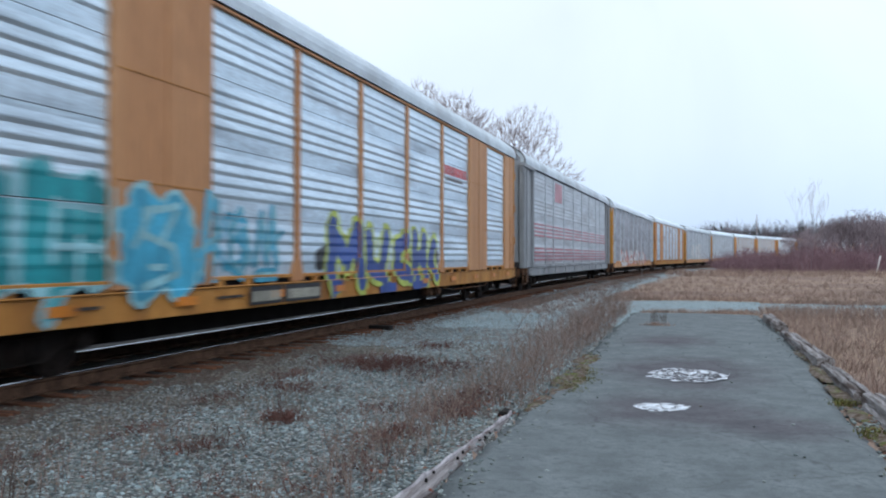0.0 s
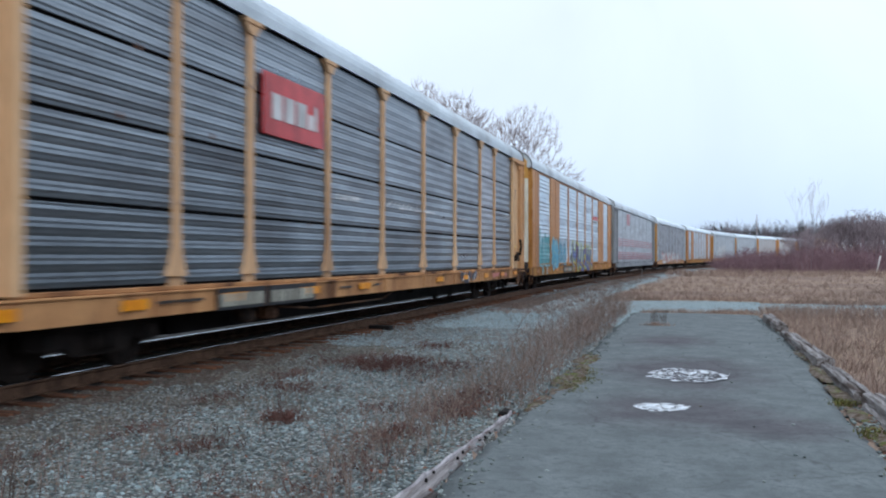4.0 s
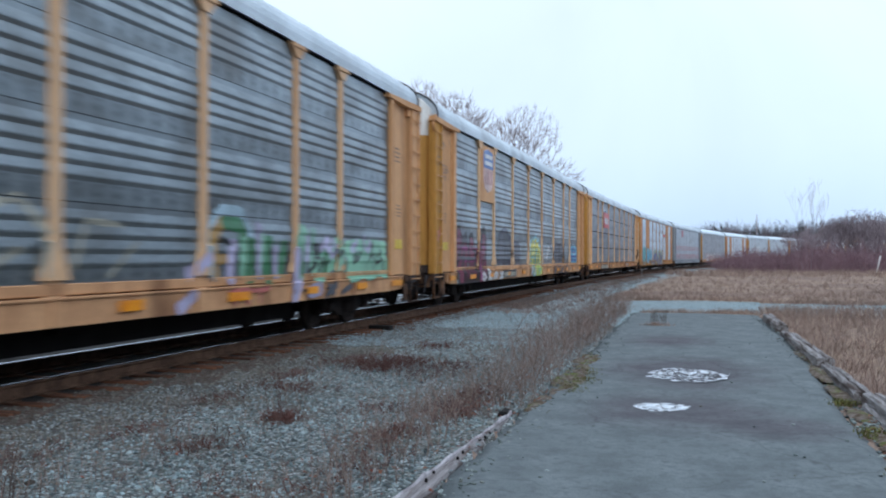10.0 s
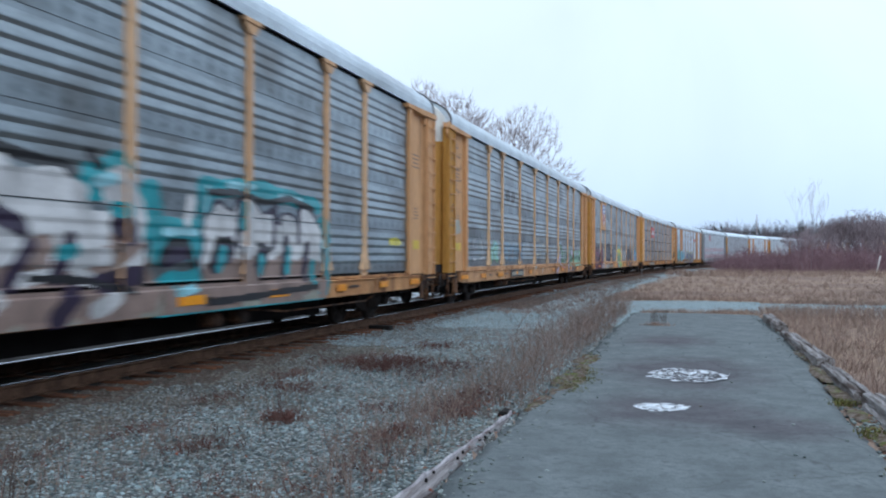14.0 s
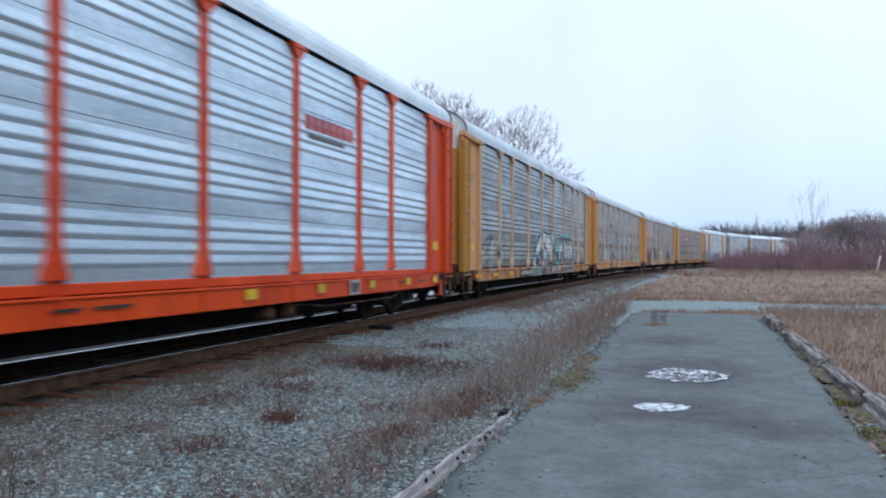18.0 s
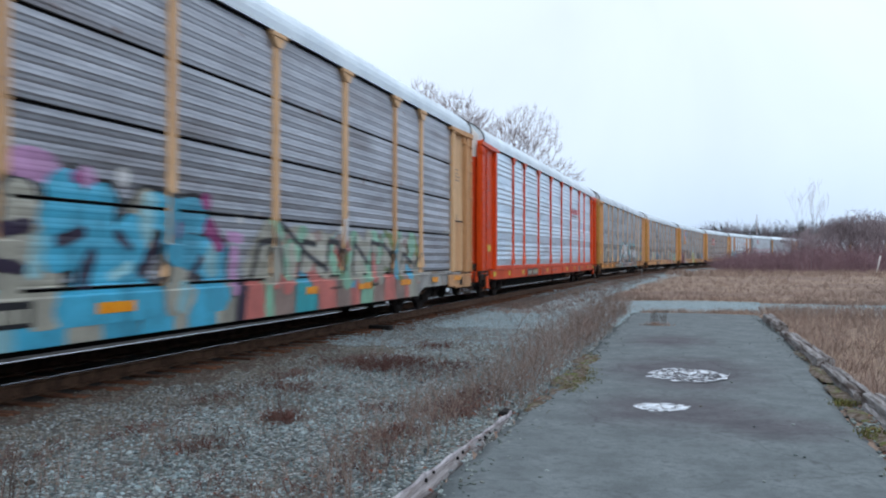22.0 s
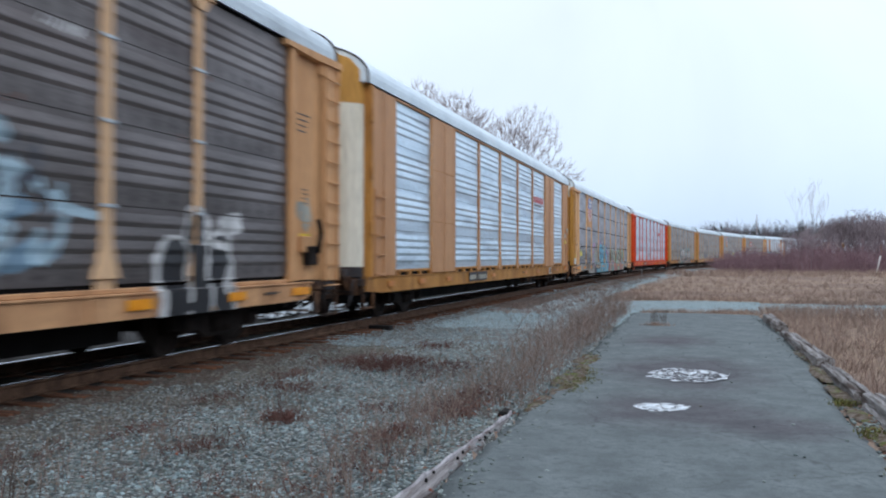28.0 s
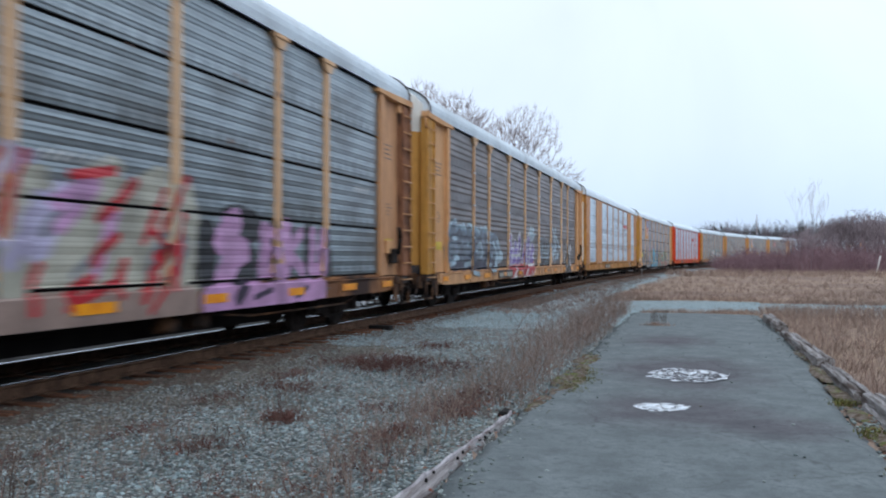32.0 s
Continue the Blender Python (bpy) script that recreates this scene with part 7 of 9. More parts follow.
def bare_tree(name, x, y, height, seed, label, cut=3, thick=1.0, fine=0.02, twigs=0, **kw):
    rng = np.random.default_rng(seed)
    z = ground_height(x, y) - 0.1
    segs = grow(rng, (0, 0, 0), height, **kw)
    top = float(np.percentile([s[1][2] for s in segs], 97))
    k = height / top
    if twigs:
        last = max(s[4] for s in segs)
        for p, q, r, r2, lev in [s for s in segs if s[4] >= last - 1]:
            for _ in range(twigs):
                o = p + (q - p) * rng.random()
                e = o + (q - p) * 0.6 + rng.normal(0, 0.035 * height / k / 3, 3)
                segs.append((o, e, 0.001, 0.001, lev + 1))
    root = new(name)
    tagged(root, label, "tree")
    root.matrix_basis = pose(x, y, z)
    for nm, mat, pick in (("trunk", M_BARK, lambda lv: lv < cut), ("crown", M_TWIG, lambda lv: lv >= cut)):
        sel = [s for s in segs if pick(s[4])]
        v, f = sticks([s[0] * k for s in sel], [s[1] * k for s in sel], np.maximum(fine, [s[2] * thick for s in sel]), np.maximum(fine * 0.8, [s[3] * thick for s in sel]))
        part(nm, as_data(nm, v, f, mat), None, root)
    return root


def crowned_tree(name, x, y, fork, lobes, count, seed, label):
    """A broad bare tree: limbs that reach through the rounded lobes of its crown, each twig joined to the nearest limb below it."""
    rng = np.random.default_rng(seed)
    pts = []
    share = np.array([a * b for _, _, a, b in lobes])
    for k in rng.choice(len(lobes), count, p=share / share.sum()):
        cx, cz, rx, rz = lobes[k]
        d = rng.normal(0, 1, 3)
        d *= rng.random() ** 0.42 / np.linalg.norm(d)
        pts.append((cx + d[0] * rx, d[1] * rx, cz + d[2] * rz))
    pts = np.array(pts)
    trunk = [np.array([0.0, 0.0, fork * k / 6]) + np.append(rng.normal(0, 0.05, 2), 0) for k in range(7)]
    nodes, up, path = list(trunk), [-1, 0, 1, 2, 3, 4, 5], [fork * k / 6 for k in range(7)]
    for p in pts[np.argsort(np.linalg.norm(pts - trunk[-1], axis=1))]:
        N = np.array(nodes[4:])
        gap = np.linalg.norm(N - p, axis=1)
        best = int(np.argmin(gap + 0.32 * np.array(path[4:]) + 3.0 * np.maximum(0, N[:, 2] - p[2] - 0.2))) + 4
        o = nodes[best]
        steps = max(1, int(np.linalg.norm(p - o) / 0.7))
        prev = best
        for k in range(1, steps + 1):
            q = o + (p - o) * k / steps + (rng.normal(0, 0.06, 3) if k < steps else 0)
            path.append(path[prev] + float(np.linalg.norm(q - nodes[prev])))
            nodes.append(q)
            up.append(prev)
            prev = len(nodes) - 1
    load = np.zeros(len(nodes))
    for k in range(len(nodes) - 1, 0, -1):
        load[k] += 1 if load[k] == 0 else 0
        load[up[k]] += load[k]
    rad = 0.011 * load ** 0.46
    A, B, RA, big = [], [], [], []
    for k in range(1, len(nodes)):
        A.append(nodes[up[k]]), B.append(nodes[k]), RA.append(rad[k]), big.append(load[k] > 14)
        if load[k] < 3:
            out = nodes[k] - np.array([0, 0, fork * 0.8])
            out /= np.linalg.norm(out)
            for _ in range(3):
                A.append(nodes[up[k]] + (nodes[k] - nodes[up[k]]) * rng.random())
                B.append(A[-1] + out * rng.uniform(0.25, 0.6) + rng.normal(0, 0.16, 3)), RA.append(0.0085), big.append(False)
    A, B, RA, big = np.array(A), np.array(B), np.array(RA), np.array(big)
    root = new(name)
    tagged(root, label, "tree")
    root.matrix_basis = pose(x, y, ground_height(x, y) - 0.1)
    for nm, mat, sel in (("trunk", M_BARK, big), ("crown", M_TWIG, ~big)):
        v, f = sticks(A[sel], B[sel], RA[sel], RA[sel] * 0.85)
        part(nm, as_data(nm, v, f, mat), None, root)


crowned_tree("bare_tree", 6.9, 76.0, 6.2, ((0.9, 12.1, 3.1, 3.9), (3.9, 9.4, 1.8, 1.1), (-1.0, 11.9, 2.0, 3.0), (5.0, 8.7, 0.9, 0.5)), 980, 7, "large leafless deciduous tree behind the train")
crowned_tree("bare_tree", 0.3, 68.0, 5.6, ((-2.2, 13.0, 2.3, 3.2), (0.6, 12.4, 2.4, 2.8), (2.8, 11.6, 1.6, 2.3), (-5.0, 13.2, 2.4, 3.2)), 2300, 8, "wide leafless deciduous tree behind the train")
for dx, dy, h, sd in ((-0.4, 0, 14.0, 21), (-1.0, 2.0, 12.6, 22), (1.2, 1.0, 11.8, 23)):
    bare_tree("bare_tree", 58.6 + dx, 130.0 + dy, h, sd, "tall thin leafless tree above the thicket", levels=5, spread=0.24, first=0.36, up=0.9, thick=0.3, fine=0.011, forks=(1, 2))


def thicket():
    """Red-stemmed shrubs beyond the field, in front of the curve."""
    rng = np.random.default_rng(61)
    A, B, R = [], [], []
    for _ in range(560):
        y = rng.uniform(92, 132)
        t = rng.random()
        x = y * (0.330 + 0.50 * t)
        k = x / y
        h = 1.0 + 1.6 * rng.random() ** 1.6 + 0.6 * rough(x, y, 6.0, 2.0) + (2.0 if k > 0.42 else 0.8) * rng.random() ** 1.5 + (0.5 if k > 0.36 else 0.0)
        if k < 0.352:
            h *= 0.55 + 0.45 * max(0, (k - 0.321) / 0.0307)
        z = ground_height(x, y) - 0.1
        for _ in range(22):
            a = rng.normal(0, 0.75, 2)
            e = np.array([x + a[0] * 1.5, y + a[1] * 1.5, z + h * rng.uniform(0.55, 1.0)])
            o = np.array([x + a[0] * 0.5, y + a[1] * 0.5, z])
            m = (o + e) / 2 + np.append(rng.normal(0, 0.12, 2), 0.1)
            A += [o, m]
            B += [m, e]
            R += [0.02, 0.014]
            for _ in range(2):
                q = m + (e - m) * rng.random()
                A.append(q), R.append(0.010)
                B.append(q + np.append(rng.normal(0, 0.35, 2), rng.uniform(0.2, 0.7)))
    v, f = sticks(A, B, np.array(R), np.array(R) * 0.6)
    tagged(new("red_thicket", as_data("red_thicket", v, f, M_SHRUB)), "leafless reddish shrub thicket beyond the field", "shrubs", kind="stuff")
    # grey scrub trees behind and to the right
    A, B, R = [], [], []
    for i in range(74):
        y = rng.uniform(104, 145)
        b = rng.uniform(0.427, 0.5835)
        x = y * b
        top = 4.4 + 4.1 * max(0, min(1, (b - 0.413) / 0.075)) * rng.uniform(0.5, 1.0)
        segs = grow(rng, (x, y, ground_height(x, y)), top, levels=5, spread=0.55, first=0.24)
        zt = max(s[1][2] for s in segs)
        k = top / zt
        for s in segs:
            base = np.array([x, y, 0])
            A.append(base + (s[0] - base) * k), B.append(base + (s[1] - base) * k), R.append(max(0.013, s[2]))
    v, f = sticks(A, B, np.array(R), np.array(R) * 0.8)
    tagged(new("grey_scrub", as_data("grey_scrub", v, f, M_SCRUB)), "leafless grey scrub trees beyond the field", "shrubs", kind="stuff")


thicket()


def conifer_mesh(h, seed):
    """A spruce: a stem with drooping sprays in whorls, uneven and open."""
    rng = np.random.default_rng(seed)
    V, F = [], []
    for i in range(int(26 * h / 8)):
        t = (i + rng.random()) / (26 * h / 8)
        z = h * (0.08 + 0.92 * t)
        for _ in range(7):
            a = rng.uniform(0, 6.28)
            r = (1 - t) * h * 0.22 * rng.uniform(0.5, 1.15) + 0.12
            c, s = math.cos(a), math.sin(a)
            w = 0.16 * r + 0.08
            k = len(V)
            V += [(0.05 * c, 0.05 * s, z), (c * r * 0.6 - s * w, s * r * 0.6 + c * w, z - 0.10 * r), (c * r, s * r, z - 0.28 * r + 0.05), (c * r * 0.6 + s * w, s * r * 0.6 - c * w, z - 0.10 * r)]
            F.append((k, k + 1, k + 2, k + 3))
    return V, F


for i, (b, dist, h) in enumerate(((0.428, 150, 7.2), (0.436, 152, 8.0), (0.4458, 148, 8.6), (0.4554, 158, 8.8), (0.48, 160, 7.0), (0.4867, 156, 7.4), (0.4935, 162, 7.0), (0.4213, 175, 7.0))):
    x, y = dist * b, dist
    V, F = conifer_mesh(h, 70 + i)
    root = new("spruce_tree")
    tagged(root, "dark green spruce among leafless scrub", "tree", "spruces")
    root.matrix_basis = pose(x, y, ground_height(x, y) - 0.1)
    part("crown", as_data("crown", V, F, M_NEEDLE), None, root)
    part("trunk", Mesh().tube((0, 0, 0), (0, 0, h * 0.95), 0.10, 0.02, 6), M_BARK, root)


def far_woods():
    """The wooded skyline round the horizon: bare crowns and spruces far off."""
    rng = np.random.default_rng(81)
    A, B, R = [], [], []
    V, F = [], []
    for i in range(620):
        ang = rng.uniform(-0.95, 1.15) if i % 3 == 0 else rng.uniform(0.30, 0.62)
        d = rng.uniform(430, 560)
        x, y = d * math.sin(ang), d * math.cos(ang)
        z = 1.0
        h = rng.uniform(15, 21) * (1.0 if ang > 0.2 else 0.6)
        if rng.random() < 0.42:
            vv, ff = conifer_mesh(h, 900 + i % 7)
            k = len(V)
            sc = 1.25
            V += [(x + p[0] * sc, y + p[1] * sc, z + p[2]) for p in vv]
            F += [tuple(j + k for j in q) for q in ff]
        else:
            for _ in range(34):
                o = np.array([x, y, z + h * rng.uniform(0.1, 0.5)])
                e = np.array([x, y, z]) + np.array([rng.normal(0, 0.2), rng.normal(0, 0.2), rng.uniform(0.5, 1.0)]) * h
                A.append(o), B.append(e), R.append(0.11)
    v, f = sticks(A, B, np.array(R), np.array(R) * 0.4)
    tagged(new("far_bare_wood", as_data("far_bare_wood", v, f, M_FARWOOD)), "distant leafless woodland on the skyline", "woodland", kind="stuff")
    tagged(new("far_spruce_wood", as_data("far_spruce_wood", V, F, M_NEEDLE)), "distant dark spruces on the skyline", "woodland", kind="stuff")


far_woods()


def yard_woods():
    """Bare woodland, unseen and added: closes the yard at the sides and behind the platform, darkens the wagons'
    reflections.
    """
    rng = np.random.default_rng(91)
    A, B, R = [], [], []
    for i in range(560):
        ang = rng.uniform(0.66, 5.4)
        d = rng.uniform(40, 52)
        x, y = d * math.sin(ang), d * math.cos(ang)
        h = rng.uniform(7.5, 12)
        for _ in range(46):
            o = np.array([x + rng.normal(0, 0.9), y + rng.normal(0, 0.9), -0.3])
            e = np.array([x, y, 0.0]) + np.array([rng.normal(0, 0.16), rng.normal(0, 0.16), rng.uniform(0.4, 1.0)]) * h
            A.append(o), B.append(e), R.append(rng.uniform(0.08, 0.22))
    v, f = sticks(A, B, np.array(R), np.array(R) * 0.5)
    tagged(new("yard_woods", as_data("yard_woods", v, f, M_DARKWEED)), "leafless woodland round the railway yard", "woodland", kind="stuff")


yard_woods()

# a wooden utility pole beyond the curve, and a leaning white stake at the field's edge
up = new("utility_pole")
tagged(up, "pale wooden utility pole beyond the train", "utility pole")
up.matrix_basis = pose(124.96, 330.0, 0)
part("pole", Mesh().tube((0, 0, 0), (0, 0, 18.5), 0.26, 0.16, 10), M_CREST, up)
stake = new("leaning_stake", Mesh().tube((0, 0, 0), (0.42, 0, 1.9), 0.055, 0.05, 8).data("leaning_stake"))
stake.data.materials.append(M_WHITE)
stake.matrix_basis = pose(47.06, 90.0, ground_height(47.06, 90.0) + 0.05)
tagged(stake, "leaning white stake at the edge of the field", "stake")

# ------------------------------------------------------------------ the train, from the far end of the view backwards
TRAIN = []      # (place in the train, wagon); 0 is the first wagon seen close by, those ahead of it count down


def couple(n, car):
    TRAIN.append((n, car))
    return car


# ahead: these are only seen from afar
a1 = couple(-1, wagon("silver grey wagon with faded red stripes", M_PALEZINC, M_GREYPAINT, M_GREYPAINT, M_GREYPAINT, None, M_ROOF, near=False, posts=False))
for z in (1.28, 1.44, 1.60, 1.76, 2.32, 2.48, 2.64, 2.80):
    for p, q in zip((-END_U,) + POSTS, POSTS + (END_U,)):
        plate(a1, "stripe", p + 0.14, q - 0.14, z, z + 0.075, PAINT["stripe"], 0.004)
plate(a1, "emblem", -6.6, -4.8, 4.05, 4.95, PAINT["stripe"], 0.004, "faded red emblem")
a2 = couple(-2, wagon("weathered brownish grey wagon with ochre ends", M_DULLZINC, M_PALEZINC, M_OCHRE, M_WHITE, M_SILL, M_ROOFLIGHT, relief="rib", near=False))
tag(a2, 4, -9, 7, 0.85, 2.0, "white", None, relief="rib", weight=0.2, back="salmon", seed=3)
couple(-3, wagon("tan wagon with brown doors and ochre ends", M_SILVER, M_BROWN, M_OCHRE, M_OCHRE, M_AMBER, M_ROOFLIGHT, kind="door", near=False))
a4 = couple(-4, wagon("grey wagon with a large white sprayed patch", M_PALEZINC, M_PALEZINC, M_OCHRE, M_WHITE, M_SILL, M_ROOF, near=False))
tag(a4, 3, -8, 2, 1.3, 3.4, "white", "cyan", weight=0.35, back="white", seed=4)
couple(-5, wagon("grey wagon with ochre ends", M_PALEZINC, M_PALEZINC, M_OCHRE, M_WHITE, M_SILL, M_ROOFLIGHT, near=False))
for n, (z, fp, ep, rf, lab) in {-6: (M_PALEZINC, M_TAN, M_OCHRE, M_ROOFLIGHT, "dull grey wagon with yellow posts"), -7: (M_PALEZINC, M_TAN, M_OCHRE, M_ROOF, "grey wagon with yellow posts"),
                                -8: (M_SILVER, M_YELLOW, M_OCHRE, M_ROOFLIGHT, "silver wagon with yellow posts"), -9: (M_PALEZINC, M_TAN, M_OCHRE, M_OCHRE, "dull wagon with an ochre roof edge"),
                                -10: (M_PALEZINC, M_TAN, M_OCHRE, M_ROOF, "grey wagon with yellow posts"), -11: (M_PALEZINC, M_TAN, M_OCHRE, M_ROOF, "grey wagon with yellow posts"),
                                -12: (M_PALEZINC, M_TAN, M_OCHRE, M_ROOF, "dull grey wagon with yellow posts")}.items():
    couple(n, wagon(lab, z, fp, ep, M_WHITE, None, rf, near=False))

# 0: silver sheets, brown doors, teal and blue graffiti
c0 = couple(0, wagon("silver wagon with brown doors and teal and blue graffiti", M_SILVER, M_BROWN, M_CREAM, M_OCHRE, M_AMBER, M_ROOF, kind="door"))
D = dict(kind="door", relief="saw")
wash0 = [(0.22, (-11.5, 1.3), (-11.5, 2.5)), (0.2, (-11.1, 1.25), (-11.1, 1.75)), (0.2, (-10.75, 1.25), (-10.75, 2.1)), (0.2, (-10.2, 1.3), (-10.15, 2.25)), (0.2, (-9.75, 1.25), (-9.75, 1.9)), (0.2, (-9.35, 1.3), (-9.35, 2.15)), (0.14, (-11.5, 1.3), (-9.2, 1.28)), (0.12, (-10.2, 2.2), (-9.2, 2.15)), (0.11, (-10.0, 1.75), (-9.2, 1.72)), (0.07, (-10.9, 1.1), (-11.05, 0.78)), (0.06, (-9.9, 1.1), (-10.1, 0.8))]
daub(c0, "cyan", [(r + 0.07, *ln) for r, *ln in wash0], lift=0.002, label="teal graffiti letters", **D)
daub(c0, "teal", wash0, lift=0.006, label="teal graffiti letters", **D)
daub(c0, "cyan", [(0.045, (-11.27, 1.1), (-11.27, 2.3)), (0.06, (-10.46, 1.1), (-10.42, 2.4)), (0.05, (-9.95, 1.4), (-9.9, 2.05)), (0.045, (-9.55, 1.1), (-9.55, 1.65)), (0.05, (-9.9, 1.55), (-9.2, 1.52)), (0.05, (-9.9, 2.02), (-9.2, 1.98))], lift=0.01, label="teal graffiti letters", **D)
bubble(c0, 1, -8.85, -7.45, 0.85, 2.45, "sky", "cyan", None, 6, "door", "saw", 0.07, None, "cyan", "pale blue graffiti letters")
daub(c0, "cyan", [(0.05, (-7.8, 2.1), (-8.5, 2.0), (-8.5, 1.7), (-7.9, 1.55), (-7.8, 1.2), (-8.5, 1.05)), (0.04, (-8.1, 1.3), (-8.4, 1.3))], lift=0.012, label="pale blue graffiti letters", **D)
tag(c0, 3, -7.4, -4.9, 0.95, 2.35, "sky", None, weight=0.085, seed=6, shine="cyan", label="pale blue graffiti outlines", **D)
tag(c0, 2, -6.9, -4.7, 1.1, 2.2, "sky", None, weight=0.05, seed=16, label="pale blue graffiti outlines", **D)
mark0 = [((-2.85, 0.95), (-2.75, 2.0)), ((-2.75, 1.9), (-2.1, 1.35), (-1.6, 1.95)), ((-1.6, 1.95), (-1.5, 0.95)), ((-0.95, 1.85), (-0.9, 1.2), (-0.25, 1.0), (0.05, 1.85)), ((1.35, 1.8), (0.75, 1.65), (0.75, 1.15), (1.45, 1.0)), ((2.0, 1.9), (2.0, 0.95)), ((2.0, 1.4), (2.7, 1.4)), ((2.7, 1.85), (2.7, 0.95)), ((3.5, 1.75), (3.2, 1.4), (3.55, 1.0))]
daub(c0, "black", [(0.2, (-3.35, 1.35), (-3.0, 1.5)), (0.22, (1.6, 1.1), (1.9, 1.6)), (0.18, (3.6, 1.2), (3.75, 1.5))], lift=0.003, label="deep blue graffiti letters with lime edges", **D)
daub(c0, "lime", [(0.31, *ln) for ln in mark0], lift=0.005, label="deep blue graffiti letters with lime edges", **D)
daub(c0, "blue", [(0.2, *ln) for ln in mark0] + [(0.1, (-2.9, 0.75), (-2.6, 0.9)), (0.12, (-0.4, 0.72), (0.4, 0.75)), (0.1, (1.7, 0.74), (2.6, 0.76))], lift=0.009, label="deep blue graffiti letters with lime edges", **D)
daub(c0, "lime", [(0.035, (-2.3, 1.0), (-2.2, 1.25)), (0.035, (-0.5, 1.6), (-0.45, 1.85)), (0.04, (1.1, 1.35), (1.25, 1.5)), (0.035, (2.35, 1.1), (2.35, 1.25)), (0.035, (-1.25, 0.8), (-1.2, 1.6))], lift=0.013, label="deep blue graffiti letters with lime edges", **D)
word_marks(c0, 4.5, 6.8, 3.72, **D)

# 1: old ribbed sheets, red sign
c1 = couple(1, wagon("dark grey ribbed wagon with yellow posts and a red sign", M_DARKZINC, M_TAN, M_OCHRE, M_WHITE, M_GRIMESILL, M_ROOF, relief="rib", bay_paint=M_PALETAN, fresh=(7,), strip="low"))
red_sign(c1, -5.65)
hand_brake(c1, 12.45)
daub(c1, "navy", [(0.13, (4.7, 0.9), (5.1, 0.78)), (0.12, (5.3, 0.76), (5.6, 0.9)), (0.1, (5.9, 0.8), (6.3, 0.9))], relief="rib", label="dark scrawl with white strokes on the beam")
daub(c1, "white", [(0.035, (4.75, 0.74), (5.05, 0.94)), (0.035, (5.3, 0.9), (5.45, 0.74)), (0.035, (5.95, 0.74), (6.25, 0.94))], relief="rib", lift=0.010, label="dark scrawl with white strokes on the beam")
daub(c1, "salmon", [(0.07, (8.5, 0.82), (9.3, 0.84)), (0.06, (9.8, 0.8), (10.5, 0.82))], relief="rib", label="faded red stain on the beam")

# 2: grey wagon, shield board, wine, black and yellow graffiti
c2 = couple(2, wagon("grey wagon with yellow posts, shield board and dark graffiti", M_GREYZINC, M_TAN, M_OCHRE, M_WHITE, M_SILL, M_ROOF))
shield(c2, -8.02)
daub(c2, "black", [(0.34, (-11.2, 0.9), (-11.15, 2.0)), (0.26, (-10.45, 0.9), (-10.5, 1.9)), (0.3, (-9.75, 0.9), (-9.8, 1.9)), (0.36, (-8.35, 0.85), (-8.35, 2.05)), (0.3, (-11.3, 0.85), (-8.9, 0.85))], lift=0.004, label="wine red graffiti letters")
daub(c2, "wine", [(0.24, (-11.15, 0.9), (-11.12, 2.0)), (0.17, (-10.45, 1.0), (-10.5, 1.7)), (0.22, (-9.75, 0.95), (-9.8, 1.85)), (0.24, (-11.2, 1.5), (-9.2, 1.45)), (0.18, (-8.96, 0.7), (-8.96, 1.75)), (0.24, (-8.35, 1.2), (-8.32, 1.95)), (0.14, (-8.6, 0.7), (-8.3, 1.1))], lift=0.008, label="wine red graffiti letters")
# Lighter magenta; its level stripes put the ridges' highlights into the paint.
daub(c2, "magenta", [(0.05, (-11.2, 1.7), (-9.3, 1.66)), (0.04, (-11.0, 1.32), (-9.2, 1.3)), (0.12, (-8.96, 0.8), (-8.96, 1.1)), (0.05, (-8.5, 1.75), (-8.2, 1.75))], lift=0.011, label="wine red graffiti letters")
daub(c2, "black", [(0.06, (-11.3, 1.2), (-11.0, 1.75)), (0.07, (-10.75, 0.95), (-10.7, 1.6)), (0.06, (-10.2, 1.3), (-10.1, 1.9)), (0.08, (-9.45, 1.0), (-9.4, 1.6)), (0.05, (-11.0, 1.4), (-9.6, 1.36)), (0.06, (-8.55, 1.1), (-8.2, 1.5)), (0.05, (-9.9, 1.75), (-9.5, 1.6)), (0.05, (-8.3, 1.75), (-8.1, 1.95))], lift=0.013, label="wine red graffiti letters")
patchwork(c2, ("wine", "plum", "white", "magenta", "taupe", "black"), -11.6, -7.7, 0.68, 1.08, (0.2, 0.5), 63)
daub(c2, "charcoal", [(0.46, (-6.2, 1.65), (-4.8, 1.65)), (0.3, (-6.2, 2.0), (-4.7, 1.95)), (0.32, (-5.5, 2.15)), (0.44, (-3.7, 1.6), (-3.4, 1.6))], label="dark sprayed cloud")
daub(c2, "navy", [(0.09, (-6.4, 2.15), (-6.0, 2.3), (-5.3, 2.4), (-4.6, 2.1)), (0.1, (-6.5, 1.3), (-4.5, 1.25)), (0.06, (-5.8, 1.7), (-5.4, 1.9), (-5.0, 1.65)), (0.08, (-4.0, 1.9), (-3.3, 1.95), (-3.05, 1.5), (-3.6, 1.25))], lift=0.009, label="dark sprayed cloud")
daub(c2, "cyan", [(0.72, (-0.5, 1.38), (0.5, 1.4)), (0.25, (-0.85, 1.9)), (0.25, (-0.4, 2.08)), (0.26, (0.1, 2.12)), (0.25, (0.55, 2.02)), (0.22, (0.95, 1.8)), (0.2, (-1.1, 1.5)), (0.2, (1.12, 1.4))], lift=0.004, label="yellow and green graffiti")
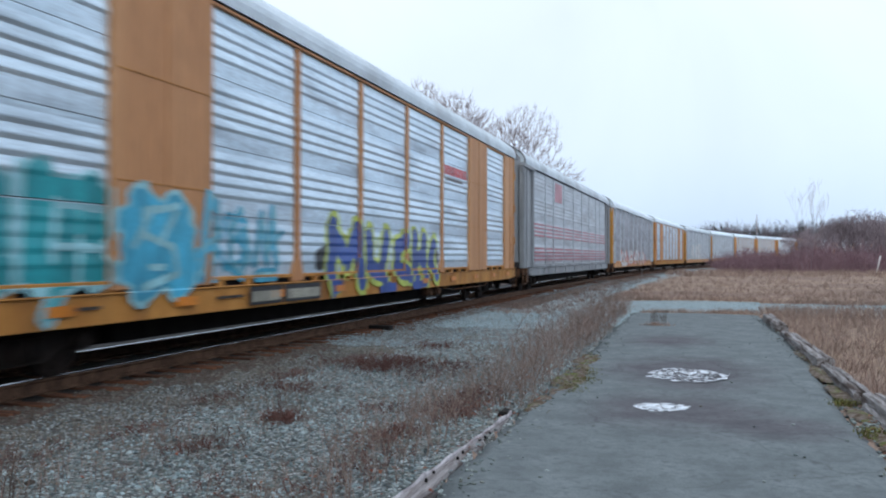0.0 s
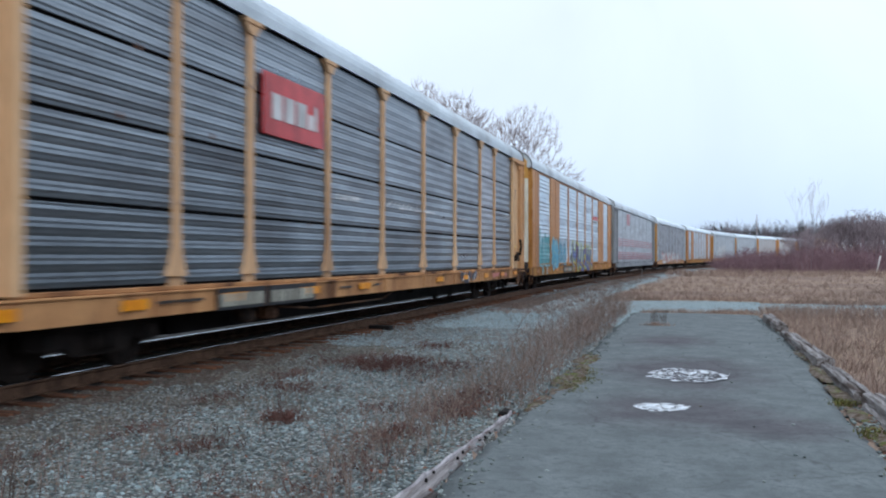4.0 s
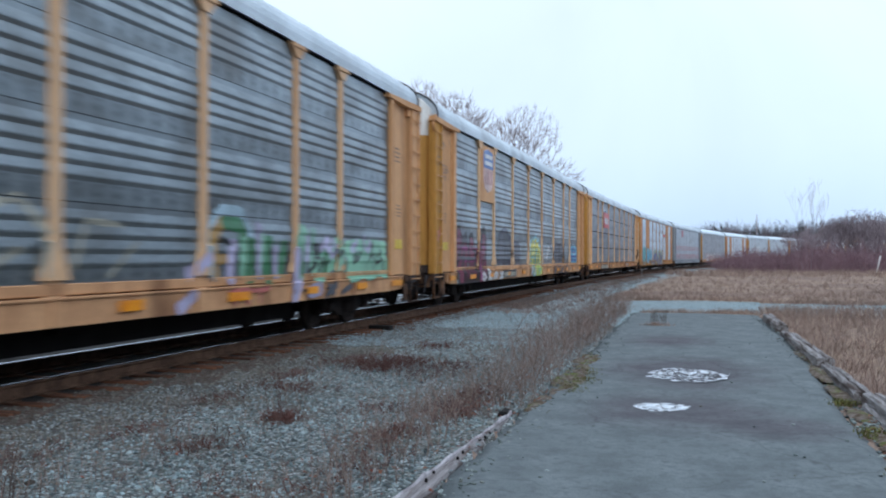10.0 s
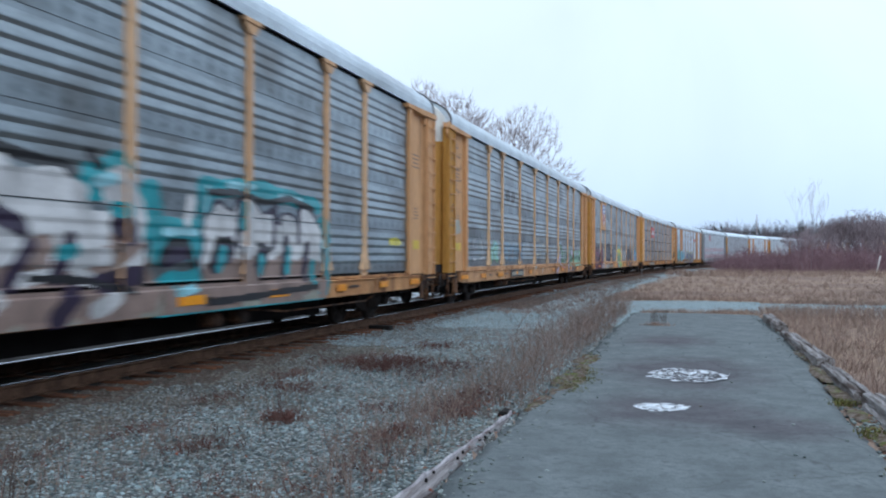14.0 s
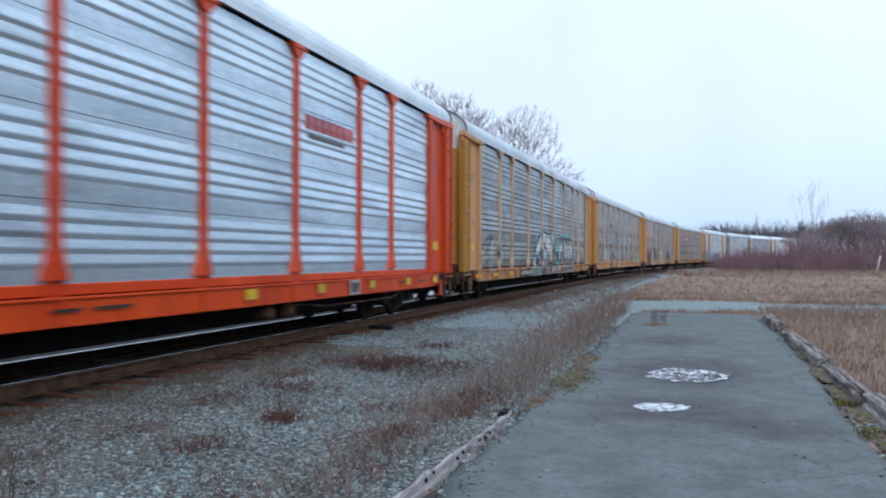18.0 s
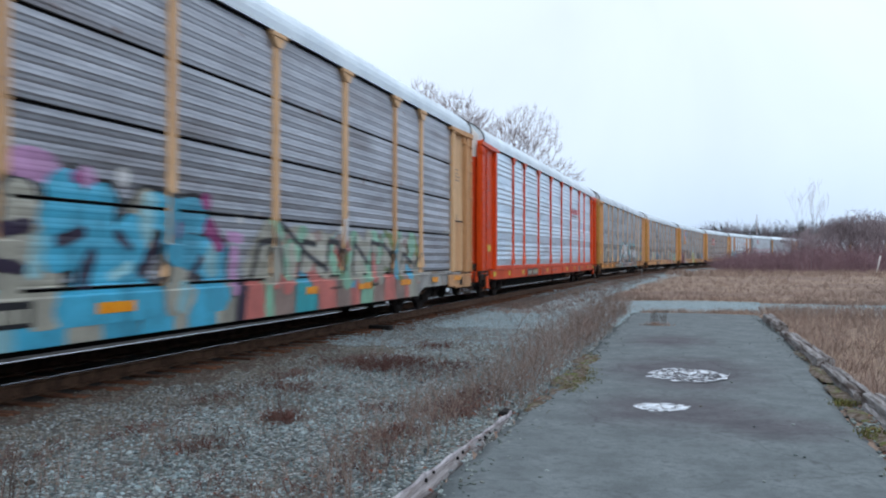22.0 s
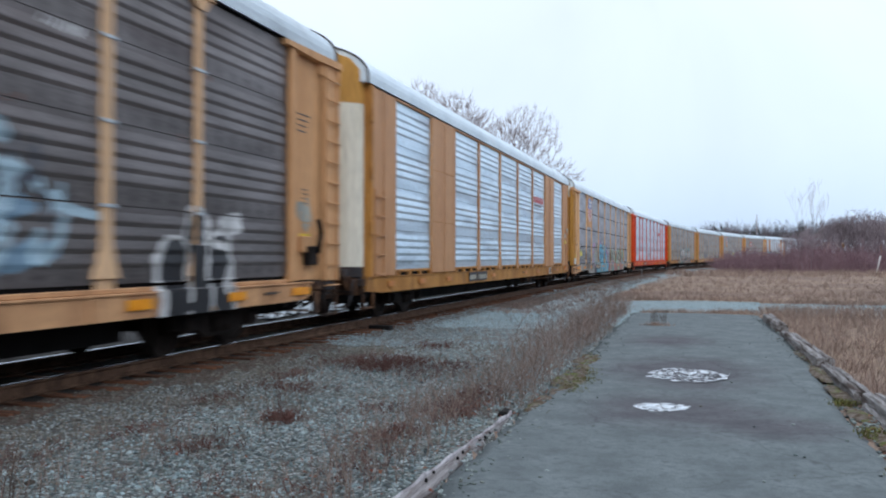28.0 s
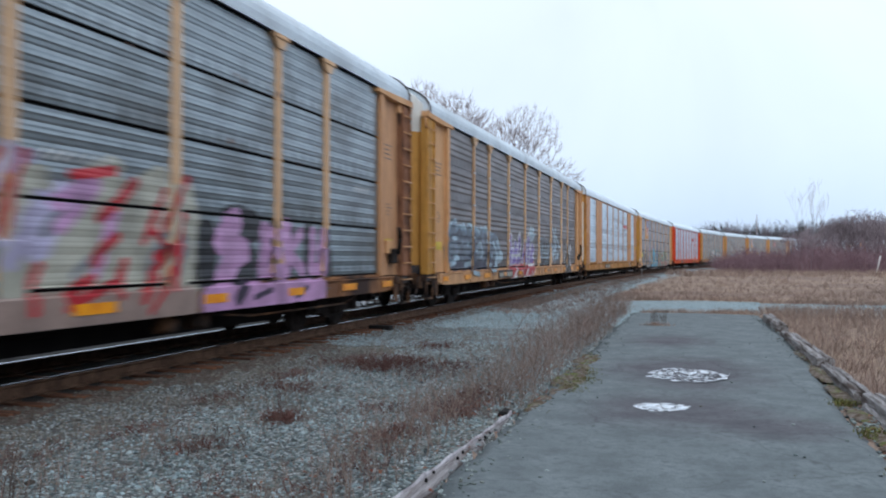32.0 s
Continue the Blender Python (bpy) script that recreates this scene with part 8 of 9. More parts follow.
daub(c2, "yellow", [(0.6, (-0.5, 1.36), (0.5, 1.38)), (0.17, (-0.8, 1.85)), (0.17, (-0.38, 1.98)), (0.18, (0.1, 2.02)), (0.17, (0.5, 1.92)), (0.14, (0.88, 1.72))], lift=0.007, label="yellow and green graffiti")
daub(c2, "teal", [(0.06, (-0.75, 1.1), (-0.7, 1.75)), (0.07, (-0.35, 1.05), (-0.3, 1.5), (-0.4, 1.8)), (0.12, (0.05, 1.2), (0.1, 1.7)), (0.06, (0.45, 1.2), (0.4, 1.75)), (0.05, (0.8, 1.15), (0.72, 1.55)), (0.05, (-0.7, 1.4), (-0.4, 1.45))], lift=0.010, label="yellow and green graffiti")
daub(c2, "moss", [(0.05, (-0.95, 1.2), (-0.9, 1.6)), (0.05, (-0.1, 1.15), (0.0, 1.9)), (0.04, (0.65, 1.3), (0.6, 1.75))], lift=0.012, label="yellow and green graffiti")
daub(c2, "lime", [(0.16, (-0.1, 0.8), (0.9, 0.86)), (0.14, (0.2, 0.98), (0.8, 0.98))], lift=0.012, label="yellow and green graffiti")
daub(c2, "teal", [(0.06, (-0.9, 0.75), (-0.5, 1.05)), (0.05, (0.3, 0.72), (0.7, 0.95))], lift=0.015, label="yellow and green graffiti")
daub(c2, "white", [(0.07, (-1.2, 0.74), (-0.8, 1.02)), (0.06, (-0.6, 0.74), (-0.3, 0.95))], lift=0.015, label="yellow and green graffiti")
rg = random.Random(11)
daub(c2, "charcoal", slashes(rg, 16, 4.4, 7.1, 1.3, 1.9, (0.5, 0.9), (0.05, 0.1), (1.2, 1.9)), label="dark graffiti scrawl")
daub(c2, "navy", slashes(rg, 12, 4.3, 7.2, 1.2, 1.8, (0.3, 0.7), (0.05, 0.08), (0.2, 1.6)), lift=0.009, label="dark graffiti scrawl")
flecks(c2, ("grey", "white"), 1.6, 4.0, 1.2, 2.0, 12, 62, r=(0.05, 0.14))
end_slots(c2, (3.3,), True)
B2 = "bright blue scalloped graffiti"
daub(c2, "steel", [(0.3, (9.55, 1.55), (11.2, 1.55)), (0.24, (9.5, 1.34), (11.2, 1.34)), (0.22, (9.62, 1.92)), (0.24, (10.2, 1.98)), (0.22, (10.75, 1.93)), (0.2, (11.2, 1.82))], lift=0.003, label=B2)
daub(c2, "sky", [(0.2, (9.55, 1.62), (11.25, 1.62)), (0.16, (9.5, 1.3), (11.2, 1.3)), (0.16, (9.62, 1.92)), (0.18, (10.2, 1.98)), (0.16, (10.75, 1.93)), (0.14, (11.2, 1.82))], lift=0.006, label=B2)
# Deep blue level lines: the shade of the sheets' recesses put into the paint.
daub(c2, "blue", [(0.05, (9.4, 1.27), (11.3, 1.27)), (0.06, (9.45, 1.46), (11.3, 1.46)), (0.05, (9.5, 1.7), (10.9, 1.7)), (0.04, (9.6, 1.88), (10.6, 1.88))], lift=0.009, label=B2, wob=0.5)
daub(c2, "ice", [(0.05, (9.6, 2.04), (9.75, 2.0)), (0.05, (10.15, 2.12), (10.3, 2.08)), (0.06, (10.3, 1.58), (10.5, 1.6)), (0.05, (10.9, 1.36), (11.1, 1.38)), (0.05, (10.75, 2.02))], lift=0.011, label=B2)
daub(c2, "navy", slashes(rg, 16, 3.4, 7.6, 0.72, 0.88, (0.3, 0.6), (0.04, 0.07), (0.3, 1.6)) + [(0.05, (7.3, 0.75), (7.9, 0.95), (8.2, 1.4)), (0.06, (7.0, 1.85), (7.35, 1.95), (7.5, 2.1))], lift=0.010, label="dark graffiti scrawl")
daub(c2, "charcoal", [(0.3, (4.3, 1.5), (7.2, 1.5)), (0.25, (4.6, 1.85), (6.8, 1.85))], lift=0.003, label="dark sprayed haze")
tag(c2, 4, -9.0, -5.9, 0.68, 0.95, "white", None, weight=0.05, seed=13)

# 3: grey wagon with faint and mint graffiti
c3 = couple(3, wagon("grey wagon with yellow posts and pale graffiti", M_GREYZINC, M_TAN, M_OCHRE, M_WHITE, M_SILL, M_ROOF))
tag(c3, 2, -11.2, -9.4, 1.2, 2.1, "grey", None, weight=0.06, seed=14, shine="white")
tag(c3, 1, -8.7, -7.55, 1.25, 1.95, "green", None, weight=0.14, back=None, shine="cyan", seed=15, label="pale mint heart-shaped spray")
tag(c3, 5, -6.7, -3.6, 1.25, 2.0, "steel", None, weight=0.08, seed=16, label="pale blue graffiti letters")
daub(c3, "bone", [(0.05, (-1.3, 1.3), (-1.2, 2.0), (-0.7, 2.25), (-0.2, 2.0), (-0.1, 1.3)), (0.04, (-1.0, 1.5), (-0.4, 1.55)), (0.05, (0.3, 1.9), (0.9, 2.05), (1.3, 1.7), (1.2, 1.25)), (0.04, (0.5, 1.3), (0.9, 1.5)), (0.035, (1.7, 1.3), (1.9, 1.85), (2.5, 1.8)), (0.03, (2.3, 1.2), (2.8, 1.6))], lift=0.006, label="faint white sprayed loops")
daub(c3, "bone", [(0.03, (-1.5, 1.55), (-1.3, 1.6)), (0.05, (-1.6, 0.95), (-1.2, 1.05)), (0.03, (-0.2, 0.75), (0.1, 0.95))], lift=0.008, label="faint white sprayed loops")
rg = random.Random(18)
G3 = "green and lavender graffiti letters"
daub(c3, "green", [(0.24, (7.2, 1.25), (7.3, 1.75)), (0.26, (8.0, 1.2), (8.8, 1.5)), (0.26, (9.4, 1.2), (11.35, 1.25)), (0.18, (9.3, 1.6), (11.3, 1.62))], lift=0.003, label=G3)
daub(c3, "ice", [(0.13, (4.45, 1.2), (4.4, 1.75), (4.75, 2.1), (5.25, 2.05), (5.55, 1.7), (5.35, 1.35))], lift=0.004, label=G3)
daub(c3, "ochre", [(0.1, (4.55, 1.15), (4.5, 1.75), (4.75, 1.95)), (0.07, (4.6, 1.4), (5.0, 1.4))], lift=0.006, label=G3)
daub(c3, "fern", [(0.12, (4.85, 1.95), (5.25, 1.9), (5.4, 1.6)), (0.14, (5.5, 1.15), (5.6, 1.6)), (0.15, (6.05, 1.15), (6.1, 1.65)), (0.13, (6.5, 1.2), (6.65, 1.6)), (0.1, (7.25, 1.2), (7.3, 1.55)), (0.1, (8.3, 1.2), (8.35, 1.6))], lift=0.007, label=G3)
daub(c3, "green", [(0.09, (5.3, 1.2), (5.35, 1.65)), (0.08, (5.85, 1.3), (5.9, 1.75)), (0.08, (7.7, 1.15), (7.75, 1.9)), (0.12, (8.75, 1.25), (8.8, 1.7))], lift=0.009, label=G3)
daub(c3, "lavender", [(0.11, (4.95, 1.1), (5.0, 1.6)), (0.09, (5.78, 1.15), (5.8, 1.9)), (0.08, (6.33, 1.15), (6.35, 1.55)), (0.11, (6.95, 0.9), (7.05, 1.5)), (0.08, (7.5, 1.4), (7.55, 1.75)), (0.07, (8.1, 1.6), (8.4, 1.75)), (0.09, (3.9, 1.2), (4.3, 1.4))] + slashes(rg, 9, 8.0, 11.3, 1.45, 1.8, (0.1, 0.25), (0.04, 0.07), (0.9, 1.9)), lift=0.010, label=G3)
daub(c3, "black", [(0.035, (5.15, 1.1), (5.2, 1.55)), (0.035, (5.72, 1.1), (5.7, 1.5)), (0.035, (6.25, 1.1), (6.2, 1.55)), (0.03, (6.8, 1.3), (6.75, 1.65)), (0.04, (7.6, 1.15), (7.9, 1.3)), (0.04, (8.0, 1.15), (8.2, 1.4)), (0.04, (4.7, 1.7), (4.95, 1.62))] + slashes(rg, 16, 7.3, 11.3, 1.25, 1.6, (0.12, 0.3), (0.025, 0.045), (0.3, 1.9)), lift=0.012, label=G3)
daub(c3, "lavender", [(0.1, (6.9, 0.72), (7.1, 0.95)), (0.12, (7.5, 0.8), (7.9, 0.85)), (0.09, (3.6, 0.75), (3.9, 0.9))], lift=0.006, label=G3)
daub(c3, "charcoal", [(0.07, (8.2, 0.72), (8.6, 0.9)), (0.06, (8.9, 0.75), (9.3, 0.85)), (0.06, (8.3, 0.9), (8.5, 0.74))], lift=0.009, label=G3)
daub(c3, "salmon", [(0.035, (5.0 + k * 0.35, 0.72), (5.0 + k * 0.35, 0.9)) for k in range(3)] + [(0.04, (4.85, 0.91), (5.95, 0.91))], lift=0.006, label="faded red stencil")
tag(c3, 2, -6.6, -5.0, 3.45, 3.85, "black", None, weight=0.07, seed=20, label="black scrawl on the upper sheets")

rg = random.Random(81)
for c, k in ((c2, 10), (c3, 18)):
    daub(c, "scrawl", slashes(rg, k, -13.35, -13.05, 1.4, 4.7, (0.06, 0.18), (0.012, 0.018), (-0.4, 1.4)), label="dark scribbles on the end panel")
    daub(c, "scrawl", slashes(rg, k, -12.8, -12.0, 3.3, 4.7, (0.08, 0.22), (0.012, 0.02), (-0.3, 1.5)), label="dark scribbles on the end panel")
daub(c3, "bone", [(0.13, (-12.75, 2.2), (-12.25, 2.25)), (0.1, (-12.6, 2.4), (-12.3, 2.42))], label="whitewashed patch")
daub(c2, "salmon", [(0.04, (-13.3, 1.9), (-13.1, 2.2)), (0.04, (-13.3, 2.1), (-13.05, 2.0))], label="red scribble")

# 4: grey wagon with a big white and turquoise piece
c4 = couple(4, wagon("grey wagon with yellow posts and white turquoise graffiti", M_GREYZINC, M_TAN, M_OCHRE, M_WHITE, M_GRIMESILL, M_ROOF, strip="low"))
rg = random.Random(44)
G4 = "white graffiti letters with turquoise edges"
daub(c4, "teal", [(0.3, (-3.0, 0.75), (-2.8, 1.3)), (0.3, (-2.75, 1.3), (-2.42, 1.95)), (0.13, (-2.35, 2.2), (-2.05, 2.22)), (0.22, (-1.75, 2.36), (-1.25, 2.5)), (0.24, (0.75, 2.3), (1.15, 2.45)), (0.26, (1.75, 1.7), (1.8, 2.15)), (0.3, (2.0, 1.62), (2.95, 1.68)), (0.14, (3.0, 2.42), (4.6, 2.5), (6.7, 2.35)), (0.2, (3.05, 1.9), (3.05, 2.35)), (0.32, (2.1, 0.85), (2.9, 1.0)), (0.16, (2.9, 0.8), (6.7, 0.76)), (0.25, (6.8, 0.95), (6.85, 1.9))], lift=0.002, label=G4)
daub(c4, "black", [(0.13, (-2.95, 1.72), (-2.6, 1.98)), (0.13, (-1.95, 2.2), (-1.6, 2.42)), (0.07, (-1.2, 2.66), (-0.5, 2.5), (0.4, 2.4)), (0.08, (0.7, 2.62), (0.85, 2.5))], lift=0.004, label=G4)
daub(c4, "white", [(0.36, (-2.1, 1.7), (-1.4, 2.0)), (0.4, (-0.9, 2.1), (-0.7, 2.05)), (0.38, (-0.6, 2.02), (0.35, 1.98)), (0.34, (-1.9, 1.6), (1.3, 1.66)), (0.26, (1.2, 2.25), (1.5, 1.9))], lift=0.006, label=G4)
daub(c4, "taupe", [(0.32, (-2.35, 1.02), (1.6, 1.05)), (0.3, (3.3, 1.12), (6.6, 1.1)), (0.2, (1.25, 1.62), (1.6, 1.35)), (0.16, (-0.6, 1.35), (0.0, 1.5)), (0.15, (0.5, 1.3), (1.1, 1.42))], lift=0.008, label=G4)
bubble(c4, 5, 3.05, 6.75, 1.1, 2.35, "white", "plum", None, 22, rimw=0.06, label=G4)
daub(c4, "white", [(0.09, (-1.75, 1.22), (-1.2, 1.14)), (0.1, (-0.7, 1.42), (-0.25, 1.5)), (0.11, (0.2, 1.38), (1.0, 1.42)), (0.08, (-0.3, 1.18), (0.1, 1.24)), (0.09, (1.15, 1.2), (1.7, 1.5)), (0.14, (-2.95, 1.1), (-2.9, 1.3)), (0.1, (0.5, 1.22), (0.8, 1.14)), (0.09, (2.6, 1.9), (2.7, 2.2)), (0.1, (2.25, 1.42), (2.35, 1.46)), (0.1, (-1.0, 0.82), (-0.7, 1.0)), (0.1, (0.7, 0.8), (1.1, 0.95))], lift=0.011, label=G4)
daub(c4, "plum", [(0.2, (-2.55, 1.2), (-2.2, 1.26)), (0.24, (-1.62, 1.48), (-1.3, 1.52)), (0.1, (-0.95, 2.0), (-0.3, 1.72)), (0.09, (-0.5, 1.15), (-0.2, 1.55)), (0.1, (0.15, 1.2), (0.4, 1.62)), (0.12, (0.85, 1.12), (1.5, 1.2)), (0.16, (1.2, 1.85), (1.35, 1.7)), (0.15, (2.15, 1.45), (2.5, 1.5)), (0.17, (3.3, 1.35), (3.65, 1.55)), (0.17, (4.5, 1.25), (4.7, 1.5)), (0.09, (5.35, 1.15), (5.45, 1.7)), (0.1, (6.1, 1.1), (6.25, 1.6)), (0.16, (-1.6, 0.72), (-0.9, 0.95)), (0.12, (0.1, 0.75), (0.4, 1.0)), (0.06, (3.9, 1.6), (4.0, 2.3)), (0.06, (5.0, 1.6), (5.1, 2.35)), (0.06, (5.9, 1.7), (5.95, 2.3))], lift=0.013, label=G4)
daub(c4, "teal", [(0.13, (-1.62, 1.45), (-1.35, 1.5)), (0.07, (-1.5, 1.62), (-1.25, 1.66)), (0.1, (3.4, 1.28), (3.5, 1.5)), (0.1, (4.55, 1.22), (4.62, 1.4)), (0.08, (5.5, 1.2), (5.55, 1.55)), (0.09, (0.25, 1.48), (0.45, 1.5)), (0.1, (1.15, 2.0), (1.3, 2.0)), (0.1, (6.4, 1.0), (6.45, 1.3)), (0.08, (4.05, 1.9), (4.1, 2.2)), (0.16, (-2.7, 0.8), (-2.4, 0.85))], lift=0.016, label=G4)
daub(c4, "cyan", [(0.07, (-2.9, 1.35), (-2.6, 1.8)), (0.06, (-1.7, 2.45), (-1.3, 2.55)), (0.07, (0.8, 2.3), (1.1, 2.36)), (0.06, (2.1, 1.75), (2.8, 1.78)), (0.05, (3.05, 2.1), (3.1, 2.4)), (0.05, (3.6, 2.5), (4.4, 2.52)), (0.05, (5.2, 2.46), (6.0, 2.42)), (0.06, (2.3, 0.95), (2.7, 1.0)), (0.06, (6.85, 1.2), (6.88, 1.7))], lift=0.017, label=G4)
daub(c4, "black", [(0.05, (3.1, 2.36), (3.9, 2.4), (4.7, 2.3), (5.6, 2.42), (6.5, 2.28)), (0.05, (2.0, 1.35), (2.2, 1.62), (2.6, 1.62), (2.75, 1.3)), (0.045, (-2.2, 1.5), (-1.6, 1.78), (-1.1, 1.6)), (0.045, (-0.2, 1.2), (0.6, 1.16), (1.4, 1.0)), (0.05, (1.55, 1.1), (1.75, 1.6)), (0.04, (3.15, 1.3), (3.35, 1.7), (3.8, 1.62)), (0.04, (4.3, 1.3), (4.5, 1.62), (4.9, 1.55)), (0.05, (3.0, 0.78), (6.5, 0.9))], lift=0.018, label=G4)
patchwork(c4, ("taupe", "bone", "taupe", "bone", "taupe"), -4.0, 6.9, 0.68, 1.08, (0.25, 0.8), 66)
rg = random.Random(23)
daub(c4, "bone", slashes(rg, 20, -11.4, -7.3, 1.25, 2.2, (0.4, 0.9), (0.04, 0.08), (0.3, 1.9)), label="faint white graffiti scribble")
daub(c4, "charcoal", slashes(rg, 14, -11.4, -7.3, 1.2, 2.1, (0.3, 0.7), (0.03, 0.05), (0.2, 2.0)), lift=0.009, label="faint white graffiti scribble")
tag(c4, 4, -11.5, -7.2, 1.1, 2.3, "bone", None, weight=0.05, seed=23, label="faint white graffiti scribble")
tag(c4, 1, 10.2, 11.4, 1.7, 1.85, "yellow", None, weight=0.04, seed=24)

# 5: bright silver sheets on an orange frame
c5 = couple(5, wagon("bright silver wagon with an orange-red frame", M_SILVER, M_ORANGE, M_ORANGE, M_WHITE, None, M_ROOFLIGHT))
word_marks(c5, 4.6, 6.8, 3.72)

# 6: old ribbed sheets, shield, blue and mixed graffiti along the beam
c6 = couple(6, wagon("old grey ribbed wagon with shield board and blue graffiti", M_DULLZINC, M_TAN, M_OCHRE, M_WHITE, M_GREYSILL, M_ROOFLIGHT, relief="rib", post_paint=M_PALETAN, bay_paint=M_PALETAN, deep=True, strip="low"))
shield(c6, -8.02, relief="rib", faded=True)
R = dict(kind="post", relief="rib")
G6 = "bone and blue graffiti letters with black edges"
bone6 = [(0.3, (-5.6, 1.0), (-5.5, 1.75)), (0.26, (-5.0, 1.3), (-4.75, 2.05)), (0.28, (-4.7, 0.95), (-4.6, 1.5)), (0.26, (-4.15, 1.1), (-4.0, 2.0)), (0.3, (-3.7, 0.9), (-3.7, 1.5)), (0.3, (-1.35, 0.85), (-1.2, 1.25)), (0.24, (-2.1, 1.7), (-2.0, 2.05))]
blue6 = [(0.33, (-3.45, 1.55), (-3.35, 2.05)), (0.34, (-2.9, 0.95), (-2.85, 1.95)), (0.34, (-2.35, 0.85), (-2.3, 1.6)), (0.3, (-3.3, 0.8), (-2.1, 0.85)), (0.24, (-1.75, 2.0), (-0.85, 1.98)), (0.24, (-1.4, 1.55), (-1.3, 1.95)), (0.26, (-1.3, 1.6), (-0.55, 1.35)), (0.3, (-0.45, 0.85), (-0.4, 1.45))]
daub(c6, "black", [(r + 0.07, *ln) for r, *ln in bone6 + blue6], lift=0.003, label=G6, **R)
daub(c6, "bone", bone6, lift=0.006, label=G6, **R)
daub(c6, "sky", blue6, lift=0.008, label=G6, **R)
daub(c6, "cyan", [(0.12, (-5.7, 1.1), (-5.65, 1.6)), (0.1, (-4.65, 1.0), (-4.6, 1.25)), (0.14, (-1.95, 1.75), (-1.9, 2.1)), (0.16, (-0.5, 1.3), (-0.45, 1.5)), (0.12, (-1.3, 0.8), (-1.2, 1.0)), (0.1, (-3.8, 1.3), (-3.75, 1.6)), (0.07, (-2.6, 1.2), (-2.3, 1.3))], lift=0.010, label=G6, **R)
daub(c6, "plum", [(0.09, (-3.1, 1.15), (-2.95, 1.45)), (0.07, (-3.45, 1.6), (-3.1, 1.7)), (0.06, (-2.5, 1.7), (-2.3, 1.55)), (0.06, (-1.35, 1.65), (-1.25, 1.85)), (0.08, (-4.3, 1.7), (-3.9, 1.75)), (0.07, (-4.4, 1.35), (-4.0, 1.3)), (0.06, (-1.0, 1.15), (-0.75, 1.4)), (0.08, (-2.05, 1.25), (-1.75, 1.6)), (0.06, (-5.2, 1.0), (-5.1, 1.6))], lift=0.012, label=G6, **R)
daub(c6, "magenta", [(0.12, (-0.62, 2.22)), (0.12, (-0.55, 1.85), (-0.3, 1.6)), (0.08, (-3.2, 2.32)), (0.06, (-1.3, 1.7), (-1.28, 1.85))], lift=0.013, label="magenta spray dots", **R)
daub(c6, "pink", [(0.15, (-6.2, 2.1), (-5.7, 2.2)), (0.12, (-6.2, 1.7), (-5.95, 1.8)), (0.17, (-4.0, 2.4), (-3.6, 2.38)), (0.14, (-3.0, 2.32)), (0.14, (-6.2, 0.95), (-6.1, 1.3)), (0.1, (0.05, 0.95), (0.15, 1.5)), (0.08, (0.0, 1.75), (0.3, 1.7))], lift=0.004, label="lilac spray dots", **R)
daub(c6, "white", [(0.11, (-6.8, 2.2)), (0.13, (-6.8, 1.7)), (0.12, (-6.7, 1.1)), (0.12, (-4.7, 2.45)), (0.12, (-2.4, 2.4)), (0.09, (0.3, 2.0)), (0.08, (0.8, 2.05)), (0.2, (4.1, 1.85)), (0.13, (4.2, 2.05)), (0.16, (6.5, 1.7)), (0.14, (6.6, 1.95)), (0.2, (7.6, 1.7), (8.2, 1.72)), (0.1, (7.8, 1.45), (8.4, 1.4)), (0.06, (-11.3, 2.05), (-10.6, 2.0))], lift=0.006, label="white spray dots", **R)
daub(c6, "bone", [(0.34, (0.8, 1.3), (5.6, 1.35)), (0.26, (5.6, 1.35), (8.5, 1.3)), (0.3, (1.0, 1.6), (2.4, 1.65)), (0.28, (3.2, 1.62), (5.0, 1.6))], lift=0.002, label="mixed salmon and green graffiti letters", **R)
rg = random.Random(27)
for hue, k in (("bone", 20), ("green", 16), ("salmon", 12), ("moss", 9), ("taupe", 9), ("sky", 5)):
    daub(c6, hue, slashes(rg, k, 0.5, 8.7, 1.15, 1.72, (0.2, 0.5), (0.12, 0.24), (0.7, 2.2)), lift=0.003 + 0.0006 * k, label="mixed salmon and green graffiti letters", **R)
daub(c6, "black", [(0.055, (0.6, 1.1), (0.9, 1.65), (1.4, 1.7), (1.6, 1.15)), (0.05, (1.5, 2.05), (2.6, 1.45), (3.4, 1.2)), (0.05, (2.2, 1.15), (2.4, 1.7), (2.9, 1.65)), (0.055, (3.3, 1.15), (3.5, 1.75), (3.9, 1.7), (4.1, 1.2)), (0.05, (4.6, 1.1), (4.7, 1.8)), (0.05, (4.7, 1.7), (5.4, 1.3)), (0.05, (5.6, 1.15), (5.6, 1.75), (6.1, 1.7)), (0.06, (6.3, 1.7), (6.9, 1.45), (6.7, 1.1)), (0.05, (7.4, 1.15), (7.6, 1.5), (8.2, 1.3)), (0.05, (8.4, 1.2), (8.8, 1.5))], lift=0.019, label="mixed salmon and green graffiti letters", **R)
patchwork(c6, ("sky", "bone", "sky", "cyan", "bone", "plum"), -6.0, 0.3, 0.49, 1.1, (0.3, 0.8), 68, "post", "rib")
patchwork(c6, ("moss", "salmon", "taupe", "taupe", "bone", "green", "taupe", "teal"), 0.3, 8.5, 0.49, 1.1, (0.25, 0.8), 69, "post", "rib")
O6 = "grey outline graffiti letters"
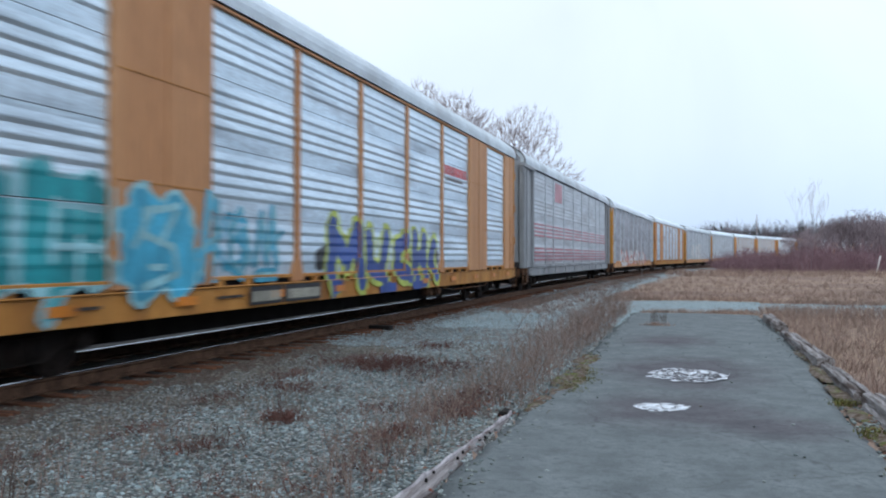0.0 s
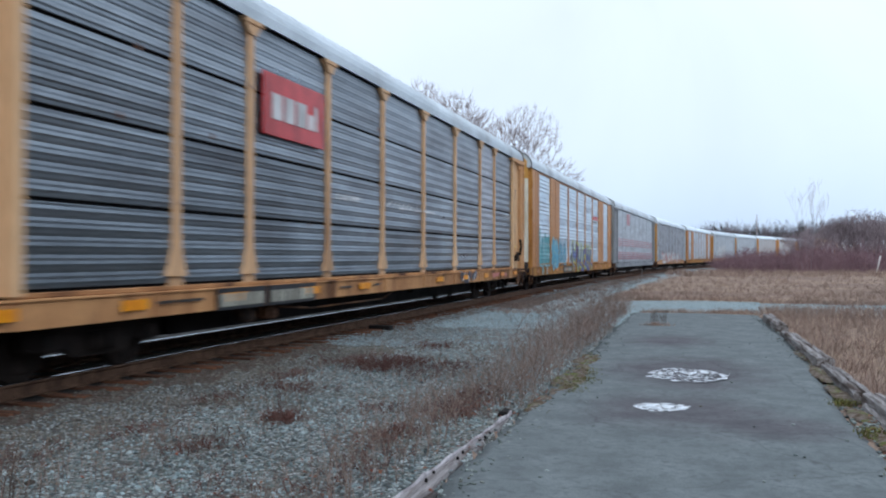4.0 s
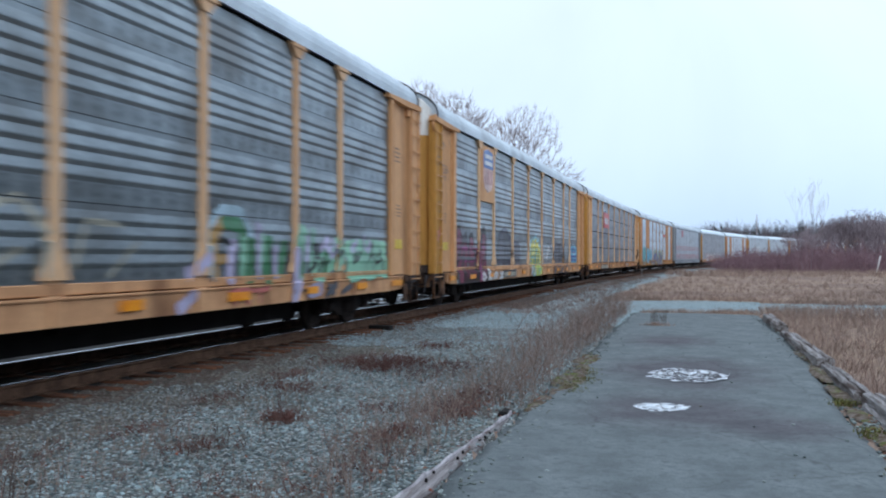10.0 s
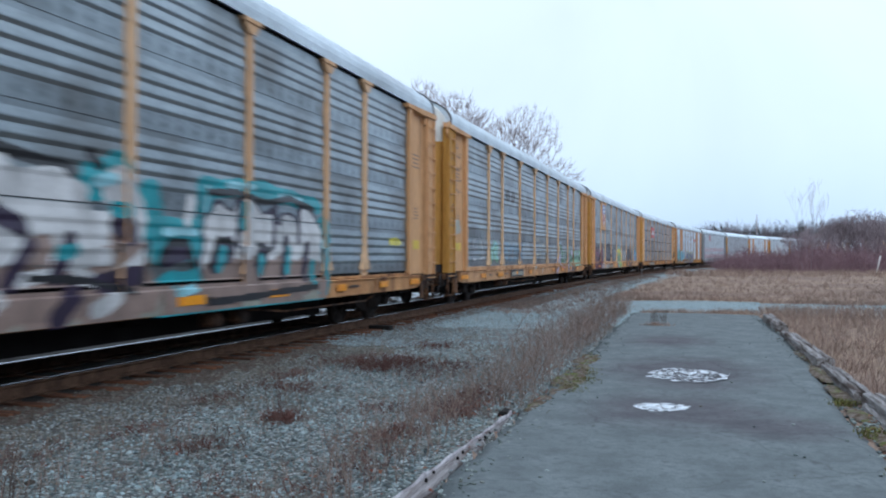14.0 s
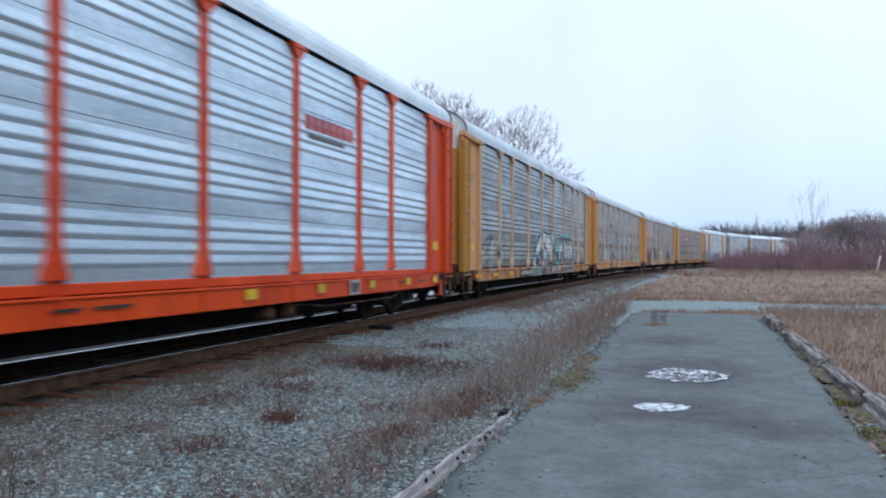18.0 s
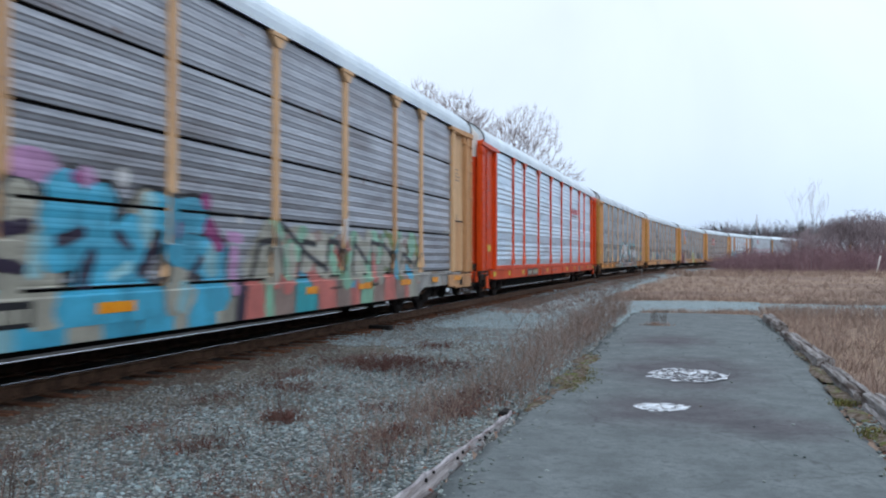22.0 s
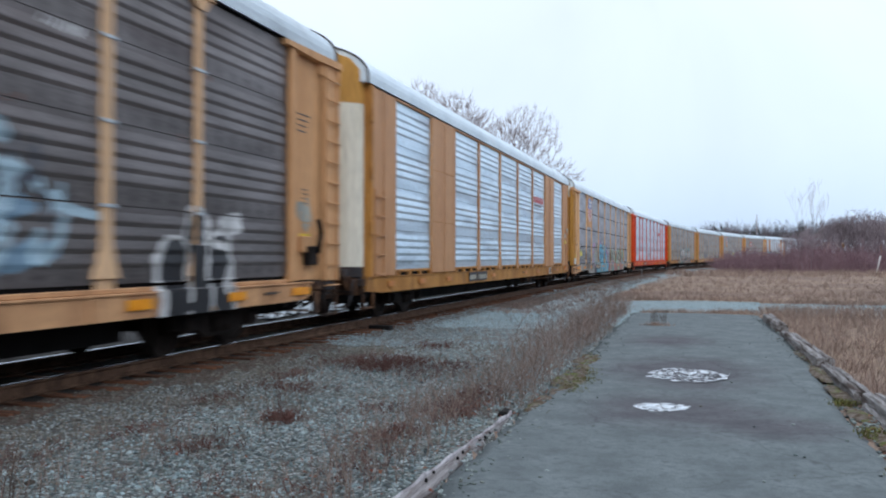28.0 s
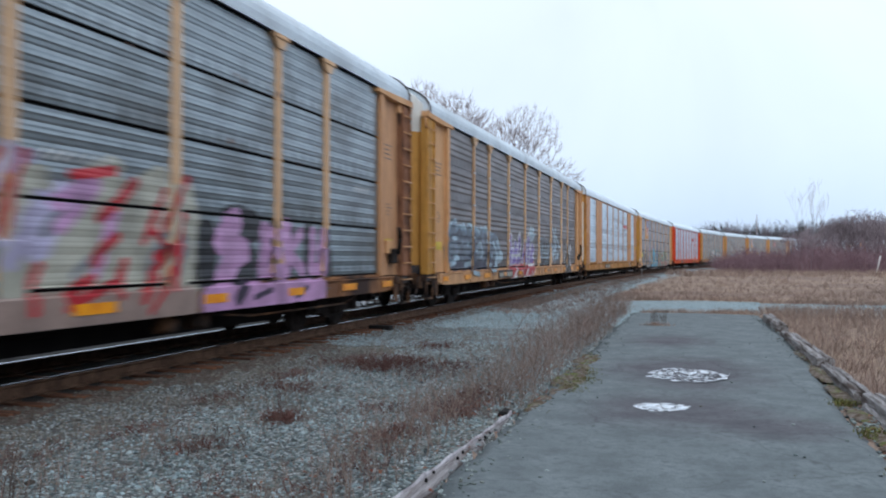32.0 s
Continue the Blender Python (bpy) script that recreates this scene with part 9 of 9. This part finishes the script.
arcs6 = [((-11.4, 1.95), (-10.9, 2.1), (-10.4, 2.02)), ((-10.25, 1.6), (-10.0, 1.86), (-9.55, 1.9), (-9.3, 1.65)), ((-9.15, 1.55), (-8.9, 1.76), (-8.5, 1.74), (-8.3, 1.5)), ((-8.25, 1.7), (-7.9, 1.95), (-7.5, 1.93)),
         ((-11.2, 1.3), (-10.7, 1.42), (-10.2, 1.3)), ((-9.9, 1.3), (-9.6, 1.5), (-9.1, 1.42)), ((-8.1, 1.2), (-7.9, 1.45), (-7.4, 1.5), (-7.2, 1.3))]
daub(c6, "grey", [(0.13, *ln) for ln in arcs6] + [(0.2, (-7.8, 1.4), (-7.3, 1.3)), (0.16, (-8.9, 1.2), (-8.6, 1.5))], lift=0.003, label=O6, **R)
daub(c6, "charcoal", [(0.045, *[(u + 0.1, z - 0.1) for u, z in ln]) for ln in arcs6] + [(0.055, (-9.5, 1.2), (-9.35, 1.65)), (0.05, (-10.9, 1.15), (-10.8, 1.4)), (0.05, (-8.4, 1.2), (-8.3, 1.6)), (0.05, (-7.6, 1.15), (-7.5, 1.6))], lift=0.008, label=O6, **R)
daub(c6, "bone", [(0.034, *ln) for ln in arcs6[1::2]] + [(0.03, *ln[1:]) for ln in arcs6[::2]] + [(0.08, (-7.8, 1.48), (-7.4, 1.5))], lift=0.011, label=O6, **R)
daub(c6, "yellow", [(0.14, (-11.0, 1.62), (-10.55, 1.62)), (0.1, (-10.78, 1.78))], lift=0.016, label="yellow sprayed half circle", **R)

end_slots(c6, (4.8, 3.8, 2.2))
beam_board(c5, 6.64)

low_hatch(c6, -12.72, -12.02, 1.05, 2.1, M_PALETAN)
low_hatch(c6, 12.02, 12.75, 1.05, 2.45, M_TAN)
for a in (-1, 1):
    part("end_beam_face", Mesh().box(min(a * 13.62, a * 11.95), max(a * 13.62, a * 11.95), -1.515, -1.43, 0.54, 0.93, 0.012).box(min(a * 11.95, a * 11.2), max(a * 11.95, a * 11.2), -1.545, -1.50, 0.60, 0.93, 0.012), M_SILL, c6, "tan scuffed end of the beam")
# Openings drawn as black slabs, with the shade inside put into the colour.
for u, w in ((-13.32, 0.16), (-12.6, 0.12), (12.5, 0.14)):
    part("slot", Mesh().box(u - w, u + w, -1.52, -1.51, 0.62, 0.84, 0.004), M_BLACK, c6, "dark opening in the beam")
part("placard", Mesh().box(-13.5, -13.1, -1.575, -1.565, 1.06, 1.38, 0.002), PAINT["white"], c6, "white paper placard tied to the ladder")
part("placard", Mesh().box(-12.6, -12.32, -1.452, -1.445, 1.38, 1.56, 0.002), PAINT["yellow"], c6, "small dull yellow plate")

# 7: silver with brown doors
c7 = couple(7, wagon("silver wagon with brown doors", M_SILVER, M_BROWN, M_CREAM, M_OCHRE, M_AMBER, M_ROOFLIGHT, kind="door"))
beam_board(c7, 7.87)
for u, z, w, h, hue, lab in ((12.14, 2.4, 0.26, 0.2, "bone", "pale worn notice"), (12.28, 2.1, 0.42, 0.17, "label", "yellow notice plate"), (12.78, 2.66, 0.3, 0.22, "bone", "pale worn notice"), (12.42, 0.78, 0.44, 0.2, "dullorange", "orange reflector block")):
    part("placard", Mesh().box(u - w / 2, u + w / 2, -1.545, -1.50, z, z + h, 0.003), PAINT[hue], c7, lab)
word_marks(c7, 4.55, 6.7, 3.72, **D)

# 8: sooty sheets, several pieces
c8 = couple(8, wagon("sooty dark grey wagon with yellow posts and graffiti", M_SOOT, M_TAN, M_OCHRE, M_WHITE, M_SILL, M_ROOF, strip="low"))
S8 = "steel blue cloud graffiti with pale edges"
tops8 = [(-11.5 + 0.5 * k, 2.08 + 0.07 * math.sin(1.9 * k) - 0.012 * k) for k in range(11)]
daub(c8, "ice", [(0.34, (u, z + 0.07)) for u, z in tops8[:-1]] + [(0.2, (-6.2, 2.05), (-5.9, 1.85)), (0.17, (-5.75, 1.72)), (0.17, (-5.5, 1.55), (-5.3, 1.42)), (0.15, (-5.6, 1.38)), (0.2, (-5.95, 1.35), (-6.1, 1.2))], lift=0.002, label=S8)
daub(c8, "steel", [(0.31, (u, z)) for u, z in tops8] + [(0.16, (-6.1, 1.9), (-5.8, 1.65))], lift=0.004, label=S8)
daub(c8, "slate", [(0.28, (u, z - 0.03)) for u, z in tops8] + [(0.5, (-11.4, 1.6), (-6.6, 1.6)), (0.36, (-6.5, 1.5), (-6.3, 1.9)), (0.1, (-5.95, 1.7), (-5.7, 1.6))], lift=0.006, label=S8)
rings8 = [[(uc + 0.48 * math.cos(a), zc + 0.36 * math.sin(a)) for a in np.linspace(0.3, 5.8, 9)] for uc, zc in ((-11.0, 1.68), (-9.7, 1.7), (-8.3, 1.62), (-6.9, 1.64))]
daub(c8, "navy", [(0.075, *r) for r in rings8] + [(0.1, (-10.4, 1.2), (-10.3, 2.1)), (0.1, (-9.05, 1.15), (-8.95, 2.1)), (0.1, (-7.6, 1.15), (-7.5, 2.1)), (0.12, (-11.3, 1.15), (-6.4, 1.15)), (0.16, (-6.95, 1.6), (-6.85, 1.75)), (0.08, (-10.9, 1.95), (-10.5, 2.2)), (0.1, (-8.5, 1.3), (-8.2, 1.25))], lift=0.009, label=S8)
daub(c8, "ice", [(0.07, (-11.1, 1.98), (-10.8, 1.98)), (0.08, (-10.2, 1.86)), (0.08, (-9.6, 1.8)), (0.05, (-8.5, 1.82), (-8.1, 1.86), (-7.9, 1.62), (-8.1, 1.42)), (0.06, (-8.75, 1.6), (-8.6, 1.62)), (0.07, (-10.9, 1.45), (-10.6, 1.4)), (0.06, (-6.95, 1.45), (-6.75, 1.42)), (0.06, (-6.55, 1.9), (-6.2, 1.75), (-6.1, 1.4)), (0.09, (-11.4, 1.22), (-10.9, 1.3)), (0.07, (-9.9, 1.18), (-9.3, 1.24)), (0.06, (-7.4, 1.2), (-7.0, 1.18)), (0.07, (-9.2, 0.95), (-8.6, 0.9)), (0.06, (-6.9, 0.97), (-6.4, 0.97)), (0.05, (-7.3, 1.95), (-7.1, 1.9))], lift=0.013, label=S8)
V8 = "violet graffiti letters with white edges over red"
slant = [((u, 1.32), (u + 0.3, 1.98 + 0.12 * (-1) ** k)) for k, u in enumerate((-4.15, -3.4, -2.65, -1.75, -1.0, -0.3))]
bars = [((-4.2, 1.32), (-2.3, 1.3)), ((-3.9, 1.62), (-2.7, 1.66)), ((-1.6, 1.3), (0.2, 1.27)), ((-0.6, 1.6), (0.25, 1.72))]
red8 = [((-4.3, 1.0), (-2.6, 1.05)), ((-2.3, 1.05), (-0.2, 1.0)), ((-4.1, 0.78), (-3.2, 0.86)), ((-1.9, 0.8), (-0.6, 0.82)), ((-0.2, 0.85), (0.25, 1.15)), ((-2.7, 0.74), (-2.5, 1.0))]
daub(c8, "white", [(0.27, *ln) for ln in slant] + [(0.2, *ln) for ln in bars] + [(0.2, *ln) for ln in red8], lift=0.003, label=V8)
daub(c8, "violet", [(0.18, *ln) for ln in slant] + [(0.11, *ln) for ln in bars], lift=0.006, label=V8)
daub(c8, "red", [(0.125, *ln) for ln in red8], lift=0.007, label=V8)
daub(c8, "white", [(0.06, (u - 0.3, 1.15), (u + 0.12, 1.75)) for u in (-3.5, -2.75, -1.1, -0.4)] + [(0.05, (-4.0, 1.48), (-2.4, 1.5)), (0.06, (-3.6, 0.72), (-3.0, 1.02)), (0.07, (-1.5, 0.72), (-1.1, 0.95)), (0.06, (-0.9, 1.1), (0.2, 1.12))], lift=0.010, label=V8)
B8 = "black graffiti letters with white outlines"
daub(c8, "ice", [(0.3, (1.95, 1.35), (1.95, 2.0)), (0.3, (2.6, 1.35), (2.6, 2.05)), (0.3, (3.2, 1.3), (3.25, 1.95)), (0.24, (3.8, 1.3), (3.85, 1.85))], lift=0.003, label=B8)
daub(c8, "black", [(0.24, (1.95, 1.35), (1.95, 2.0)), (0.24, (2.6, 1.35), (2.6, 2.05)), (0.24, (3.2, 1.3), (3.25, 1.95)), (0.18, (3.8, 1.3), (3.85, 1.85)), (0.2, (1.9, 1.3), (3.8, 1.28))], lift=0.006, label=B8)
daub(c8, "ice", [(0.028, (1.8, 2.0), (1.85, 1.75), (2.1, 1.7), (2.2, 2.1)), (0.028, (1.8, 1.2), (1.8, 1.5), (2.1, 1.5), (2.1, 1.25)), (0.03, (2.35, 2.1), (2.5, 1.6), (2.75, 1.75), (2.9, 1.2)), (0.03, (2.9, 2.0), (3.1, 1.5), (3.1, 1.15)), (0.03, (3.4, 1.15), (3.45, 1.7), (3.6, 1.9)), (0.02, (1.8, 1.42), (3.9, 1.4)), (0.02, (1.8, 1.62), (3.6, 1.6))], lift=0.010, label=B8)
rg = random.Random(33)
daub(c8, "ice", slashes(rg, 14, 4.5, 6.4, 1.4, 2.6, (0.3, 0.8), (0.04, 0.08), (0.1, 1.5)), label="pale blue spray scribble")
daub(c8, "steel", slashes(rg, 8, 4.5, 6.8, 1.2, 2.0, (0.3, 0.7), (0.05, 0.1), (-0.3, 0.6)), lift=0.004, label="pale blue spray scribble")
daub(c8, "ice", slashes(rg, 16, -0.35, 0.35, 2.2, 2.55, (0.3, 0.6), (0.035, 0.06), (0.6, 2.4)) + [(0.05, (-0.6, 2.5), (0.0, 2.45)), (0.06, (0.0, 2.2), (0.6, 2.35))], label="pale blue sprayed star")
daub(c8, "ice", [(0.05, (4.9, 1.9), (5.3, 2.5)), (0.05, (5.0, 2.4), (5.4, 2.0)), (0.09, (5.15, 2.2))], label="pale blue sprayed star")
hand_brake(c8, 12.45)
W8 = "black and white graffiti letters"
daub(c8, "white", [(0.36, (8.35, 0.85), (8.35, 1.4)), (0.34, (8.95, 0.85), (8.95, 1.8)), (0.34, (9.55, 0.85), (9.55, 1.55)), (0.1, (9.6, 1.92), (10.05, 2.02)), (0.07, (9.7, 1.8), (10.1, 1.86))], lift=0.003, label=W8)
daub(c8, "black", [(0.27, (8.4, 0.8), (8.4, 1.4)), (0.26, (8.95, 0.8), (8.95, 1.78)), (0.25, (9.5, 0.8), (9.5, 1.5))], lift=0.006, label=W8)
daub(c8, "white", [(0.05, (9.12, 1.15), (9.16, 1.9)), (0.06, (9.4, 1.62), (9.75, 1.56)), (0.07, (9.6, 0.95), (9.85, 1.3)), (0.04, (8.68, 0.85), (8.72, 1.05)), (0.05, (9.2, 0.78), (9.22, 1.0)), (0.03, (8.7, 1.2), (8.72, 1.65))], lift=0.010, label=W8)
rg = random.Random(37)
daub(c8, "bone", slashes(rg, 12, 12.05, 12.55, 2.05, 2.55, (0.15, 0.35), (0.03, 0.06), (0.6, 2.2)), label="white scrawl on the end panel")
daub(c8, "ice", [(rg.uniform(0.09, 0.17), (u, z)) for u, z in ((4.8, 2.72), (5.1, 2.6), (5.45, 2.72), (5.0, 2.25), (5.35, 2.35), (5.7, 2.28), (6.0, 2.2), (6.25, 2.05), (5.5, 2.02), (4.75, 2.0))] + [(0.06, (6.35, 1.98), (6.9, 1.9))], lift=0.007, label="pale blue spray scribble")
daub(c8, "charcoal", slashes(rg, 10, 4.7, 6.2, 1.95, 2.6, (0.15, 0.4), (0.03, 0.06), (0.3, 2.0)), lift=0.010, label="pale blue spray scribble")
for u in POSTS:
    for z in (2.03, 3.03, 4.03):
        part("clip", tinted("clip", lambda: Mesh().box(-0.13, 0.13, -0.064, -0.05, -0.022, 0.022, 0.004), M_PALEZINC), None, c8, "pale metal clip").matrix_basis = pose(u, -PANEL_Y, z)

# 9: old ribbed sheets, lilac letters and red lines on white
c9 = couple(9, wagon("grey ribbed wagon with lilac and red graffiti", M_GREYZINC, M_TAN, M_OCHRE, M_WHITE, M_RUSTSILL, M_ROOF, relief="rib", bay_paint=M_GRIMETAN, outer_paint=M_RUSTLADDER, strip="low"))
rg = random.Random(72)
hand_brake(c9, 12.45)
end_slots(c9, (3.35,), True)
daub(c9, "bone", [(0.62, (-3.8, 1.2), (-3.7, 1.9)), (0.62, (-2.7, 1.2), (-2.6, 1.7)), (0.62, (-1.6, 1.2), (-1.5, 1.85)), (0.62, (-0.5, 1.2), (-0.4, 1.75)), (0.62, (0.5, 1.2), (0.6, 1.85)), (0.62, (1.6, 1.2), (1.7, 1.75)), (0.6, (2.6, 1.2), (2.8, 2.0)), (0.6, (3.6, 1.2), (3.8, 1.95)), (0.35, (4.4, 1.1), (4.4, 2.1))], lift=0.003, label="red lines on a white sprayed ground", **R)
daub(c9, "grey", slashes(rg, 18, -4.0, 4.4, 1.2, 2.4, (0.3, 0.9), (0.04, 0.08)), lift=0.005, label="red lines on a white sprayed ground", **R)
daub(c9, "lavender", slashes(rg, 16, -4.2, 4.2, 1.1, 2.4, (0.4, 0.9), (0.07, 0.13)), lift=0.0045, label="red lines on a white sprayed ground", **R)
daub(c9, "pink", slashes(rg, 14, -4.2, 3.4, 0.9, 2.3, (0.4, 0.9), (0.05, 0.1)), lift=0.006, label="red lines on a white sprayed ground", **R)
daub(c9, "red", slashes(rg, 26, -4.2, 4.3, 0.95, 2.4, (0.4, 1.0), (0.04, 0.075), (0.2, 1.3)) + [(0.05, (4.0, 2.3), (3.7, 1.8), (4.1, 1.5), (3.7, 1.2)), (0.06, (2.3, 2.35), (3.0, 2.45))], lift=0.009, label="red lines on a white sprayed ground", **R)
daub(c9, "taupe", [(0.2, (-4.0, 0.82), (4.5, 0.82))], lift=0.004, label="red lines on a white sprayed ground", **R)
daub(c9, "black", [(0.26, (4.95, 1.1), (5.0, 1.7)), (0.24, (5.6, 2.0), (6.3, 1.9)), (0.3, (5.9, 1.0), (6.1, 1.35)), (0.16, (6.8, 1.15), (6.9, 1.9)), (0.16, (7.45, 1.2), (7.5, 1.85)), (0.2, (8.2, 1.1), (8.25, 1.9)), (0.14, (8.95, 1.2), (8.95, 1.8))], lift=0.003, label="lilac graffiti letters with black edges", **R)
daub(c9, "pink", [(0.24, (5.7, 1.95), (5.4, 1.7), (5.9, 1.5)), (0.2, (5.9, 1.55), (5.35, 1.1)), (0.17, (6.6, 1.2), (6.65, 1.85)), (0.1, (6.6, 1.85), (7.1, 1.8)), (0.1, (6.6, 1.5), (7.0, 1.5)), (0.12, (6.6, 1.2), (7.1, 1.2)), (0.16, (7.35, 1.2), (7.4, 1.95)), (0.12, (7.4, 1.5), (7.9, 1.85)), (0.12, (7.4, 1.5), (7.95, 1.2)), (0.13, (8.35, 1.25), (8.4, 1.85)), (0.13, (8.75, 1.25), (8.8, 1.85)), (0.13, (8.35, 1.22), (8.75, 1.2)), (0.2, (4.9, 0.82), (8.6, 0.85))], lift=0.008, label="lilac graffiti letters with black edges", **R)
daub(c9, "plum", [(0.12, (5.7, 0.8), (5.9, 1.0)), (0.05, (6.2, 0.8), (6.7, 0.9)), (0.05, (7.6, 0.75), (8.0, 0.9))], lift=0.012, label="lilac graffiti letters with black edges", **R)

# white lines and hatching, rust spots
daub(c1, "white", [(0.018, (-3.75, 2.57), (-2.6, 2.62)), (0.016, (-0.35, 2.56), (0.5, 2.58)), (0.018, (0.85, 2.57), (2.35, 2.59)), (0.012, (4.6, 2.55), (5.5, 2.56))], relief="rib", label="white chalk line")
rg = random.Random(90)
for c, u0, u1, z, rel in ((c1, -3.9, -2.7, 2.6, "rib"), (c1, -1.1, 1.0, 2.63, "rib"), (c1, 10.6, 11.5, 2.89, "rib"), (c6, 10.9, 11.5, 3.37, "rib"), (c6, 10.9, 11.5, 2.13, "rib"), (c9, 10.3, 11.1, 2.83, "rib"), (c9, 1.8, 2.95, 2.54, "rib"), (c8, 6.0, 6.7, 3.97, "saw")):
    daub(c, "white", [(0.016, (u0 + (u1 - u0) * k / 7, z - 0.05), (u0 + (u1 - u0) * (k + 0.8) / 7, z + 0.05)) for k in range(7)], relief=rel, label="white chalk hatching")
for c, rel in ((c1, "rib"), (c6, "rib"), (c9, "rib"), (c8, "saw")):
    spots = [(rg.uniform(0.025, 0.05), (rg.uniform(-11, 11), z + rg.uniform(-0.12, 0.12))) for z in (2.1, 3.1, 3.1, 4.1, 4.1, 4.9) for _ in range(4)]
    daub(c, "rust", spots, relief=rel, lift=0.004, label="rust spots")

for i, c in enumerate((c0, c1, c2, c3, c4, c5, c6, c7, c8, c9)):
    under_gear(c, 160 + i)
    mark, size, tall = (PAINT["label"], (0.26, 0.34), 0.16) if i == 5 else ((PAINT["dullorange"], (0.36, 0.52), 0.12) if i in (0, 7) else (M_REFLECT, (0.42, 0.72), 0.13))
    sill_marks(c, 100 + i, {0: ((-5.96, 1.05, 0.68), (-4.83, 1.37, 0.68)), 1: ((-8.1, 1.4, 0.65), (-6.62, 1.7, 0.65))}.get(i) or tuple((u + {5: -6.8, 7: -5.6}.get(i, -6.0), w, 0.70) for u, w in ((0.0, 0.85), (0.95, 1.15))), mark, size, tall)
    if c not in (c0, c7):
        bay_marks(c, 130 + i)

sleepers()


# ------------------------------------------------------------------ what moves
def run(t):
    """How far the coupling behind the first leading wagon has come along the track at t seconds."""
    return 31.6124 + 7.48025 * t - 0.010004 * t * t + 0.00048292 * t ** 3


def wagon_pose(s):
    x0, y0 = on_line(s - 10.05)
    x1, y1 = on_line(s + 10.05)
    z0, z1 = float(grade(s - 10.05)), float(grade(s + 10.05))
    turn = math.degrees(math.atan2(y1 - y0, x1 - x0))
    rise = math.degrees(math.atan2(z1 - z0, 20.1))
    return pose((x0 + x1) / 2, (y0 + y1) / 2, (z0 + z1) / 2) @ pose(0, 0, 0, 0, 0, turn) @ pose(0, 0, 0, 0, -rise, 0)


def motions():
    times = [i * 0.5 for i in range(65)]
    for n, car in TRAIN:
        walk(car, [(t, wagon_pose(run(t) - PITCH * (n + 0.5))) for t in times])
    spin = [i / 15 for i in range(481)]
    made = {}
    for ob, x in WHEELSETS:
        if x not in made:
            walk(ob, [(t, pose(x, 0, 0.42) @ Matrix.Rotation(run(t) / 0.42, 4, "Y")) for t in spin])
            made[x] = ob.animation_data
        else:
            ob.rotation_mode = "QUATERNION"
            keys = ob.animation_data_create()
            keys.action = made[x].action
            keys.action_slot = made[x].action_slot


motions()
